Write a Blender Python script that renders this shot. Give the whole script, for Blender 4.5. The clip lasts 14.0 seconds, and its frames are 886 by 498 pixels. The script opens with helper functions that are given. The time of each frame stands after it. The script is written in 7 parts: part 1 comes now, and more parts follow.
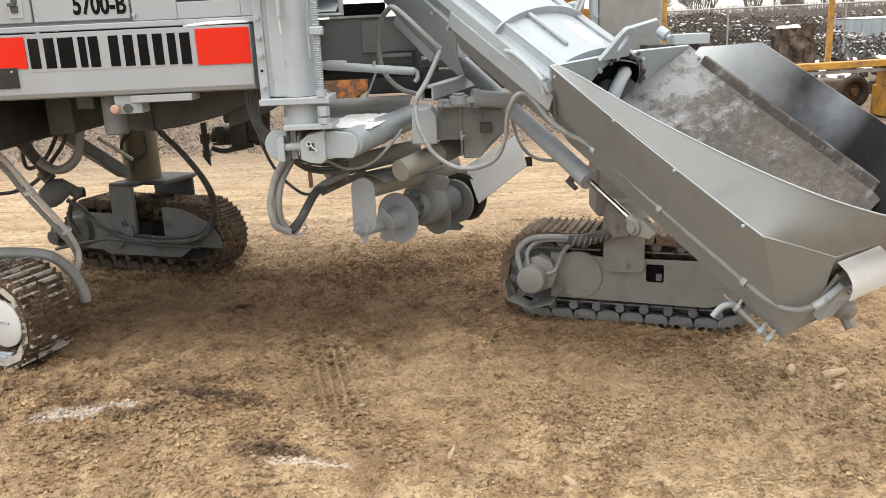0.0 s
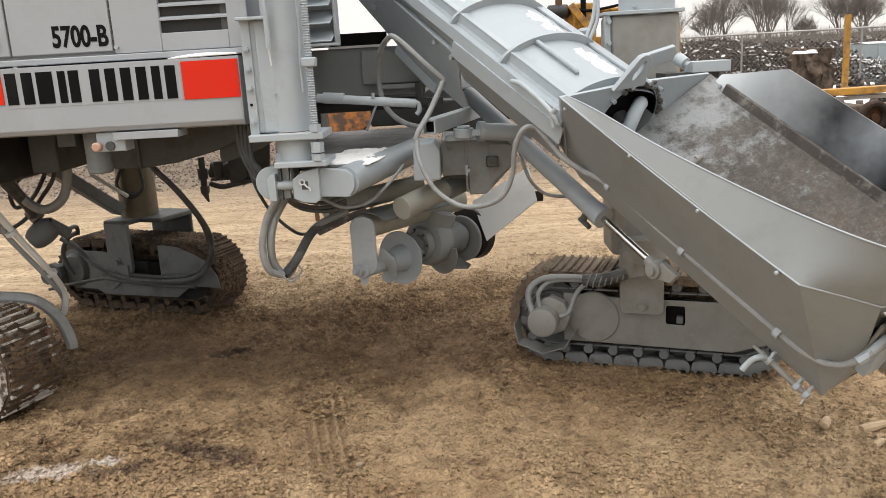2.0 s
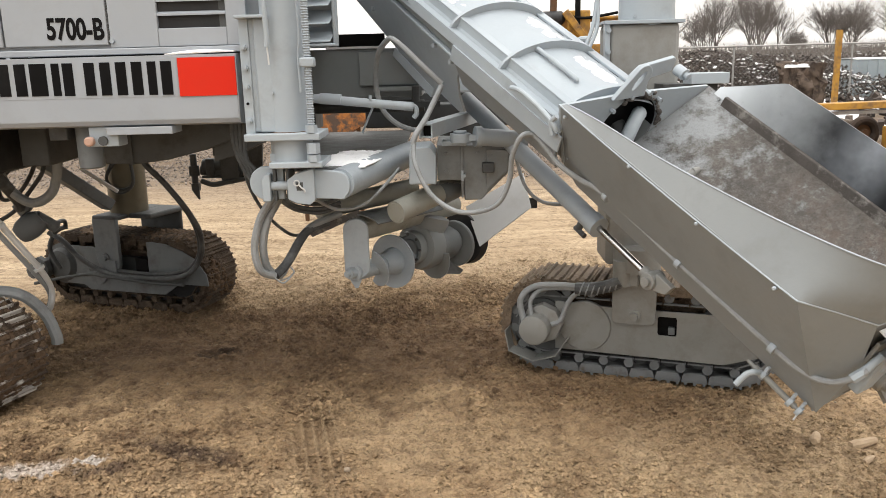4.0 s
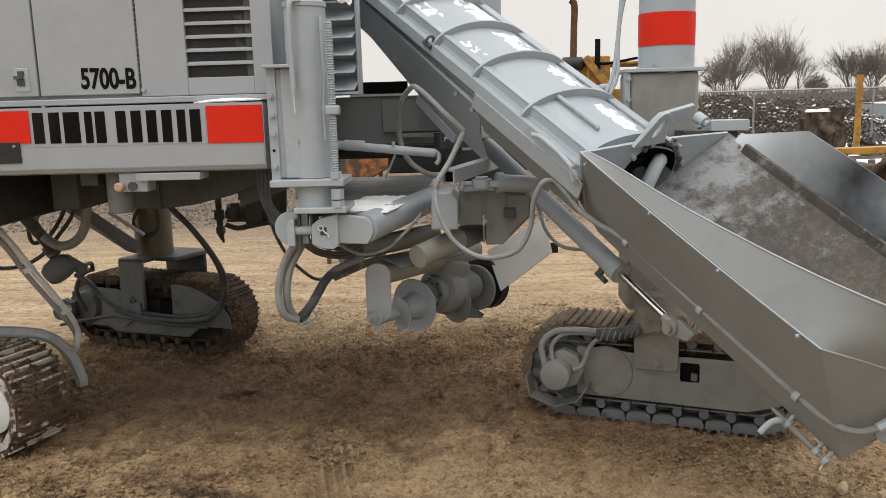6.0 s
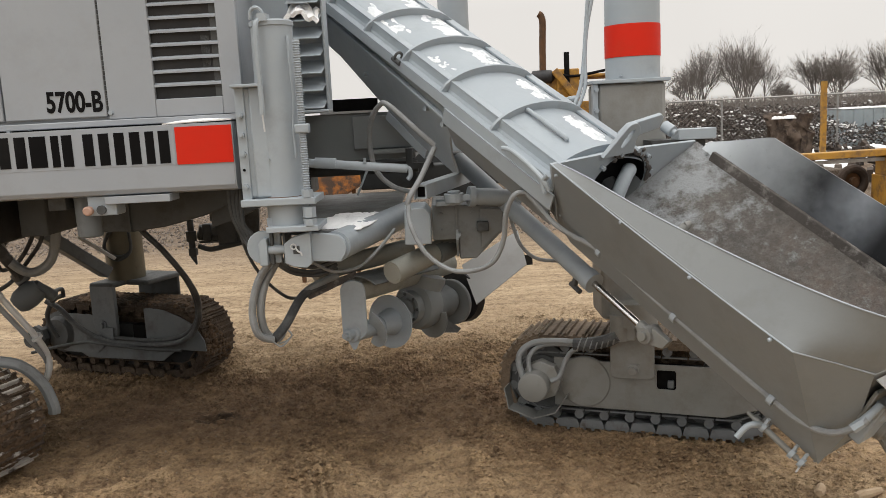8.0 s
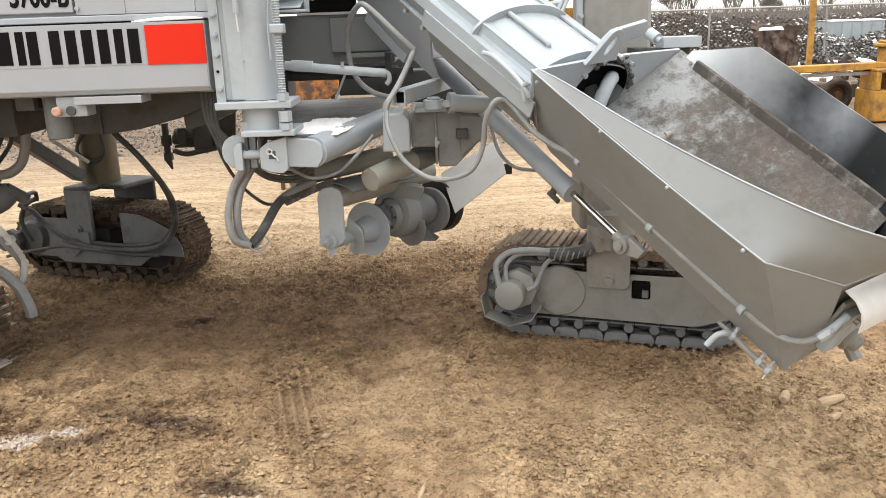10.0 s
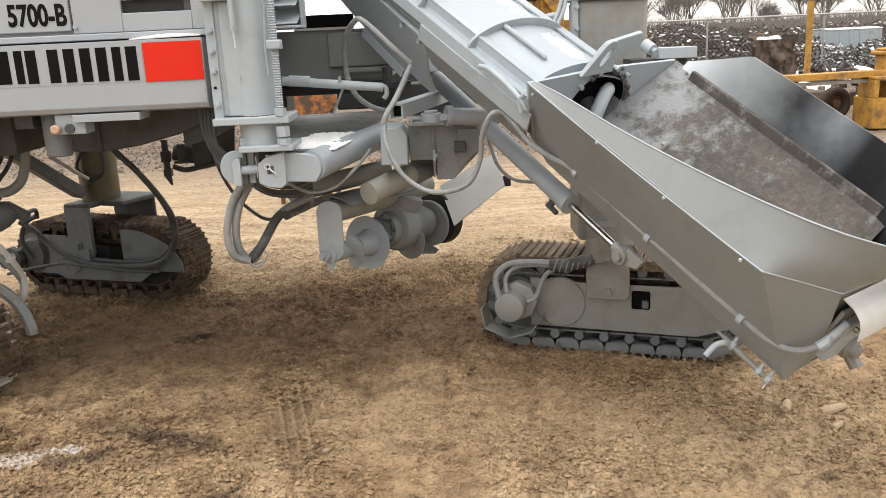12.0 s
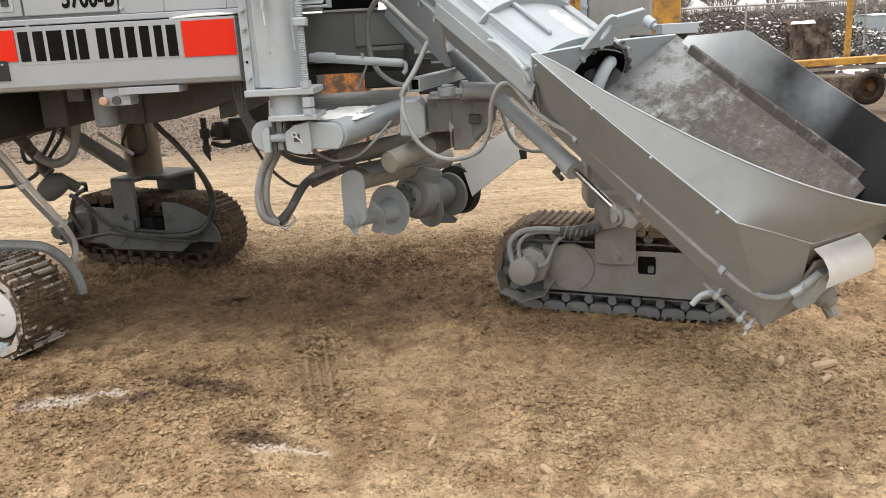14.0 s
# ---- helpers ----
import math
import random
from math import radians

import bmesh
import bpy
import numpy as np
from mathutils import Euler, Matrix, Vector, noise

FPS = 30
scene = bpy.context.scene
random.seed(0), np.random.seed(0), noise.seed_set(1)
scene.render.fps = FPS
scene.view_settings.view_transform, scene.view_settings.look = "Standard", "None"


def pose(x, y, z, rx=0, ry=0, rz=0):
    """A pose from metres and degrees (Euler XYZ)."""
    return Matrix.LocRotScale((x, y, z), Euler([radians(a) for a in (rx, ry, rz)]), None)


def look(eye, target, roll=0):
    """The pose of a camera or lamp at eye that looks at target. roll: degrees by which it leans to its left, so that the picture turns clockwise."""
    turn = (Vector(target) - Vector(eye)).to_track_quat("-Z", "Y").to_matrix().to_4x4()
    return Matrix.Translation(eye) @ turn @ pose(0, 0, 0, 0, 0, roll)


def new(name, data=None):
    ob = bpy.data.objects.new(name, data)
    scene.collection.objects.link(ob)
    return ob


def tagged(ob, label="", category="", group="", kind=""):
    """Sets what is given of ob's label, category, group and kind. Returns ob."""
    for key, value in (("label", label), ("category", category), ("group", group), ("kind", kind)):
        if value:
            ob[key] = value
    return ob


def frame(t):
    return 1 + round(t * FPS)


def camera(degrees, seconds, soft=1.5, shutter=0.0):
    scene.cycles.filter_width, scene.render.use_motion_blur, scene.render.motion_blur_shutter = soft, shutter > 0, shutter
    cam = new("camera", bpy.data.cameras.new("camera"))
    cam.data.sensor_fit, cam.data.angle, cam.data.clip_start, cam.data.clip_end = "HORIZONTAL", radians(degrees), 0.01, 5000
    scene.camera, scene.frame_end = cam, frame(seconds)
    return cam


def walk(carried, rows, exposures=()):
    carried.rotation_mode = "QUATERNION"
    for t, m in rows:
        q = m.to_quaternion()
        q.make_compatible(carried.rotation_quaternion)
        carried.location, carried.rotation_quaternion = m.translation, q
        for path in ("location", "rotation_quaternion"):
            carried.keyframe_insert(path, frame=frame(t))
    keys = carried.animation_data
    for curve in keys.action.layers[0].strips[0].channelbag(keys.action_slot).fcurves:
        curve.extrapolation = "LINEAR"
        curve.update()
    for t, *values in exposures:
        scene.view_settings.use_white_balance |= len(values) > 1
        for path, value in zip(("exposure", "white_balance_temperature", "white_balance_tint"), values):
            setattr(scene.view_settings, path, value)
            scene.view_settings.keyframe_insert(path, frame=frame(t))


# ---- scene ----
cam = camera(56.4, 14.0, soft=0.85)
EXPO = [(0.0, -0.28), (1.2, -0.30), (1.6, -0.42), (2.2, -0.57), (4.5, -0.42), (5.0, -0.42), (5.5, -0.55), (6.0, -0.89), (7.2, -0.96), (9.3, -0.88), (9.7, -0.59), (10.0, -0.15), (10.6, -0.26), (12.5, -0.35), (14.0, -0.42)]
PATH = [
    (0, (0.049, 0.03, 1.663), (0.019, 1.961, 1.144), -2.7),
    (0.5, (0.157, 0.107, 1.647), (0.069, 2.042, 1.15), -1.3),
    (1, (0.127, 0.209, 1.642), (0.022, 2.147, 1.158), -2.4),
    (1.5, (0.084, 0.276, 1.664), (0.006, 2.222, 1.211), -3.1),
    (2, (0.096, 0.309, 1.662), (0.034, 2.256, 1.209), -3.3),
    (4.5, (0.056, 0.336, 1.671), (0.028, 2.287, 1.228), -1.4),
    (5, (0.052, 0.326, 1.673), (0.029, 2.282, 1.254), -2.0),
    (5.5, (0.056, 0.322, 1.68), (0.007, 2.283, 1.288), -2.0),
    (6, (0.059, 0.311, 1.686), (-0.018, 2.28, 1.339), -1.6),
    (6.5, (0.064, 0.31, 1.687), (-0.014, 2.284, 1.377), -1.7),
    (7, (0.063, 0.309, 1.685), (-0.004, 2.285, 1.379), -2.3),
    (9.3, (0.078, 0.317, 1.682), (0.114, 2.28, 1.301), -2.5),
    (9.5, (0.078, 0.318, 1.676), (0.11, 2.27, 1.245), -2.2),
    (10, (0.083, 0.327, 1.67), (0.101, 2.256, 1.143), -2.0),
    (10.5, (0.087, 0.335, 1.671), (0.103, 2.266, 1.153), -2.4),
    (11, (0.084, 0.35, 1.669), (0.099, 2.283, 1.157), -2.6),
    (11.5, (0.089, 0.34, 1.667), (0.101, 2.272, 1.149), -2.8),
    (12, (0.096, 0.324, 1.672), (0.111, 2.261, 1.174), -2.7),
    (12.5, (0.097, 0.298, 1.677), (0.122, 2.243, 1.21), -2.8),
    (13, (0.094, 0.266, 1.667), (0.12, 2.211, 1.203), -3.1),
    (13.5, (0.128, 0.17, 1.666), (0.108, 2.114, 1.196), -2.6),
    (14, (0.211, 0.018, 1.61), (0.131, 1.949, 1.095), -3.1),
]
walk(cam, [(t, look(eye, target, roll)) for t, eye, target, roll in PATH], EXPO)

# ---- light: an overcast winter day ----
world = bpy.data.worlds.new("overcast_sky")
scene.world = world
world.use_nodes = True
wn, wl = world.node_tree.nodes, world.node_tree.links
for n in list(wn):
    wn.remove(n)
w_out = wn.new("ShaderNodeOutputWorld")
w_bg = wn.new("ShaderNodeBackground")
w_sky = wn.new("ShaderNodeTexSky")
w_sky.sky_type = "NISHITA"
w_sky.sun_disc = False
w_sky.sun_elevation, w_sky.sun_rotation = radians(66), radians(220)
w_tone = wn.new("ShaderNodeHueSaturation")
w_tone.inputs["Saturation"].default_value = 0.1
w_tone.inputs["Value"].default_value = 0.02
w_cloud = wn.new("ShaderNodeTexNoise")
w_cloud.inputs["Scale"].default_value = 2.2
w_cloud.inputs["Detail"].default_value = 5
w_coord = wn.new("ShaderNodeTexCoord")
w_ramp = wn.new("ShaderNodeValToRGB")
w_ramp.color_ramp.elements[0].position, w_ramp.color_ramp.elements[0].color = 0.3, (0.90, 0.862, 0.815, 1)
w_ramp.color_ramp.elements[1].position, w_ramp.color_ramp.elements[1].color = 0.7, (0.99, 0.95, 0.90, 1)
w_add = wn.new("ShaderNodeMixRGB")
w_add.blend_type = "ADD"
w_add.inputs[0].default_value = 1.0
wl.new(w_coord.outputs["Generated"], w_cloud.inputs["Vector"])
wl.new(w_cloud.outputs["Fac"], w_ramp.inputs["Fac"])
wl.new(w_sky.outputs["Color"], w_tone.inputs["Color"])
wl.new(w_ramp.outputs["Color"], w_add.inputs[1])
wl.new(w_tone.outputs["Color"], w_add.inputs[2])
# the zenith of an overcast sky is about twice as bright as its rim
w_sep = wn.new("ShaderNodeSeparateXYZ")
wl.new(w_coord.outputs["Generated"], w_sep.inputs[0])
w_up = wn.new("ShaderNodeMapRange")
w_up.inputs["From Min"].default_value, w_up.inputs["From Max"].default_value = 0.12, 1.0
w_up.inputs["To Min"].default_value, w_up.inputs["To Max"].default_value = 1.58, 4.2
wl.new(w_sep.outputs["Z"], w_up.inputs["Value"])
w_mul = wn.new("ShaderNodeVectorMath")
w_mul.operation = "SCALE"
wl.new(w_add.outputs["Color"], w_mul.inputs[0])
wl.new(w_up.outputs["Result"], w_mul.inputs["Scale"])
wl.new(w_mul.outputs["Vector"], w_bg.inputs["Color"])
w_bg.inputs["Strength"].default_value = 0.95
wl.new(w_bg.outputs["Background"], w_out.inputs["Surface"])

sun_data = bpy.data.lights.new("sun", "SUN")
sun_data.energy, sun_data.angle, sun_data.color = 1.5, radians(22), (1.0, 0.97, 0.92)
sun = new("sun", sun_data)
sun.matrix_world = look((-2.5, 1.0, 9), (0, 4, 0))


# ---- materials ----
def nodes_of(name):
    m = bpy.data.materials.new(name)
    m.use_nodes = True
    return m, m.node_tree.nodes, m.node_tree.links, m.node_tree.nodes["Principled BSDF"]


def blotch(nt, ln, scale, low, high, detail=6, rough=0.6, coord=None):
    """Noise pressed between two levels."""
    tex = nt.new("ShaderNodeTexNoise")
    tex.inputs["Scale"].default_value = scale
    tex.inputs["Detail"].default_value = detail
    tex.inputs["Roughness"].default_value = rough
    ln.new(coord, tex.inputs["Vector"])
    rng = nt.new("ShaderNodeMapRange")
    rng.inputs["From Min"].default_value, rng.inputs["From Max"].default_value = low, high
    ln.new(tex.outputs["Fac"], rng.inputs["Value"])
    return rng.outputs["Result"]


def mix(nt, ln, fac, a, b):
    """a and b are colours or sockets."""
    node = nt.new("ShaderNodeMixRGB")
    for i, v in ((0, fac), (1, a), (2, b)):
        if isinstance(v, (int, float)):
            node.inputs[i].default_value = v
        elif isinstance(v, tuple):
            node.inputs[i].default_value = (*v, 1)
        else:
            ln.new(v, node.inputs[i])
    return node.outputs["Color"]


def surface(name, base, second, dirt, rough=0.5, metal=0.0, scale=6.0, dirt_scale=3.0, dirt_low=0.5, dirt_high=0.75, bump=0.15, grain=90.0, coat=0.0, vary=0.0, bump_dist=0.004, spec=0.5):
    """A worn surface: base colour with soft variation, patches of dirt, fine grain in relief and gloss."""
    m, nt, ln, bsdf = nodes_of(name)
    geo = nt.new("ShaderNodeNewGeometry").outputs["Position"]
    col = mix(nt, ln, blotch(nt, ln, scale, 0.3, 0.7, coord=geo), base, second)
    col = mix(nt, ln, blotch(nt, ln, dirt_scale, dirt_low, dirt_high, 9, 0.7, coord=geo), col, dirt)
    if vary:
        info = nt.new("ShaderNodeObjectInfo").outputs["Random"]
        hs = nt.new("ShaderNodeHueSaturation")
        rr = nt.new("ShaderNodeMapRange")
        rr.inputs["To Min"].default_value, rr.inputs["To Max"].default_value = 1 - vary, 1 + vary
        ln.new(info, rr.inputs["Value"])
        ln.new(rr.outputs["Result"], hs.inputs["Value"])
        ln.new(col, hs.inputs["Color"])
        col = hs.outputs["Color"]
    ln.new(col, bsdf.inputs["Base Color"])
    fine = blotch(nt, ln, grain, 0.2, 0.8, 3, coord=geo)
    rng = nt.new("ShaderNodeMapRange")
    rng.inputs["To Min"].default_value, rng.inputs["To Max"].default_value = max(0.05, rough - 0.1), min(1.0, rough + 0.12)
    ln.new(blotch(nt, ln, scale * 2.3, 0.25, 0.75, coord=geo), rng.inputs["Value"])
    ln.new(rng.outputs["Result"], bsdf.inputs["Roughness"])
    bsdf.inputs["Metallic"].default_value = metal
    bsdf.inputs["Coat Weight"].default_value = coat
    bsdf.inputs["Specular IOR Level"].default_value = spec
    bsdf.inputs["Coat Roughness"].default_value = 0.3
    bp = nt.new("ShaderNodeBump")
    bp.inputs["Strength"].default_value, bp.inputs["Distance"].default_value = bump, bump_dist
    ln.new(fine, bp.inputs["Height"])
    ln.new(bp.outputs["Normal"], bsdf.inputs["Normal"])
    return m


GREY = surface("grey_machine_paint", (0.298, 0.339, 0.376), (0.334, 0.378, 0.414), (0.256, 0.284, 0.304), 0.42, scale=3.5, dirt_scale=5.0, dirt_low=0.55, dirt_high=0.8, bump=0.08, spec=0.35)
HOOD = surface("hood_grey_paint", (0.290, 0.316, 0.348), (0.312, 0.338, 0.370), (0.268, 0.286, 0.304), 0.4, scale=2.0, dirt_scale=3.0, bump=0.04, spec=0.35)
# grey paint with the shade of the undersides put into its colour
UNDER = surface("shade_darkened_grey_paint", (0.062, 0.066, 0.068), (0.088, 0.093, 0.095), (0.036, 0.033, 0.03), 0.6, scale=5.0, dirt_scale=6.0, bump=0.2, spec=0.2)
MIDGREY = surface("dull_grey_paint", (0.128, 0.142, 0.150), (0.156, 0.170, 0.178), (0.080, 0.077, 0.072), 0.55, scale=5, dirt_scale=6, bump=0.15, spec=0.3)
HOPPER = surface("hopper_grey_paint", (0.204, 0.222, 0.232), (0.234, 0.253, 0.262), (0.186, 0.197, 0.198), 0.45, scale=1.6, dirt_scale=4.0, bump=0.05, spec=0.3)
TRACKGREY = surface("warm_grey_track_paint", (0.200, 0.204, 0.196), (0.232, 0.236, 0.228), (0.160, 0.148, 0.132), 0.5, scale=4, dirt_scale=5, dirt_low=0.48, dirt_high=0.75, bump=0.12)
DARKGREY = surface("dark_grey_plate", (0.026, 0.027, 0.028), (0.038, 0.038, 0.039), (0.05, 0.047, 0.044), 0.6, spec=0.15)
RED = surface("red_orange_paint", (0.592, 0.018, 0.005), (0.560, 0.022, 0.007), (0.464, 0.032, 0.012), 0.5, dirt_low=0.6, dirt_high=0.9, bump=0.04, spec=0.2)
BLACK = surface("black_lettering", (0.005, 0.005, 0.005), (0.008, 0.008, 0.009), (0.014, 0.014, 0.014), 0.55, bump=0.03, spec=0.06)
SNOW = surface("wet_snow", (0.86, 0.875, 0.89), (0.90, 0.91, 0.92), (0.79, 0.81, 0.83), 0.7, scale=12, bump=0.6, grain=40, bump_dist=0.01)
HOSE = surface("grey_painted_hose", (0.208, 0.222, 0.230), (0.248, 0.262, 0.270), (0.144, 0.144, 0.144), 0.5, scale=14, dirt_scale=10, bump=0.15)
DHOSE = surface("dark_hose", (0.048, 0.050, 0.052), (0.088, 0.092, 0.096), (0.160, 0.168, 0.168), 0.55, scale=9, dirt_scale=8, bump=0.2, spec=0.25)
CHROME = surface("chrome_rod", (0.55, 0.55, 0.55), (0.6, 0.6, 0.6), (0.4, 0.38, 0.36), 0.18, metal=1.0, dirt_low=0.65, dirt_high=0.9, bump=0.02)
STEEL = surface("worn_steel", (0.224, 0.216, 0.208), (0.280, 0.272, 0.264), (0.128, 0.096, 0.072), 0.42, metal=0.7, scale=12, dirt_scale=7, bump=0.25)
PADGREY = surface("grey_painted_track_link", (0.125, 0.134, 0.140), (0.165, 0.174, 0.18), (0.07, 0.056, 0.042), 0.55, scale=9, dirt_scale=14, dirt_low=0.54, dirt_high=0.74, bump=0.3, vary=0.12, spec=0.3)
PADMUD = surface("muddy_rusted_track_pad", (0.048, 0.034, 0.025), (0.084, 0.061, 0.043), (0.160, 0.124, 0.092), 0.75, scale=14, dirt_scale=18, dirt_low=0.52, dirt_high=0.72, bump=0.8, grain=60, vary=0.25, bump_dist=0.012, spec=0.2)
CHIPPED = surface("chipped_pale_track_paint", (0.33, 0.31, 0.285), (0.50, 0.48, 0.455), (0.062, 0.042, 0.029), 0.55, metal=0.15, scale=14, dirt_scale=5.0, dirt_low=0.47, dirt_high=0.53, bump=0.6, grain=70, vary=0.2, bump_dist=0.008)
PADCAKE = surface("mud_caked_track_pad", (0.060, 0.042, 0.029), (0.100, 0.070, 0.048), (0.288, 0.268, 0.248), 0.75, scale=16, dirt_scale=6.0, dirt_low=0.57, dirt_high=0.63, bump=0.8, grain=60, vary=0.25, bump_dist=0.012, spec=0.2)
RIBTAN = surface("dusty_grouser", (0.208, 0.160, 0.112), (0.272, 0.216, 0.160), (0.104, 0.072, 0.048), 0.75, scale=12, dirt_scale=14, dirt_low=0.5, dirt_high=0.7, bump=0.5, vary=0.15)
STRIP = surface("dirty_clamp_steel", (0.056, 0.050, 0.046), (0.096, 0.086, 0.080), (0.216, 0.204, 0.192), 0.6, scale=9, dirt_scale=16, dirt_low=0.52, dirt_high=0.66, bump=0.5, spec=0.3)
CLOD = surface("dried_brown_mud", (0.104, 0.070, 0.046), (0.160, 0.112, 0.074), (0.060, 0.040, 0.027), 0.9, scale=18, dirt_scale=12, dirt_low=0.45, dirt_high=0.7, bump=0.8, grain=120, bump_dist=0.006, spec=0.15)
RUSTY = surface("rust", (0.080, 0.048, 0.028), (0.128, 0.068, 0.036), (0.056, 0.044, 0.036), 0.8, scale=5, dirt_scale=4, bump=0.6, spec=0.2)
YELLOW = surface("yellow_machine_paint", (0.368, 0.184, 0.020), (0.416, 0.224, 0.032), (0.120, 0.068, 0.036), 0.6, scale=2.5, dirt_scale=4.5, dirt_low=0.46, dirt_high=0.66, bump=0.2)
ORANGE = surface("orange_rust_paint", (0.440, 0.160, 0.016), (0.360, 0.120, 0.016), (0.060, 0.036, 0.024), 0.7, scale=3, dirt_scale=7, dirt_low=0.36, dirt_high=0.52, bump=0.4)
RUBBER = surface("black_rubber", (0.02, 0.021, 0.023), (0.03, 0.03, 0.033), (0.05, 0.05, 0.052), 0.42, bump=0.1, spec=0.3)
GALV = surface("galvanised_wire", (0.336, 0.336, 0.328), (0.384, 0.384, 0.376), (0.240, 0.224, 0.208), 0.5, metal=0.6)
# distance haze is put into the bark's colour
BARKFAR = surface("hazy_distant_bark", (0.17, 0.152, 0.14), (0.225, 0.205, 0.19), (0.13, 0.115, 0.105), 0.95, scale=0.3, dirt_scale=0.5, bump=0.0, spec=0.1)
WOOD = surface("weathered_wood", (0.36, 0.265, 0.17), (0.44, 0.335, 0.225), (0.22, 0.155, 0.10), 0.85, scale=20, dirt_scale=15, bump=0.5)
PADDUST = surface("dusty_track_pad", (0.136, 0.100, 0.068), (0.192, 0.144, 0.100), (0.080, 0.060, 0.040), 0.8, scale=16, dirt_scale=20, dirt_low=0.5, dirt_high=0.7, bump=0.8, grain=60, vary=0.2, bump_dist=0.012)
STONE = surface("pebble_stone", (0.240, 0.184, 0.128), (0.320, 0.256, 0.192), (0.160, 0.120, 0.088), 0.85, scale=30, dirt_scale=9, bump=0.3)
BALE = surface("crushed_rusty_sheet", (0.068, 0.050, 0.038), (0.152, 0.116, 0.092), (0.032, 0.024, 0.020), 0.75, scale=7, dirt_scale=5, dirt_low=0.42, dirt_high=0.62, bump=0.6, spec=0.25)
SCRAPDARK = surface("dark_scrap_metal", (0.028, 0.022, 0.019), (0.060, 0.044, 0.036), (0.128, 0.096, 0.080), 0.8, scale=2.0, dirt_scale=3.0, bump=0.5, spec=0.2)
PALEPLATE = surface("pale_grey_plate", (0.50, 0.515, 0.52), (0.55, 0.56, 0.565), (0.42, 0.42, 0.41), 0.42, scale=4, bump=0.05)
COPPER = surface("pink_primer_knob", (0.400, 0.240, 0.176), (0.464, 0.296, 0.224), (0.280, 0.176, 0.136), 0.5)
SHED = surface("pale_blue_cladding", (0.280, 0.336, 0.368), (0.336, 0.384, 0.408), (0.224, 0.248, 0.264), 0.6, scale=1.0)

# interior plate of the hopper: bare steel with cement stains and remains of grey overspray
STAINED, nt, ln, bsdf = nodes_of("cement_stained_steel")
geo = nt.new("ShaderNodeNewGeometry").outputs["Position"]


def down_slope(low, high):
    """0 to 1 between two distances down the hopper's slope."""
    dot = nt.new("ShaderNodeVectorMath")
    dot.operation = "DOT_PRODUCT"
    ln.new(geo, dot.inputs[0])
    dot.inputs[1].default_value = (0.533, -0.683, -0.5)
    rg = nt.new("ShaderNodeMapRange")
    rg.inputs["From Min"].default_value, rg.inputs["From Max"].default_value = low - 2.884, high - 2.884
    ln.new(dot.outputs["Value"], rg.inputs["Value"])
    return rg.outputs["Result"]


def calc(kind, a, b, c3=0.0):
    node = nt.new("ShaderNodeMath")
    node.operation = kind
    for i, v in enumerate((a, b, c3)):
        if isinstance(v, float):
            node.inputs[i].default_value = v
        else:
            ln.new(v, node.inputs[i])
    return node.outputs[0]


def step_range(v, low, high):
    rg = nt.new("ShaderNodeMapRange")
    rg.inputs["From Min"].default_value, rg.inputs["From Max"].default_value = low, high
    ln.new(v, rg.inputs["Value"])
    return rg.outputs["Result"]


# dark scale, brown cement film, fine pale scratches, then paint left at the upper end
c = mix(nt, ln, blotch(nt, ln, 7, 0.34, 0.66, 12, 0.78, geo), (0.048, 0.044, 0.040), (0.124, 0.114, 0.102))
c = mix(nt, ln, calc("MULTIPLY", blotch(nt, ln, 11, 0.40, 0.62, 10, 0.78, geo), down_slope(0.25, 0.95)), c, (0.105, 0.080, 0.066))
c = mix(nt, ln, calc("MULTIPLY", blotch(nt, ln, 38, 0.48, 0.66, 9, 0.8, geo), 0.5), c, (0.24, 0.232, 0.22))
c = mix(nt, ln, calc("MULTIPLY", blotch(nt, ln, 90, 0.53, 0.66, 6, 0.75, geo), 0.65), c, (0.032, 0.027, 0.024))
soot = calc("MULTIPLY", blotch(nt, ln, 3.4, 0.40, 0.62, 11, 0.76, geo), calc("MULTIPLY_ADD", down_slope(0.2, 0.9), 0.35, 0.5))
c = mix(nt, ln, soot, c, (0.042, 0.038, 0.035))
cloud = calc("MULTIPLY_ADD", blotch(nt, ln, 8.0, 0.30, 0.72, 11, 0.78, geo), 0.95, calc("MULTIPLY", down_slope(0.62, 0.02), 0.55))
c = mix(nt, ln, step_range(cloud, 0.62, 0.95), c, (0.25, 0.266, 0.278))
ln.new(c, bsdf.inputs["Base Color"])
bsdf.inputs["Roughness"].default_value = 0.55
bsdf.inputs["Specular IOR Level"].default_value = 0.4
bp = nt.new("ShaderNodeBump")
bp.inputs["Strength"].default_value, bp.inputs["Distance"].default_value = 0.6, 0.008
ln.new(blotch(nt, ln, 45, 0.3, 0.7, 9, 0.75, geo), bp.inputs["Height"])
ln.new(bp.outputs["Normal"], bsdf.inputs["Normal"])

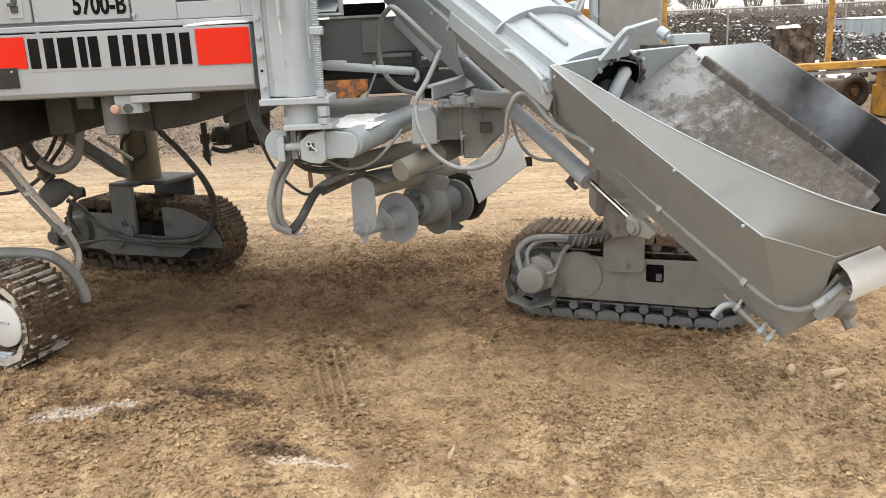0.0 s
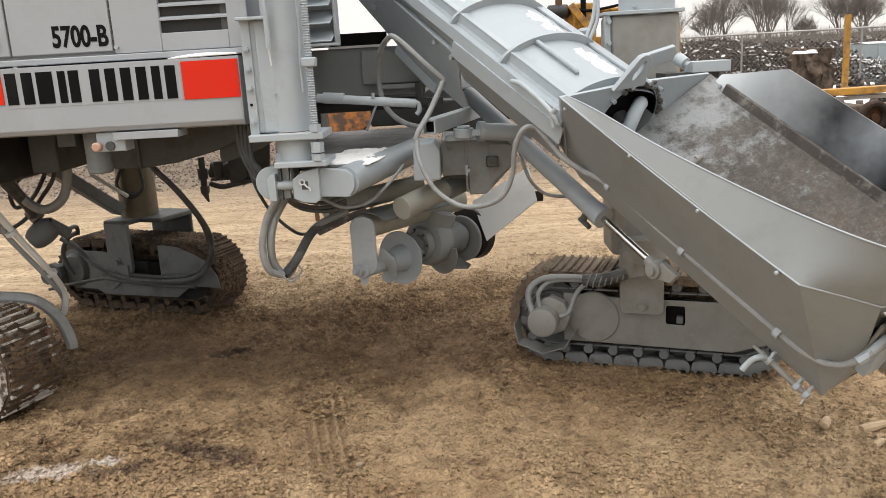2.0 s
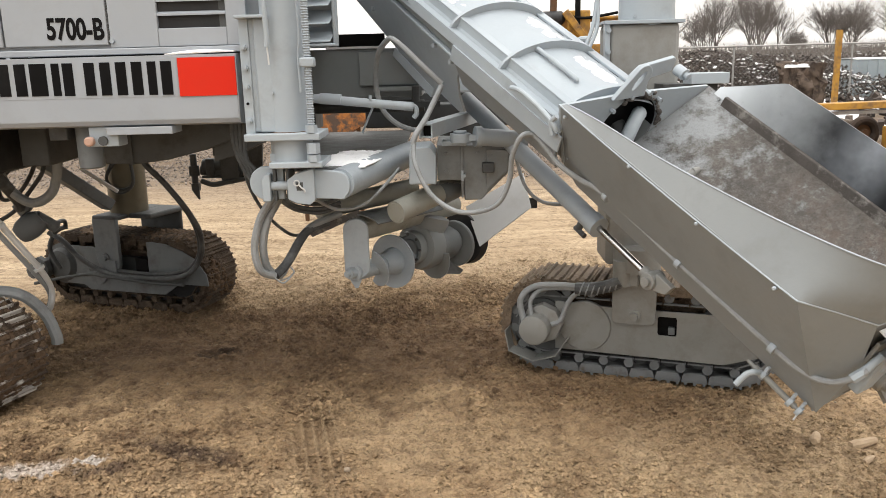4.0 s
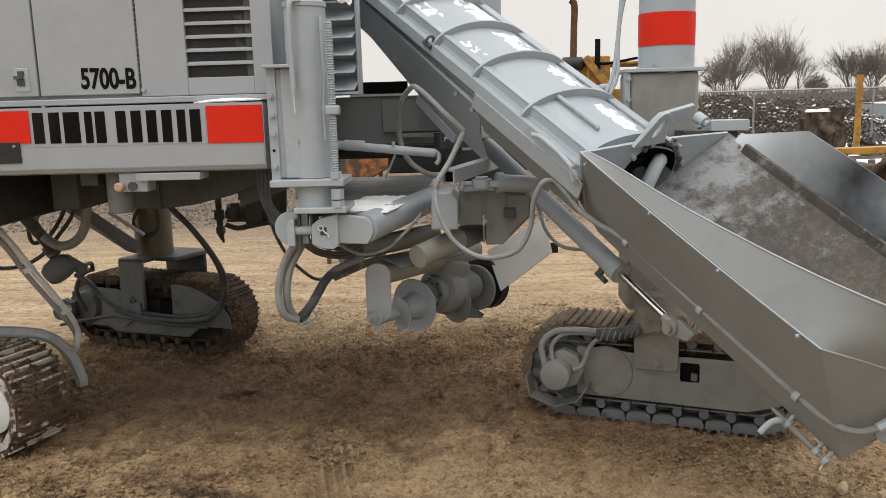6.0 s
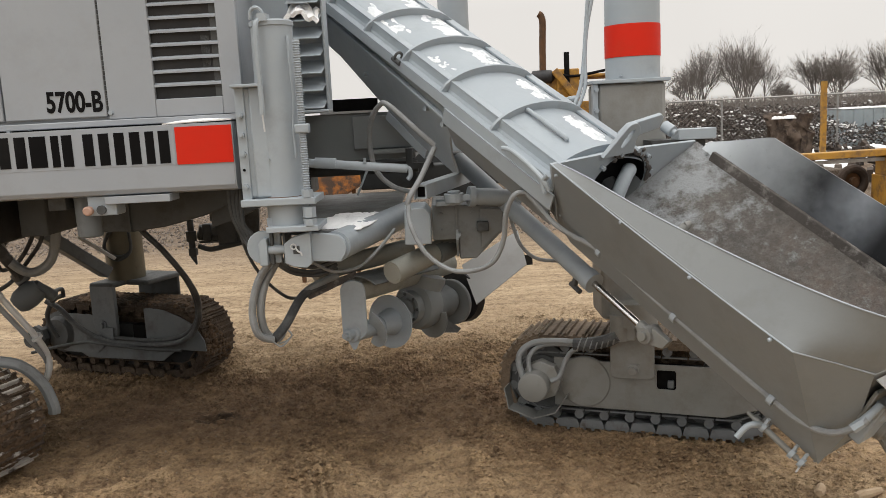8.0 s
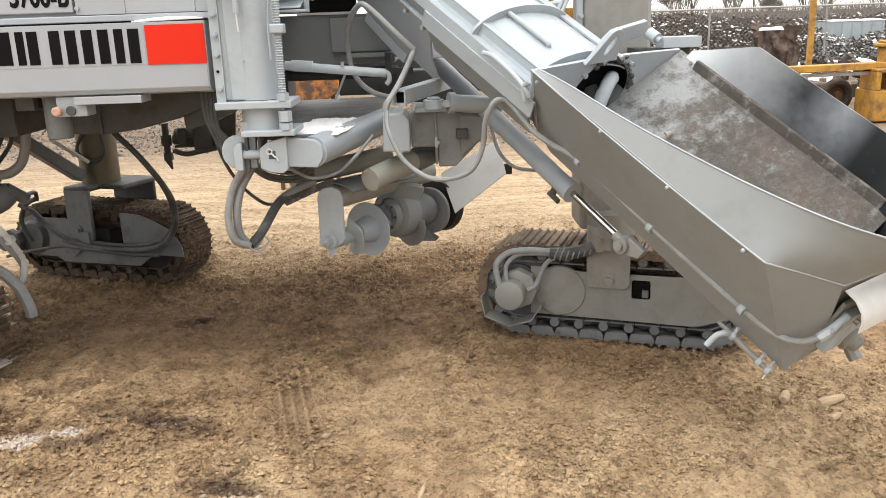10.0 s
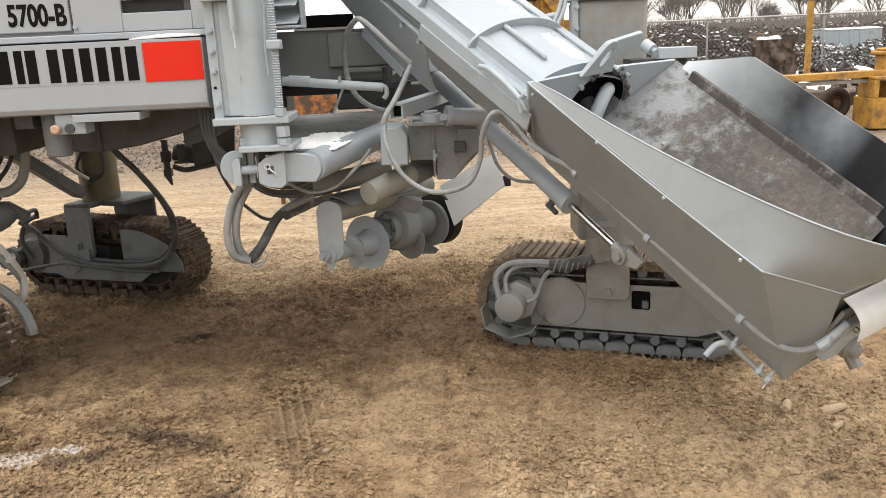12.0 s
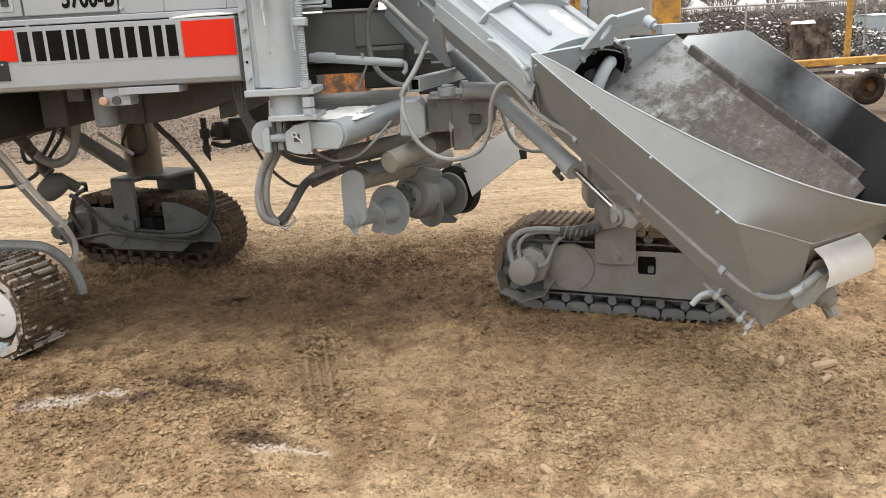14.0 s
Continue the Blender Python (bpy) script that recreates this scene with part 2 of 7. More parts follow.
# black rubber flap: grey overspray and painted sky sheen thin out down the slope, with a painted sheen patch lower down
FLAP, nt, ln, bsdf = nodes_of("rubber_flap_with_overspray_and_sheen")
geo = nt.new("ShaderNodeNewGeometry").outputs["Position"]
thin = calc("POWER", down_slope(0.74, 0.14), 1.3)
spray_sheen = calc("MULTIPLY_ADD", blotch(nt, ln, 4.0, 0.3, 0.75, 5, 0.6, geo), 0.25, calc("MULTIPLY", thin, 1.0))
fc = mix(nt, ln, step_range(spray_sheen, 0.20, 1.02), (0.008, 0.009, 0.011), (0.42, 0.455, 0.485))
sheen_patch = calc("MULTIPLY", down_slope(0.56, 0.76), down_slope(0.90, 0.77))
sheen_patch = calc("MULTIPLY", sheen_patch, blotch(nt, ln, 4.5, 0.25, 0.65, 4, 0.55, geo))
fc = mix(nt, ln, calc("MULTIPLY", sheen_patch, 0.75), fc, (0.26, 0.285, 0.32))
fc = mix(nt, ln, calc("MULTIPLY", blotch(nt, ln, 30, 0.60, 0.72, 8, 0.75, geo), 0.35), fc, (0.096, 0.096, 0.096))
ln.new(fc, bsdf.inputs["Base Color"])
bsdf.inputs["Roughness"].default_value = 0.36
bsdf.inputs["Specular IOR Level"].default_value = 0.3

# thin wet snow through which the paint shows
THINSNOW, nt, ln, bsdf = nodes_of("thin_melting_snow")
geo = nt.new("ShaderNodeNewGeometry").outputs["Position"]
c = mix(nt, ln, blotch(nt, ln, 22, 0.36, 0.60, 8, 0.7, geo), (0.50, 0.545, 0.585), (0.84, 0.86, 0.88))
ln.new(c, bsdf.inputs["Base Color"])
bsdf.inputs["Roughness"].default_value = 0.55
bp = nt.new("ShaderNodeBump")
bp.inputs["Strength"].default_value, bp.inputs["Distance"].default_value = 0.5, 0.006
ln.new(blotch(nt, ln, 60, 0.3, 0.7, 6, 0.7, geo), bp.inputs["Height"])
ln.new(bp.outputs["Normal"], bsdf.inputs["Normal"])

# trodden earth: pale dry crust, damp brown soil with the machine's shade, oil and lime stains, grit
EARTH, nt, ln, bsdf = nodes_of("trodden_earth")
geo = nt.new("ShaderNodeNewGeometry").outputs["Position"]
c = mix(nt, ln, blotch(nt, ln, 0.9, 0.38, 0.62, 12, 0.66, geo), (0.42, 0.272, 0.15), (0.76, 0.535, 0.315))
c = mix(nt, ln, blotch(nt, ln, 4.5, 0.46, 0.62, 12, 0.72, geo), c, (0.25, 0.155, 0.087))
# pale smooth crust in the foreground, browner further in
near = nt.new("ShaderNodeMapRange")
near.inputs["From Min"].default_value, near.inputs["From Max"].default_value = 4.3, 3.2
sep = nt.new("ShaderNodeSeparateXYZ")
ln.new(geo, sep.inputs[0])


def times(a, b):
    node = nt.new("ShaderNodeMath")
    node.operation = "MULTIPLY"
    for i, v in enumerate((a, b)):
        if isinstance(v, float):
            node.inputs[i].default_value = v
        else:
            ln.new(v, node.inputs[i])
    return node.outputs[0]


def stain(cx, cy, rx, ry, turn=0.0, wild=0.6, scale=5.0, soft=0.28, fine=0.72):
    """A ragged patch on the ground round (cx, cy): 1 inside, 0 outside."""
    mp = nt.new("ShaderNodeMapping")
    mp.vector_type = "TEXTURE"
    mp.inputs["Location"].default_value = (cx, cy, 0)
    mp.inputs["Rotation"].default_value = (0, 0, radians(turn))
    mp.inputs["Scale"].default_value = (rx, ry, 1e3)
    ln.new(geo, mp.inputs["Vector"])
    le = nt.new("ShaderNodeVectorMath")
    le.operation = "LENGTH"
    ln.new(mp.outputs["Vector"], le.inputs[0])
    ad = nt.new("ShaderNodeMath")
    ad.operation = "MULTIPLY_ADD"
    ln.new(blotch(nt, ln, scale, 0.2, 0.8, 10, fine, geo), ad.inputs[0])
    ad.inputs[1].default_value = wild * 3
    ln.new(le.outputs["Value"], ad.inputs[2])
    rg = nt.new("ShaderNodeMapRange")
    rg.inputs["From Min"].default_value, rg.inputs["From Max"].default_value = 1.0 + 1.5 * wild, 1.0 - soft + 1.5 * wild
    ln.new(ad.outputs[0], rg.inputs["Value"])
    return rg.outputs["Result"]


nwob = nt.new("ShaderNodeMath")
nwob.operation = "MULTIPLY_ADD"
ln.new(blotch(nt, ln, 2.2, 0.2, 0.8, 8, 0.65, geo), nwob.inputs[0])
nwob.inputs[1].default_value = 1.3
ln.new(sep.outputs["Y"], nwob.inputs[2])
ln.new(nwob.outputs[0], near.inputs["Value"])
c = mix(nt, ln, near.outputs["Result"], c, mix(nt, ln, blotch(nt, ln, 4.2, 0.43, 0.59, 12, 0.7, geo), (0.86, 0.645, 0.40), (0.45, 0.295, 0.165)))
# pale yard further off
far = nt.new("ShaderNodeMapRange")
far.inputs["From Min"].default_value, far.inputs["From Max"].default_value = 6.2, 7.6
wob = nt.new("ShaderNodeMath")
wob.operation = "MULTIPLY_ADD"
ln.new(blotch(nt, ln, 0.9, 0.2, 0.8, 6, 0.6, geo), wob.inputs[0])
wob.inputs[1].default_value = 1.2
ln.new(sep.outputs["Y"], wob.inputs[2])
ln.new(wob.outputs[0], far.inputs["Value"])
rut = nt.new("ShaderNodeMapping")
rut.inputs["Scale"].default_value = (0.35, 2.6, 1)
ln.new(geo, rut.inputs["Vector"])
pale = mix(nt, ln, blotch(nt, ln, 1.6, 0.34, 0.66, 10, 0.65, rut.outputs["Vector"]), (0.60, 0.44, 0.28), (0.95, 0.735, 0.49))
pale = mix(nt, ln, times(blotch(nt, ln, 6.0, 0.50, 0.68, 7, 0.7, rut.outputs["Vector"]), 0.65), pale, (0.30, 0.20, 0.115))
c = mix(nt, ln, far.outputs["Result"], c, pale)
distant = nt.new("ShaderNodeMapRange")
distant.inputs["From Min"].default_value, distant.inputs["From Max"].default_value = 10.2, 13.5
ln.new(wob.outputs[0], distant.inputs["Value"])
gravel_c = mix(nt, ln, blotch(nt, ln, 9.0, 0.40, 0.60, 10, 0.75, geo), (0.19, 0.15, 0.12), (0.46, 0.375, 0.30))
gravel_c = mix(nt, ln, blotch(nt, ln, 0.7, 0.42, 0.62, 8, 0.65, rut.outputs["Vector"]), gravel_c, (0.26, 0.19, 0.13))
c = mix(nt, ln, distant.outputs["Result"], c, gravel_c)
# next two: damp soil beneath and beside the machine, its shade painted in
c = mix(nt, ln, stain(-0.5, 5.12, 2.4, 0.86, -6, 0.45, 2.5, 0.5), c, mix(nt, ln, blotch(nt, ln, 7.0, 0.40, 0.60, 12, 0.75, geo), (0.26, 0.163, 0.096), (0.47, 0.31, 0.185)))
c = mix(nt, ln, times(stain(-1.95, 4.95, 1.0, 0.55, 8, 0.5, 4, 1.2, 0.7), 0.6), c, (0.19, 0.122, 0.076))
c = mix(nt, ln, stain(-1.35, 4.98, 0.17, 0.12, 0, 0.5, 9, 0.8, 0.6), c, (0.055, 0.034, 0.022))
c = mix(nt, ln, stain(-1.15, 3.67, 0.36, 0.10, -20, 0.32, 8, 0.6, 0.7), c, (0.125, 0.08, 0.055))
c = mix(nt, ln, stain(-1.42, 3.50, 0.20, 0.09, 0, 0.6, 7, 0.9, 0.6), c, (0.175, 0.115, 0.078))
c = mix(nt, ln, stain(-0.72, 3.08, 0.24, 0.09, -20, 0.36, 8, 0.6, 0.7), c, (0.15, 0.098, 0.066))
c = mix(nt, ln, times(stain(1.5, 3.4, 1.3, 0.75, 10, 0.6, 4, 0.9, 0.7), 0.85), c, (0.80, 0.59, 0.365))
c = mix(nt, ln, times(stain(-0.05, 3.75, 1.1, 0.5, -10, 0.6, 5, 0.9, 0.7), 0.6), c, (0.72, 0.52, 0.315))
c = mix(nt, ln, times(stain(1.05, 3.80, 1.15, 0.34, -32, 0.5, 5, 1.0, 0.7), 0.55), c, (0.36, 0.235, 0.135))
crumb = blotch(nt, ln, 1.7, 0.28, 0.50, 6, 0.6, geo)
c = mix(nt, ln, times(blotch(nt, ln, 15.0, 0.50, 0.64, 5, 0.62, geo), times(crumb, 0.6)), c, (0.17, 0.105, 0.06))
c = mix(nt, ln, times(blotch(nt, ln, 44.0, 0.53, 0.64, 4, 0.6, geo), times(crumb, 0.5)), c, (0.12, 0.075, 0.043))
c = mix(nt, ln, times(blotch(nt, ln, 30.0, 0.55, 0.66, 4, 0.6, geo), 0.4), c, (0.68, 0.50, 0.31))
c = mix(nt, ln, blotch(nt, ln, 120.0, 0.66, 0.71, 3, 0.7, geo), c, (0.62, 0.49, 0.34))
c = mix(nt, ln, stain(-1.76, 3.53, 0.21, 0.085, 5, 0.45, 10, 0.5, 0.7), c, (0.86, 0.74, 0.64))
c = mix(nt, ln, stain(-1.54, 3.605, 0.085, 0.034, 10, 0.5, 14, 0.5, 0.65), c, (0.92, 0.82, 0.73))
c = mix(nt, ln, stain(-0.58, 2.98, 0.17, 0.03, -8, 0.9, 9, 0.6, 0.65), c, (0.90, 0.77, 0.62))
# narrow rib prints: relief shading tinted in, pale on ridges and dark in grooves
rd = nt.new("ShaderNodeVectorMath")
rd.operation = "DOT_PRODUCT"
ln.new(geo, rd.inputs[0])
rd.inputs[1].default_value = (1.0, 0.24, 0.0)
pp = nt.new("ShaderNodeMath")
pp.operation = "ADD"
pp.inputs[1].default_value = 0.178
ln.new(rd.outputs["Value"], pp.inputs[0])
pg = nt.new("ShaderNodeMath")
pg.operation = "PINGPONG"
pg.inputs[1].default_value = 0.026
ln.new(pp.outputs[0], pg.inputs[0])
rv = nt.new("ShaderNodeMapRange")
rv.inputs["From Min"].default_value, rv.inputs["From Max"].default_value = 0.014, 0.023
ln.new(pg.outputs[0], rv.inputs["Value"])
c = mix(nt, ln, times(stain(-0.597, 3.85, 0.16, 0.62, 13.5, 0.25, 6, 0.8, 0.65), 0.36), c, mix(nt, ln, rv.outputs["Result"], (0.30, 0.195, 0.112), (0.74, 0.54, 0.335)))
tone = nt.new("ShaderNodeHueSaturation")
tone.inputs["Value"].default_value = 0.61
tone.inputs["Saturation"].default_value = 1.0
ln.new(c, tone.inputs["Color"])
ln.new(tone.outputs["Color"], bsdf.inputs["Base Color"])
bsdf.inputs["Roughness"].default_value = 0.92
bsdf.inputs["Specular IOR Level"].default_value = 0.25
b1 = nt.new("ShaderNodeBump")
b1.inputs["Strength"].default_value, b1.inputs["Distance"].default_value = 0.9, 0.03
ln.new(blotch(nt, ln, 16, 0.25, 0.75, 5, 0.6, geo), b1.inputs["Height"])
b2 = nt.new("ShaderNodeBump")
b2.inputs["Strength"].default_value, b2.inputs["Distance"].default_value = 0.8, 0.012
ln.new(blotch(nt, ln, 65, 0.3, 0.7, 3, 0.55, geo), b2.inputs["Height"])
ln.new(b1.outputs["Normal"], b2.inputs["Normal"])
ln.new(b2.outputs["Normal"], bsdf.inputs["Normal"])


# ---- mesh helpers ----
class Shape:
    """Gathers faces of one mesh."""

    def __init__(self):
        self.bm = bmesh.new()

    def add(self, verts, faces):
        vs = [self.bm.verts.new(v) for v in verts]
        for f in faces:
            try:
                self.bm.faces.new([vs[i] for i in f])
            except ValueError:
                pass
        return vs

    def box(self, a, b, m=None):
        (x0, y0, z0), (x1, y1, z1) = a, b
        pts = [Vector(p) for p in ((x0, y0, z0), (x1, y0, z0), (x1, y1, z0), (x0, y1, z0), (x0, y0, z1), (x1, y0, z1), (x1, y1, z1), (x0, y1, z1))]
        self.add([m @ p for p in pts] if m else pts, [(0, 3, 2, 1), (4, 5, 6, 7), (0, 1, 5, 4), (1, 2, 6, 5), (2, 3, 7, 6), (3, 0, 4, 7)])
        return self

    def beam(self, p0, p1, w, h, up=(0, 0, 1)):
        """A bar of w by h between two points."""
        p0, p1 = Vector(p0), Vector(p1)
        d = (p1 - p0).normalized()
        s = d.cross(Vector(up)).normalized()
        u = s.cross(d).normalized()
        v = [p + s * w / 2 * i + u * h / 2 * j for p in (p0, p1) for i, j in ((-1, -1), (1, -1), (1, 1), (-1, 1))]
        self.add(v, [(3, 2, 1, 0), (4, 5, 6, 7), (0, 1, 5, 4), (1, 2, 6, 5), (2, 3, 7, 6), (3, 0, 4, 7)])
        return self

    def cyl(self, p0, p1, r0, r1=None, n=20, caps=True):
        p0, p1 = Vector(p0), Vector(p1)
        r1 = r0 if r1 is None else r1
        q = (p1 - p0).to_track_quat("Z", "Y")
        v = []
        for p, r in ((p0, r0), (p1, r1)):
            for i in range(n):
                a = 2 * math.pi * i / n
                v.append(p + q @ Vector((r * math.cos(a), r * math.sin(a), 0)))
        f = [(i, (i + 1) % n, n + (i + 1) % n, n + i) for i in range(n)]
        if caps:
            f += [tuple(range(n - 1, -1, -1)), tuple(range(n, 2 * n))]
        self.add(v, f)
        return self

    def turned(self, p0, axis, profile, n=24):
        """A lathed form: profile of (distance along the axis, radius)."""
        p0 = Vector(p0)
        q = Vector(axis).to_track_quat("Z", "Y")
        v, f = [], []
        for z, r in profile:
            for i in range(n):
                a = 2 * math.pi * i / n
                v.append(p0 + q @ Vector((r * math.cos(a), r * math.sin(a), z)))
        k = len(profile)
        for j in range(k - 1):
            f += [(j * n + i, j * n + (i + 1) % n, (j + 1) * n + (i + 1) % n, (j + 1) * n + i) for i in range(n)]
        f += [tuple(range(n - 1, -1, -1)), tuple(range((k - 1) * n, k * n))]
        self.add(v, f)
        return self

    def plate(self, pts, thick):
        """A flat outline given thickness along its normal."""
        pts = [Vector(p) for p in pts]
        nrm = Vector((0, 0, 0))
        for a, b in zip(pts, pts[1:] + pts[:1]):
            nrm += a.cross(b)
        nrm = nrm.normalized() * thick
        n = len(pts)
        f = [tuple(range(n - 1, -1, -1)), tuple(range(n, 2 * n))] + [(i, (i + 1) % n, n + (i + 1) % n, n + i) for i in range(n)]
        self.add(pts + [p + nrm for p in pts], f)
        return self

    def sheet(self, rows, thick):
        """A curved sheet through rows of points, given thickness."""
        rows = [[Vector(p) for p in r] for r in rows]
        m, n = len(rows), len(rows[0])
        top = []
        for i in range(m):
            for j in range(n):
                du = rows[min(i + 1, m - 1)][j] - rows[max(i - 1, 0)][j]
                dv = rows[i][min(j + 1, n - 1)] - rows[i][max(j - 1, 0)]
                top.append(rows[i][j] + du.cross(dv).normalized() * thick)
        v = [p for r in rows for p in r] + top
        k = m * n
        f = []
        for i in range(m - 1):
            for j in range(n - 1):
                a, b, c2, d = i * n + j, i * n + j + 1, (i + 1) * n + j + 1, (i + 1) * n + j
                f += [(a, b, c2, d), (k + d, k + c2, k + b, k + a)]
        rim = [j for j in range(n)] + [i * n + n - 1 for i in range(1, m)] + [(m - 1) * n + j for j in range(n - 2, -1, -1)] + [i * n for i in range(m - 2, 0, -1)]
        for a, b in zip(rim, rim[1:] + rim[:1]):
            f.append((a, k + a, k + b, b))
        self.add(v, f)
        return self

    def hose(self, pts, r, n=10, fine=6):
        """A round hose along a smooth line through the points."""
        pts = [Vector(p) for p in pts]
        line = []
        for i in range(len(pts) - 1):
            p0, p1, p2, p3 = pts[max(i - 1, 0)], pts[i], pts[i + 1], pts[min(i + 2, len(pts) - 1)]
            for k in range(fine):
                t = k / fine
                line.append(0.5 * ((2 * p1) + (p2 - p0) * t + (2 * p0 - 5 * p1 + 4 * p2 - p3) * t * t + (3 * p1 - p0 - 3 * p2 + p3) * t ** 3))
        line.append(pts[-1])
        v, f = [], []
        side = None
        for i, p in enumerate(line):
            d = (line[min(i + 1, len(line) - 1)] - line[max(i - 1, 0)]).normalized()
            side = d.orthogonal().normalized() if side is None else (side - d * side.dot(d)).normalized()
            up = d.cross(side)
            for k in range(n):
                a = 2 * math.pi * k / n
                v.append(p + r * (math.cos(a) * side + math.sin(a) * up))
        for i in range(len(line) - 1):
            f += [(i * n + k, i * n + (k + 1) % n, (i + 1) * n + (k + 1) % n, (i + 1) * n + k) for k in range(n)]
        f += [tuple(range(n - 1, -1, -1)), tuple(range((len(line) - 1) * n, len(line) * n))]
        self.add(v, f)
        return self

    def holed(self, outer, centre, hole, thick):
        """A plate with a hole; outer and hole are outlines that go round the centre."""
        centre = Vector(centre)
        outer, hole = [Vector(p) for p in outer], [Vector(p) for p in hole]
        n = (outer[0] - centre).cross(outer[1] - centre).normalized()
        ex = (outer[0] - centre).normalized()
        ey = n.cross(ex)

        def polar(p):
            return math.atan2((p - centre).dot(ey), (p - centre).dot(ex)) % (2 * math.pi)

        def cut(line, a):
            d = ex * math.cos(a) + ey * math.sin(a)
            best = None
            for p, q in zip(line, line[1:] + line[:1]):
                e = q - p
                den = d.cross(e).dot(n)
                if abs(den) < 1e-9:
                    continue
                t = (p - centre).cross(e).dot(n) / den
                u = (p - centre).cross(d).dot(n) / den
                if t > 0 and -1e-6 <= u <= 1 + 1e-6 and (best is None or t > best):
                    best = t
            return centre + d * (best or 0.01)

        angles = sorted(set([round(polar(p), 5) for p in outer] + [round(2 * math.pi * i / 32, 5) for i in range(32)]))
        k = len(angles)
        o = [cut(outer, a) for a in angles]
        h = [cut(hole, a) for a in angles]
        up = n * thick
        v = o + h + [p + up for p in o] + [p + up for p in h]
        f = []
        for i in range(k):
            j = (i + 1) % k
            f += [(j, i, k + i, k + j), (2 * k + i, 2 * k + j, 3 * k + j, 3 * k + i), (i, j, 2 * k + j, 2 * k + i), (k + j, k + i, 3 * k + i, 3 * k + j)]
        self.add(v, f)
        return self

    def mesh(self, name, smooth=35):
        bmesh.ops.recalc_face_normals(self.bm, faces=self.bm.faces)
        me = bpy.data.meshes.new(name)
        self.bm.to_mesh(me)
        self.bm.free()
        if smooth:
            me.shade_smooth()
            me.set_sharp_from_angle(angle=radians(smooth))
        return me


def part(name, shape, material, parent=None, label="", bevel=0.0):
    ob = new(name, shape.mesh(name))
    ob.data.materials.append(material)
    if parent is not None:
        ob.parent = parent
    if bevel:
        mod = ob.modifiers.new("edge", "BEVEL")
        mod.width, mod.segments, mod.limit_method, mod.angle_limit = bevel, 2, "ANGLE", radians(40)
    if label:
        tagged(ob, label)
    return ob


def thing(name, label, category, group="", kind="", at=(0, 0, 0)):
    ob = new(name)
    ob.location = at
    return tagged(ob, label, category, group, kind)


def ring(r, n=24, c=(0, 0), start=0.0, sweep=2 * math.pi):
    return [(c[0] + r * math.cos(start + sweep * i / n), c[1] + r * math.sin(start + sweep * i / n)) for i in range(n)]


def lattice(seed):
    """A smooth random height over the plane, for numpy arrays."""
    table = np.random.RandomState(seed).rand(256, 256)

    def value(x, y):
        xi, yi = np.floor(x).astype(int), np.floor(y).astype(int)
        fx, fy = x - xi, y - yi
        fx, fy = fx * fx * (3 - 2 * fx), fy * fy * (3 - 2 * fy)
        g = lambda i, j: table[(xi + i) % 256, (yi + j) % 256]
        return (g(0, 0) * (1 - fx) + g(1, 0) * fx) * (1 - fy) + (g(0, 1) * (1 - fx) + g(1, 1) * fx) * fy - 0.5

    return value


# ---- ground ----
WAVES = [(lattice(3 + i), s, a) for i, (s, a) in enumerate(((0.7, 0.03), (2.3, 0.022), (7.0, 0.024), (16.0, 0.020), (33.0, 0.021), (61.0, 0.014)))]


def ground_height(x, y, grid=0.0):
    """The relief; waves shorter than the grid's own step are left out."""
    z = 0 * x
    for fn, s, a in WAVES:
        v = fn(x * s + 31.7, y * s + 12.3)
        z = z + a * (v if s < 10 else np.maximum(v, -0.12) * 1.3) * np.clip((1 - s * grid) / 0.4, 0, 1)
    return z


def spaced(lo, hi, step, far_lo, far_hi, grow=1.22):
    mid = list(np.arange(lo, hi + step / 2, step))
    d, p, left = step, lo, []
    while p > far_lo:
        d *= grow
        p -= d
        left.append(p)
    d, p, right = step, hi, []
    while p < far_hi:
        d *= grow
        p += d
        right.append(p)
    return np.array(left[::-1] + mid + right)


gx, gy = spaced(-3.0, 2.6, 0.0105, -900, 900), spaced(2.6, 7.4, 0.0108, -300, 1600, 1.10)
GX, GY = np.meshgrid(gx, gy)
GZ = ground_height(GX, GY, np.maximum(np.gradient(gx)[None, :], np.gradient(gy)[:, None])) * np.clip(1.6 - np.hypot(GX, GY - 5) / 18, 0.15, 1)
# prints of narrow tyre ribs
rib_x = GX + 0.59 + 0.24 * (GY - 3.8)
rib = np.exp(-(rib_x / 0.115) ** 6) * np.exp(-((GY - 3.83) / 0.45) ** 6)
GZ = GZ * (1 - 0.75 * rib) + rib * (0.024 * np.exp(-((np.mod(rib_x + 0.5, 0.052) - 0.026) / 0.0085) ** 2) - 0.006)
nx, ny = len(gx), len(gy)
idx = np.arange(nx * ny).reshape(ny, nx)
quads = np.stack([idx[:-1, :-1], idx[:-1, 1:], idx[1:, 1:], idx[1:, :-1]], -1).reshape(-1, 4)
gm = bpy.data.meshes.new("ground")
gm.vertices.add(nx * ny)
gm.vertices.foreach_set("co", np.stack([GX, GY, GZ], -1).ravel())
gm.loops.add(quads.size)
gm.loops.foreach_set("vertex_index", quads.ravel())
gm.polygons.add(len(quads))
gm.polygons.foreach_set("loop_start", np.arange(0, quads.size, 4))
gm.update()
gm.shade_smooth()
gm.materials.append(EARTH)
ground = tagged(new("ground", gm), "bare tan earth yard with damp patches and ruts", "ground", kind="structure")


# ---- the paving machine ----
paver = thing("slipform_paver", "light grey tracked slipform paver with red panels and hopper", "paving machine")

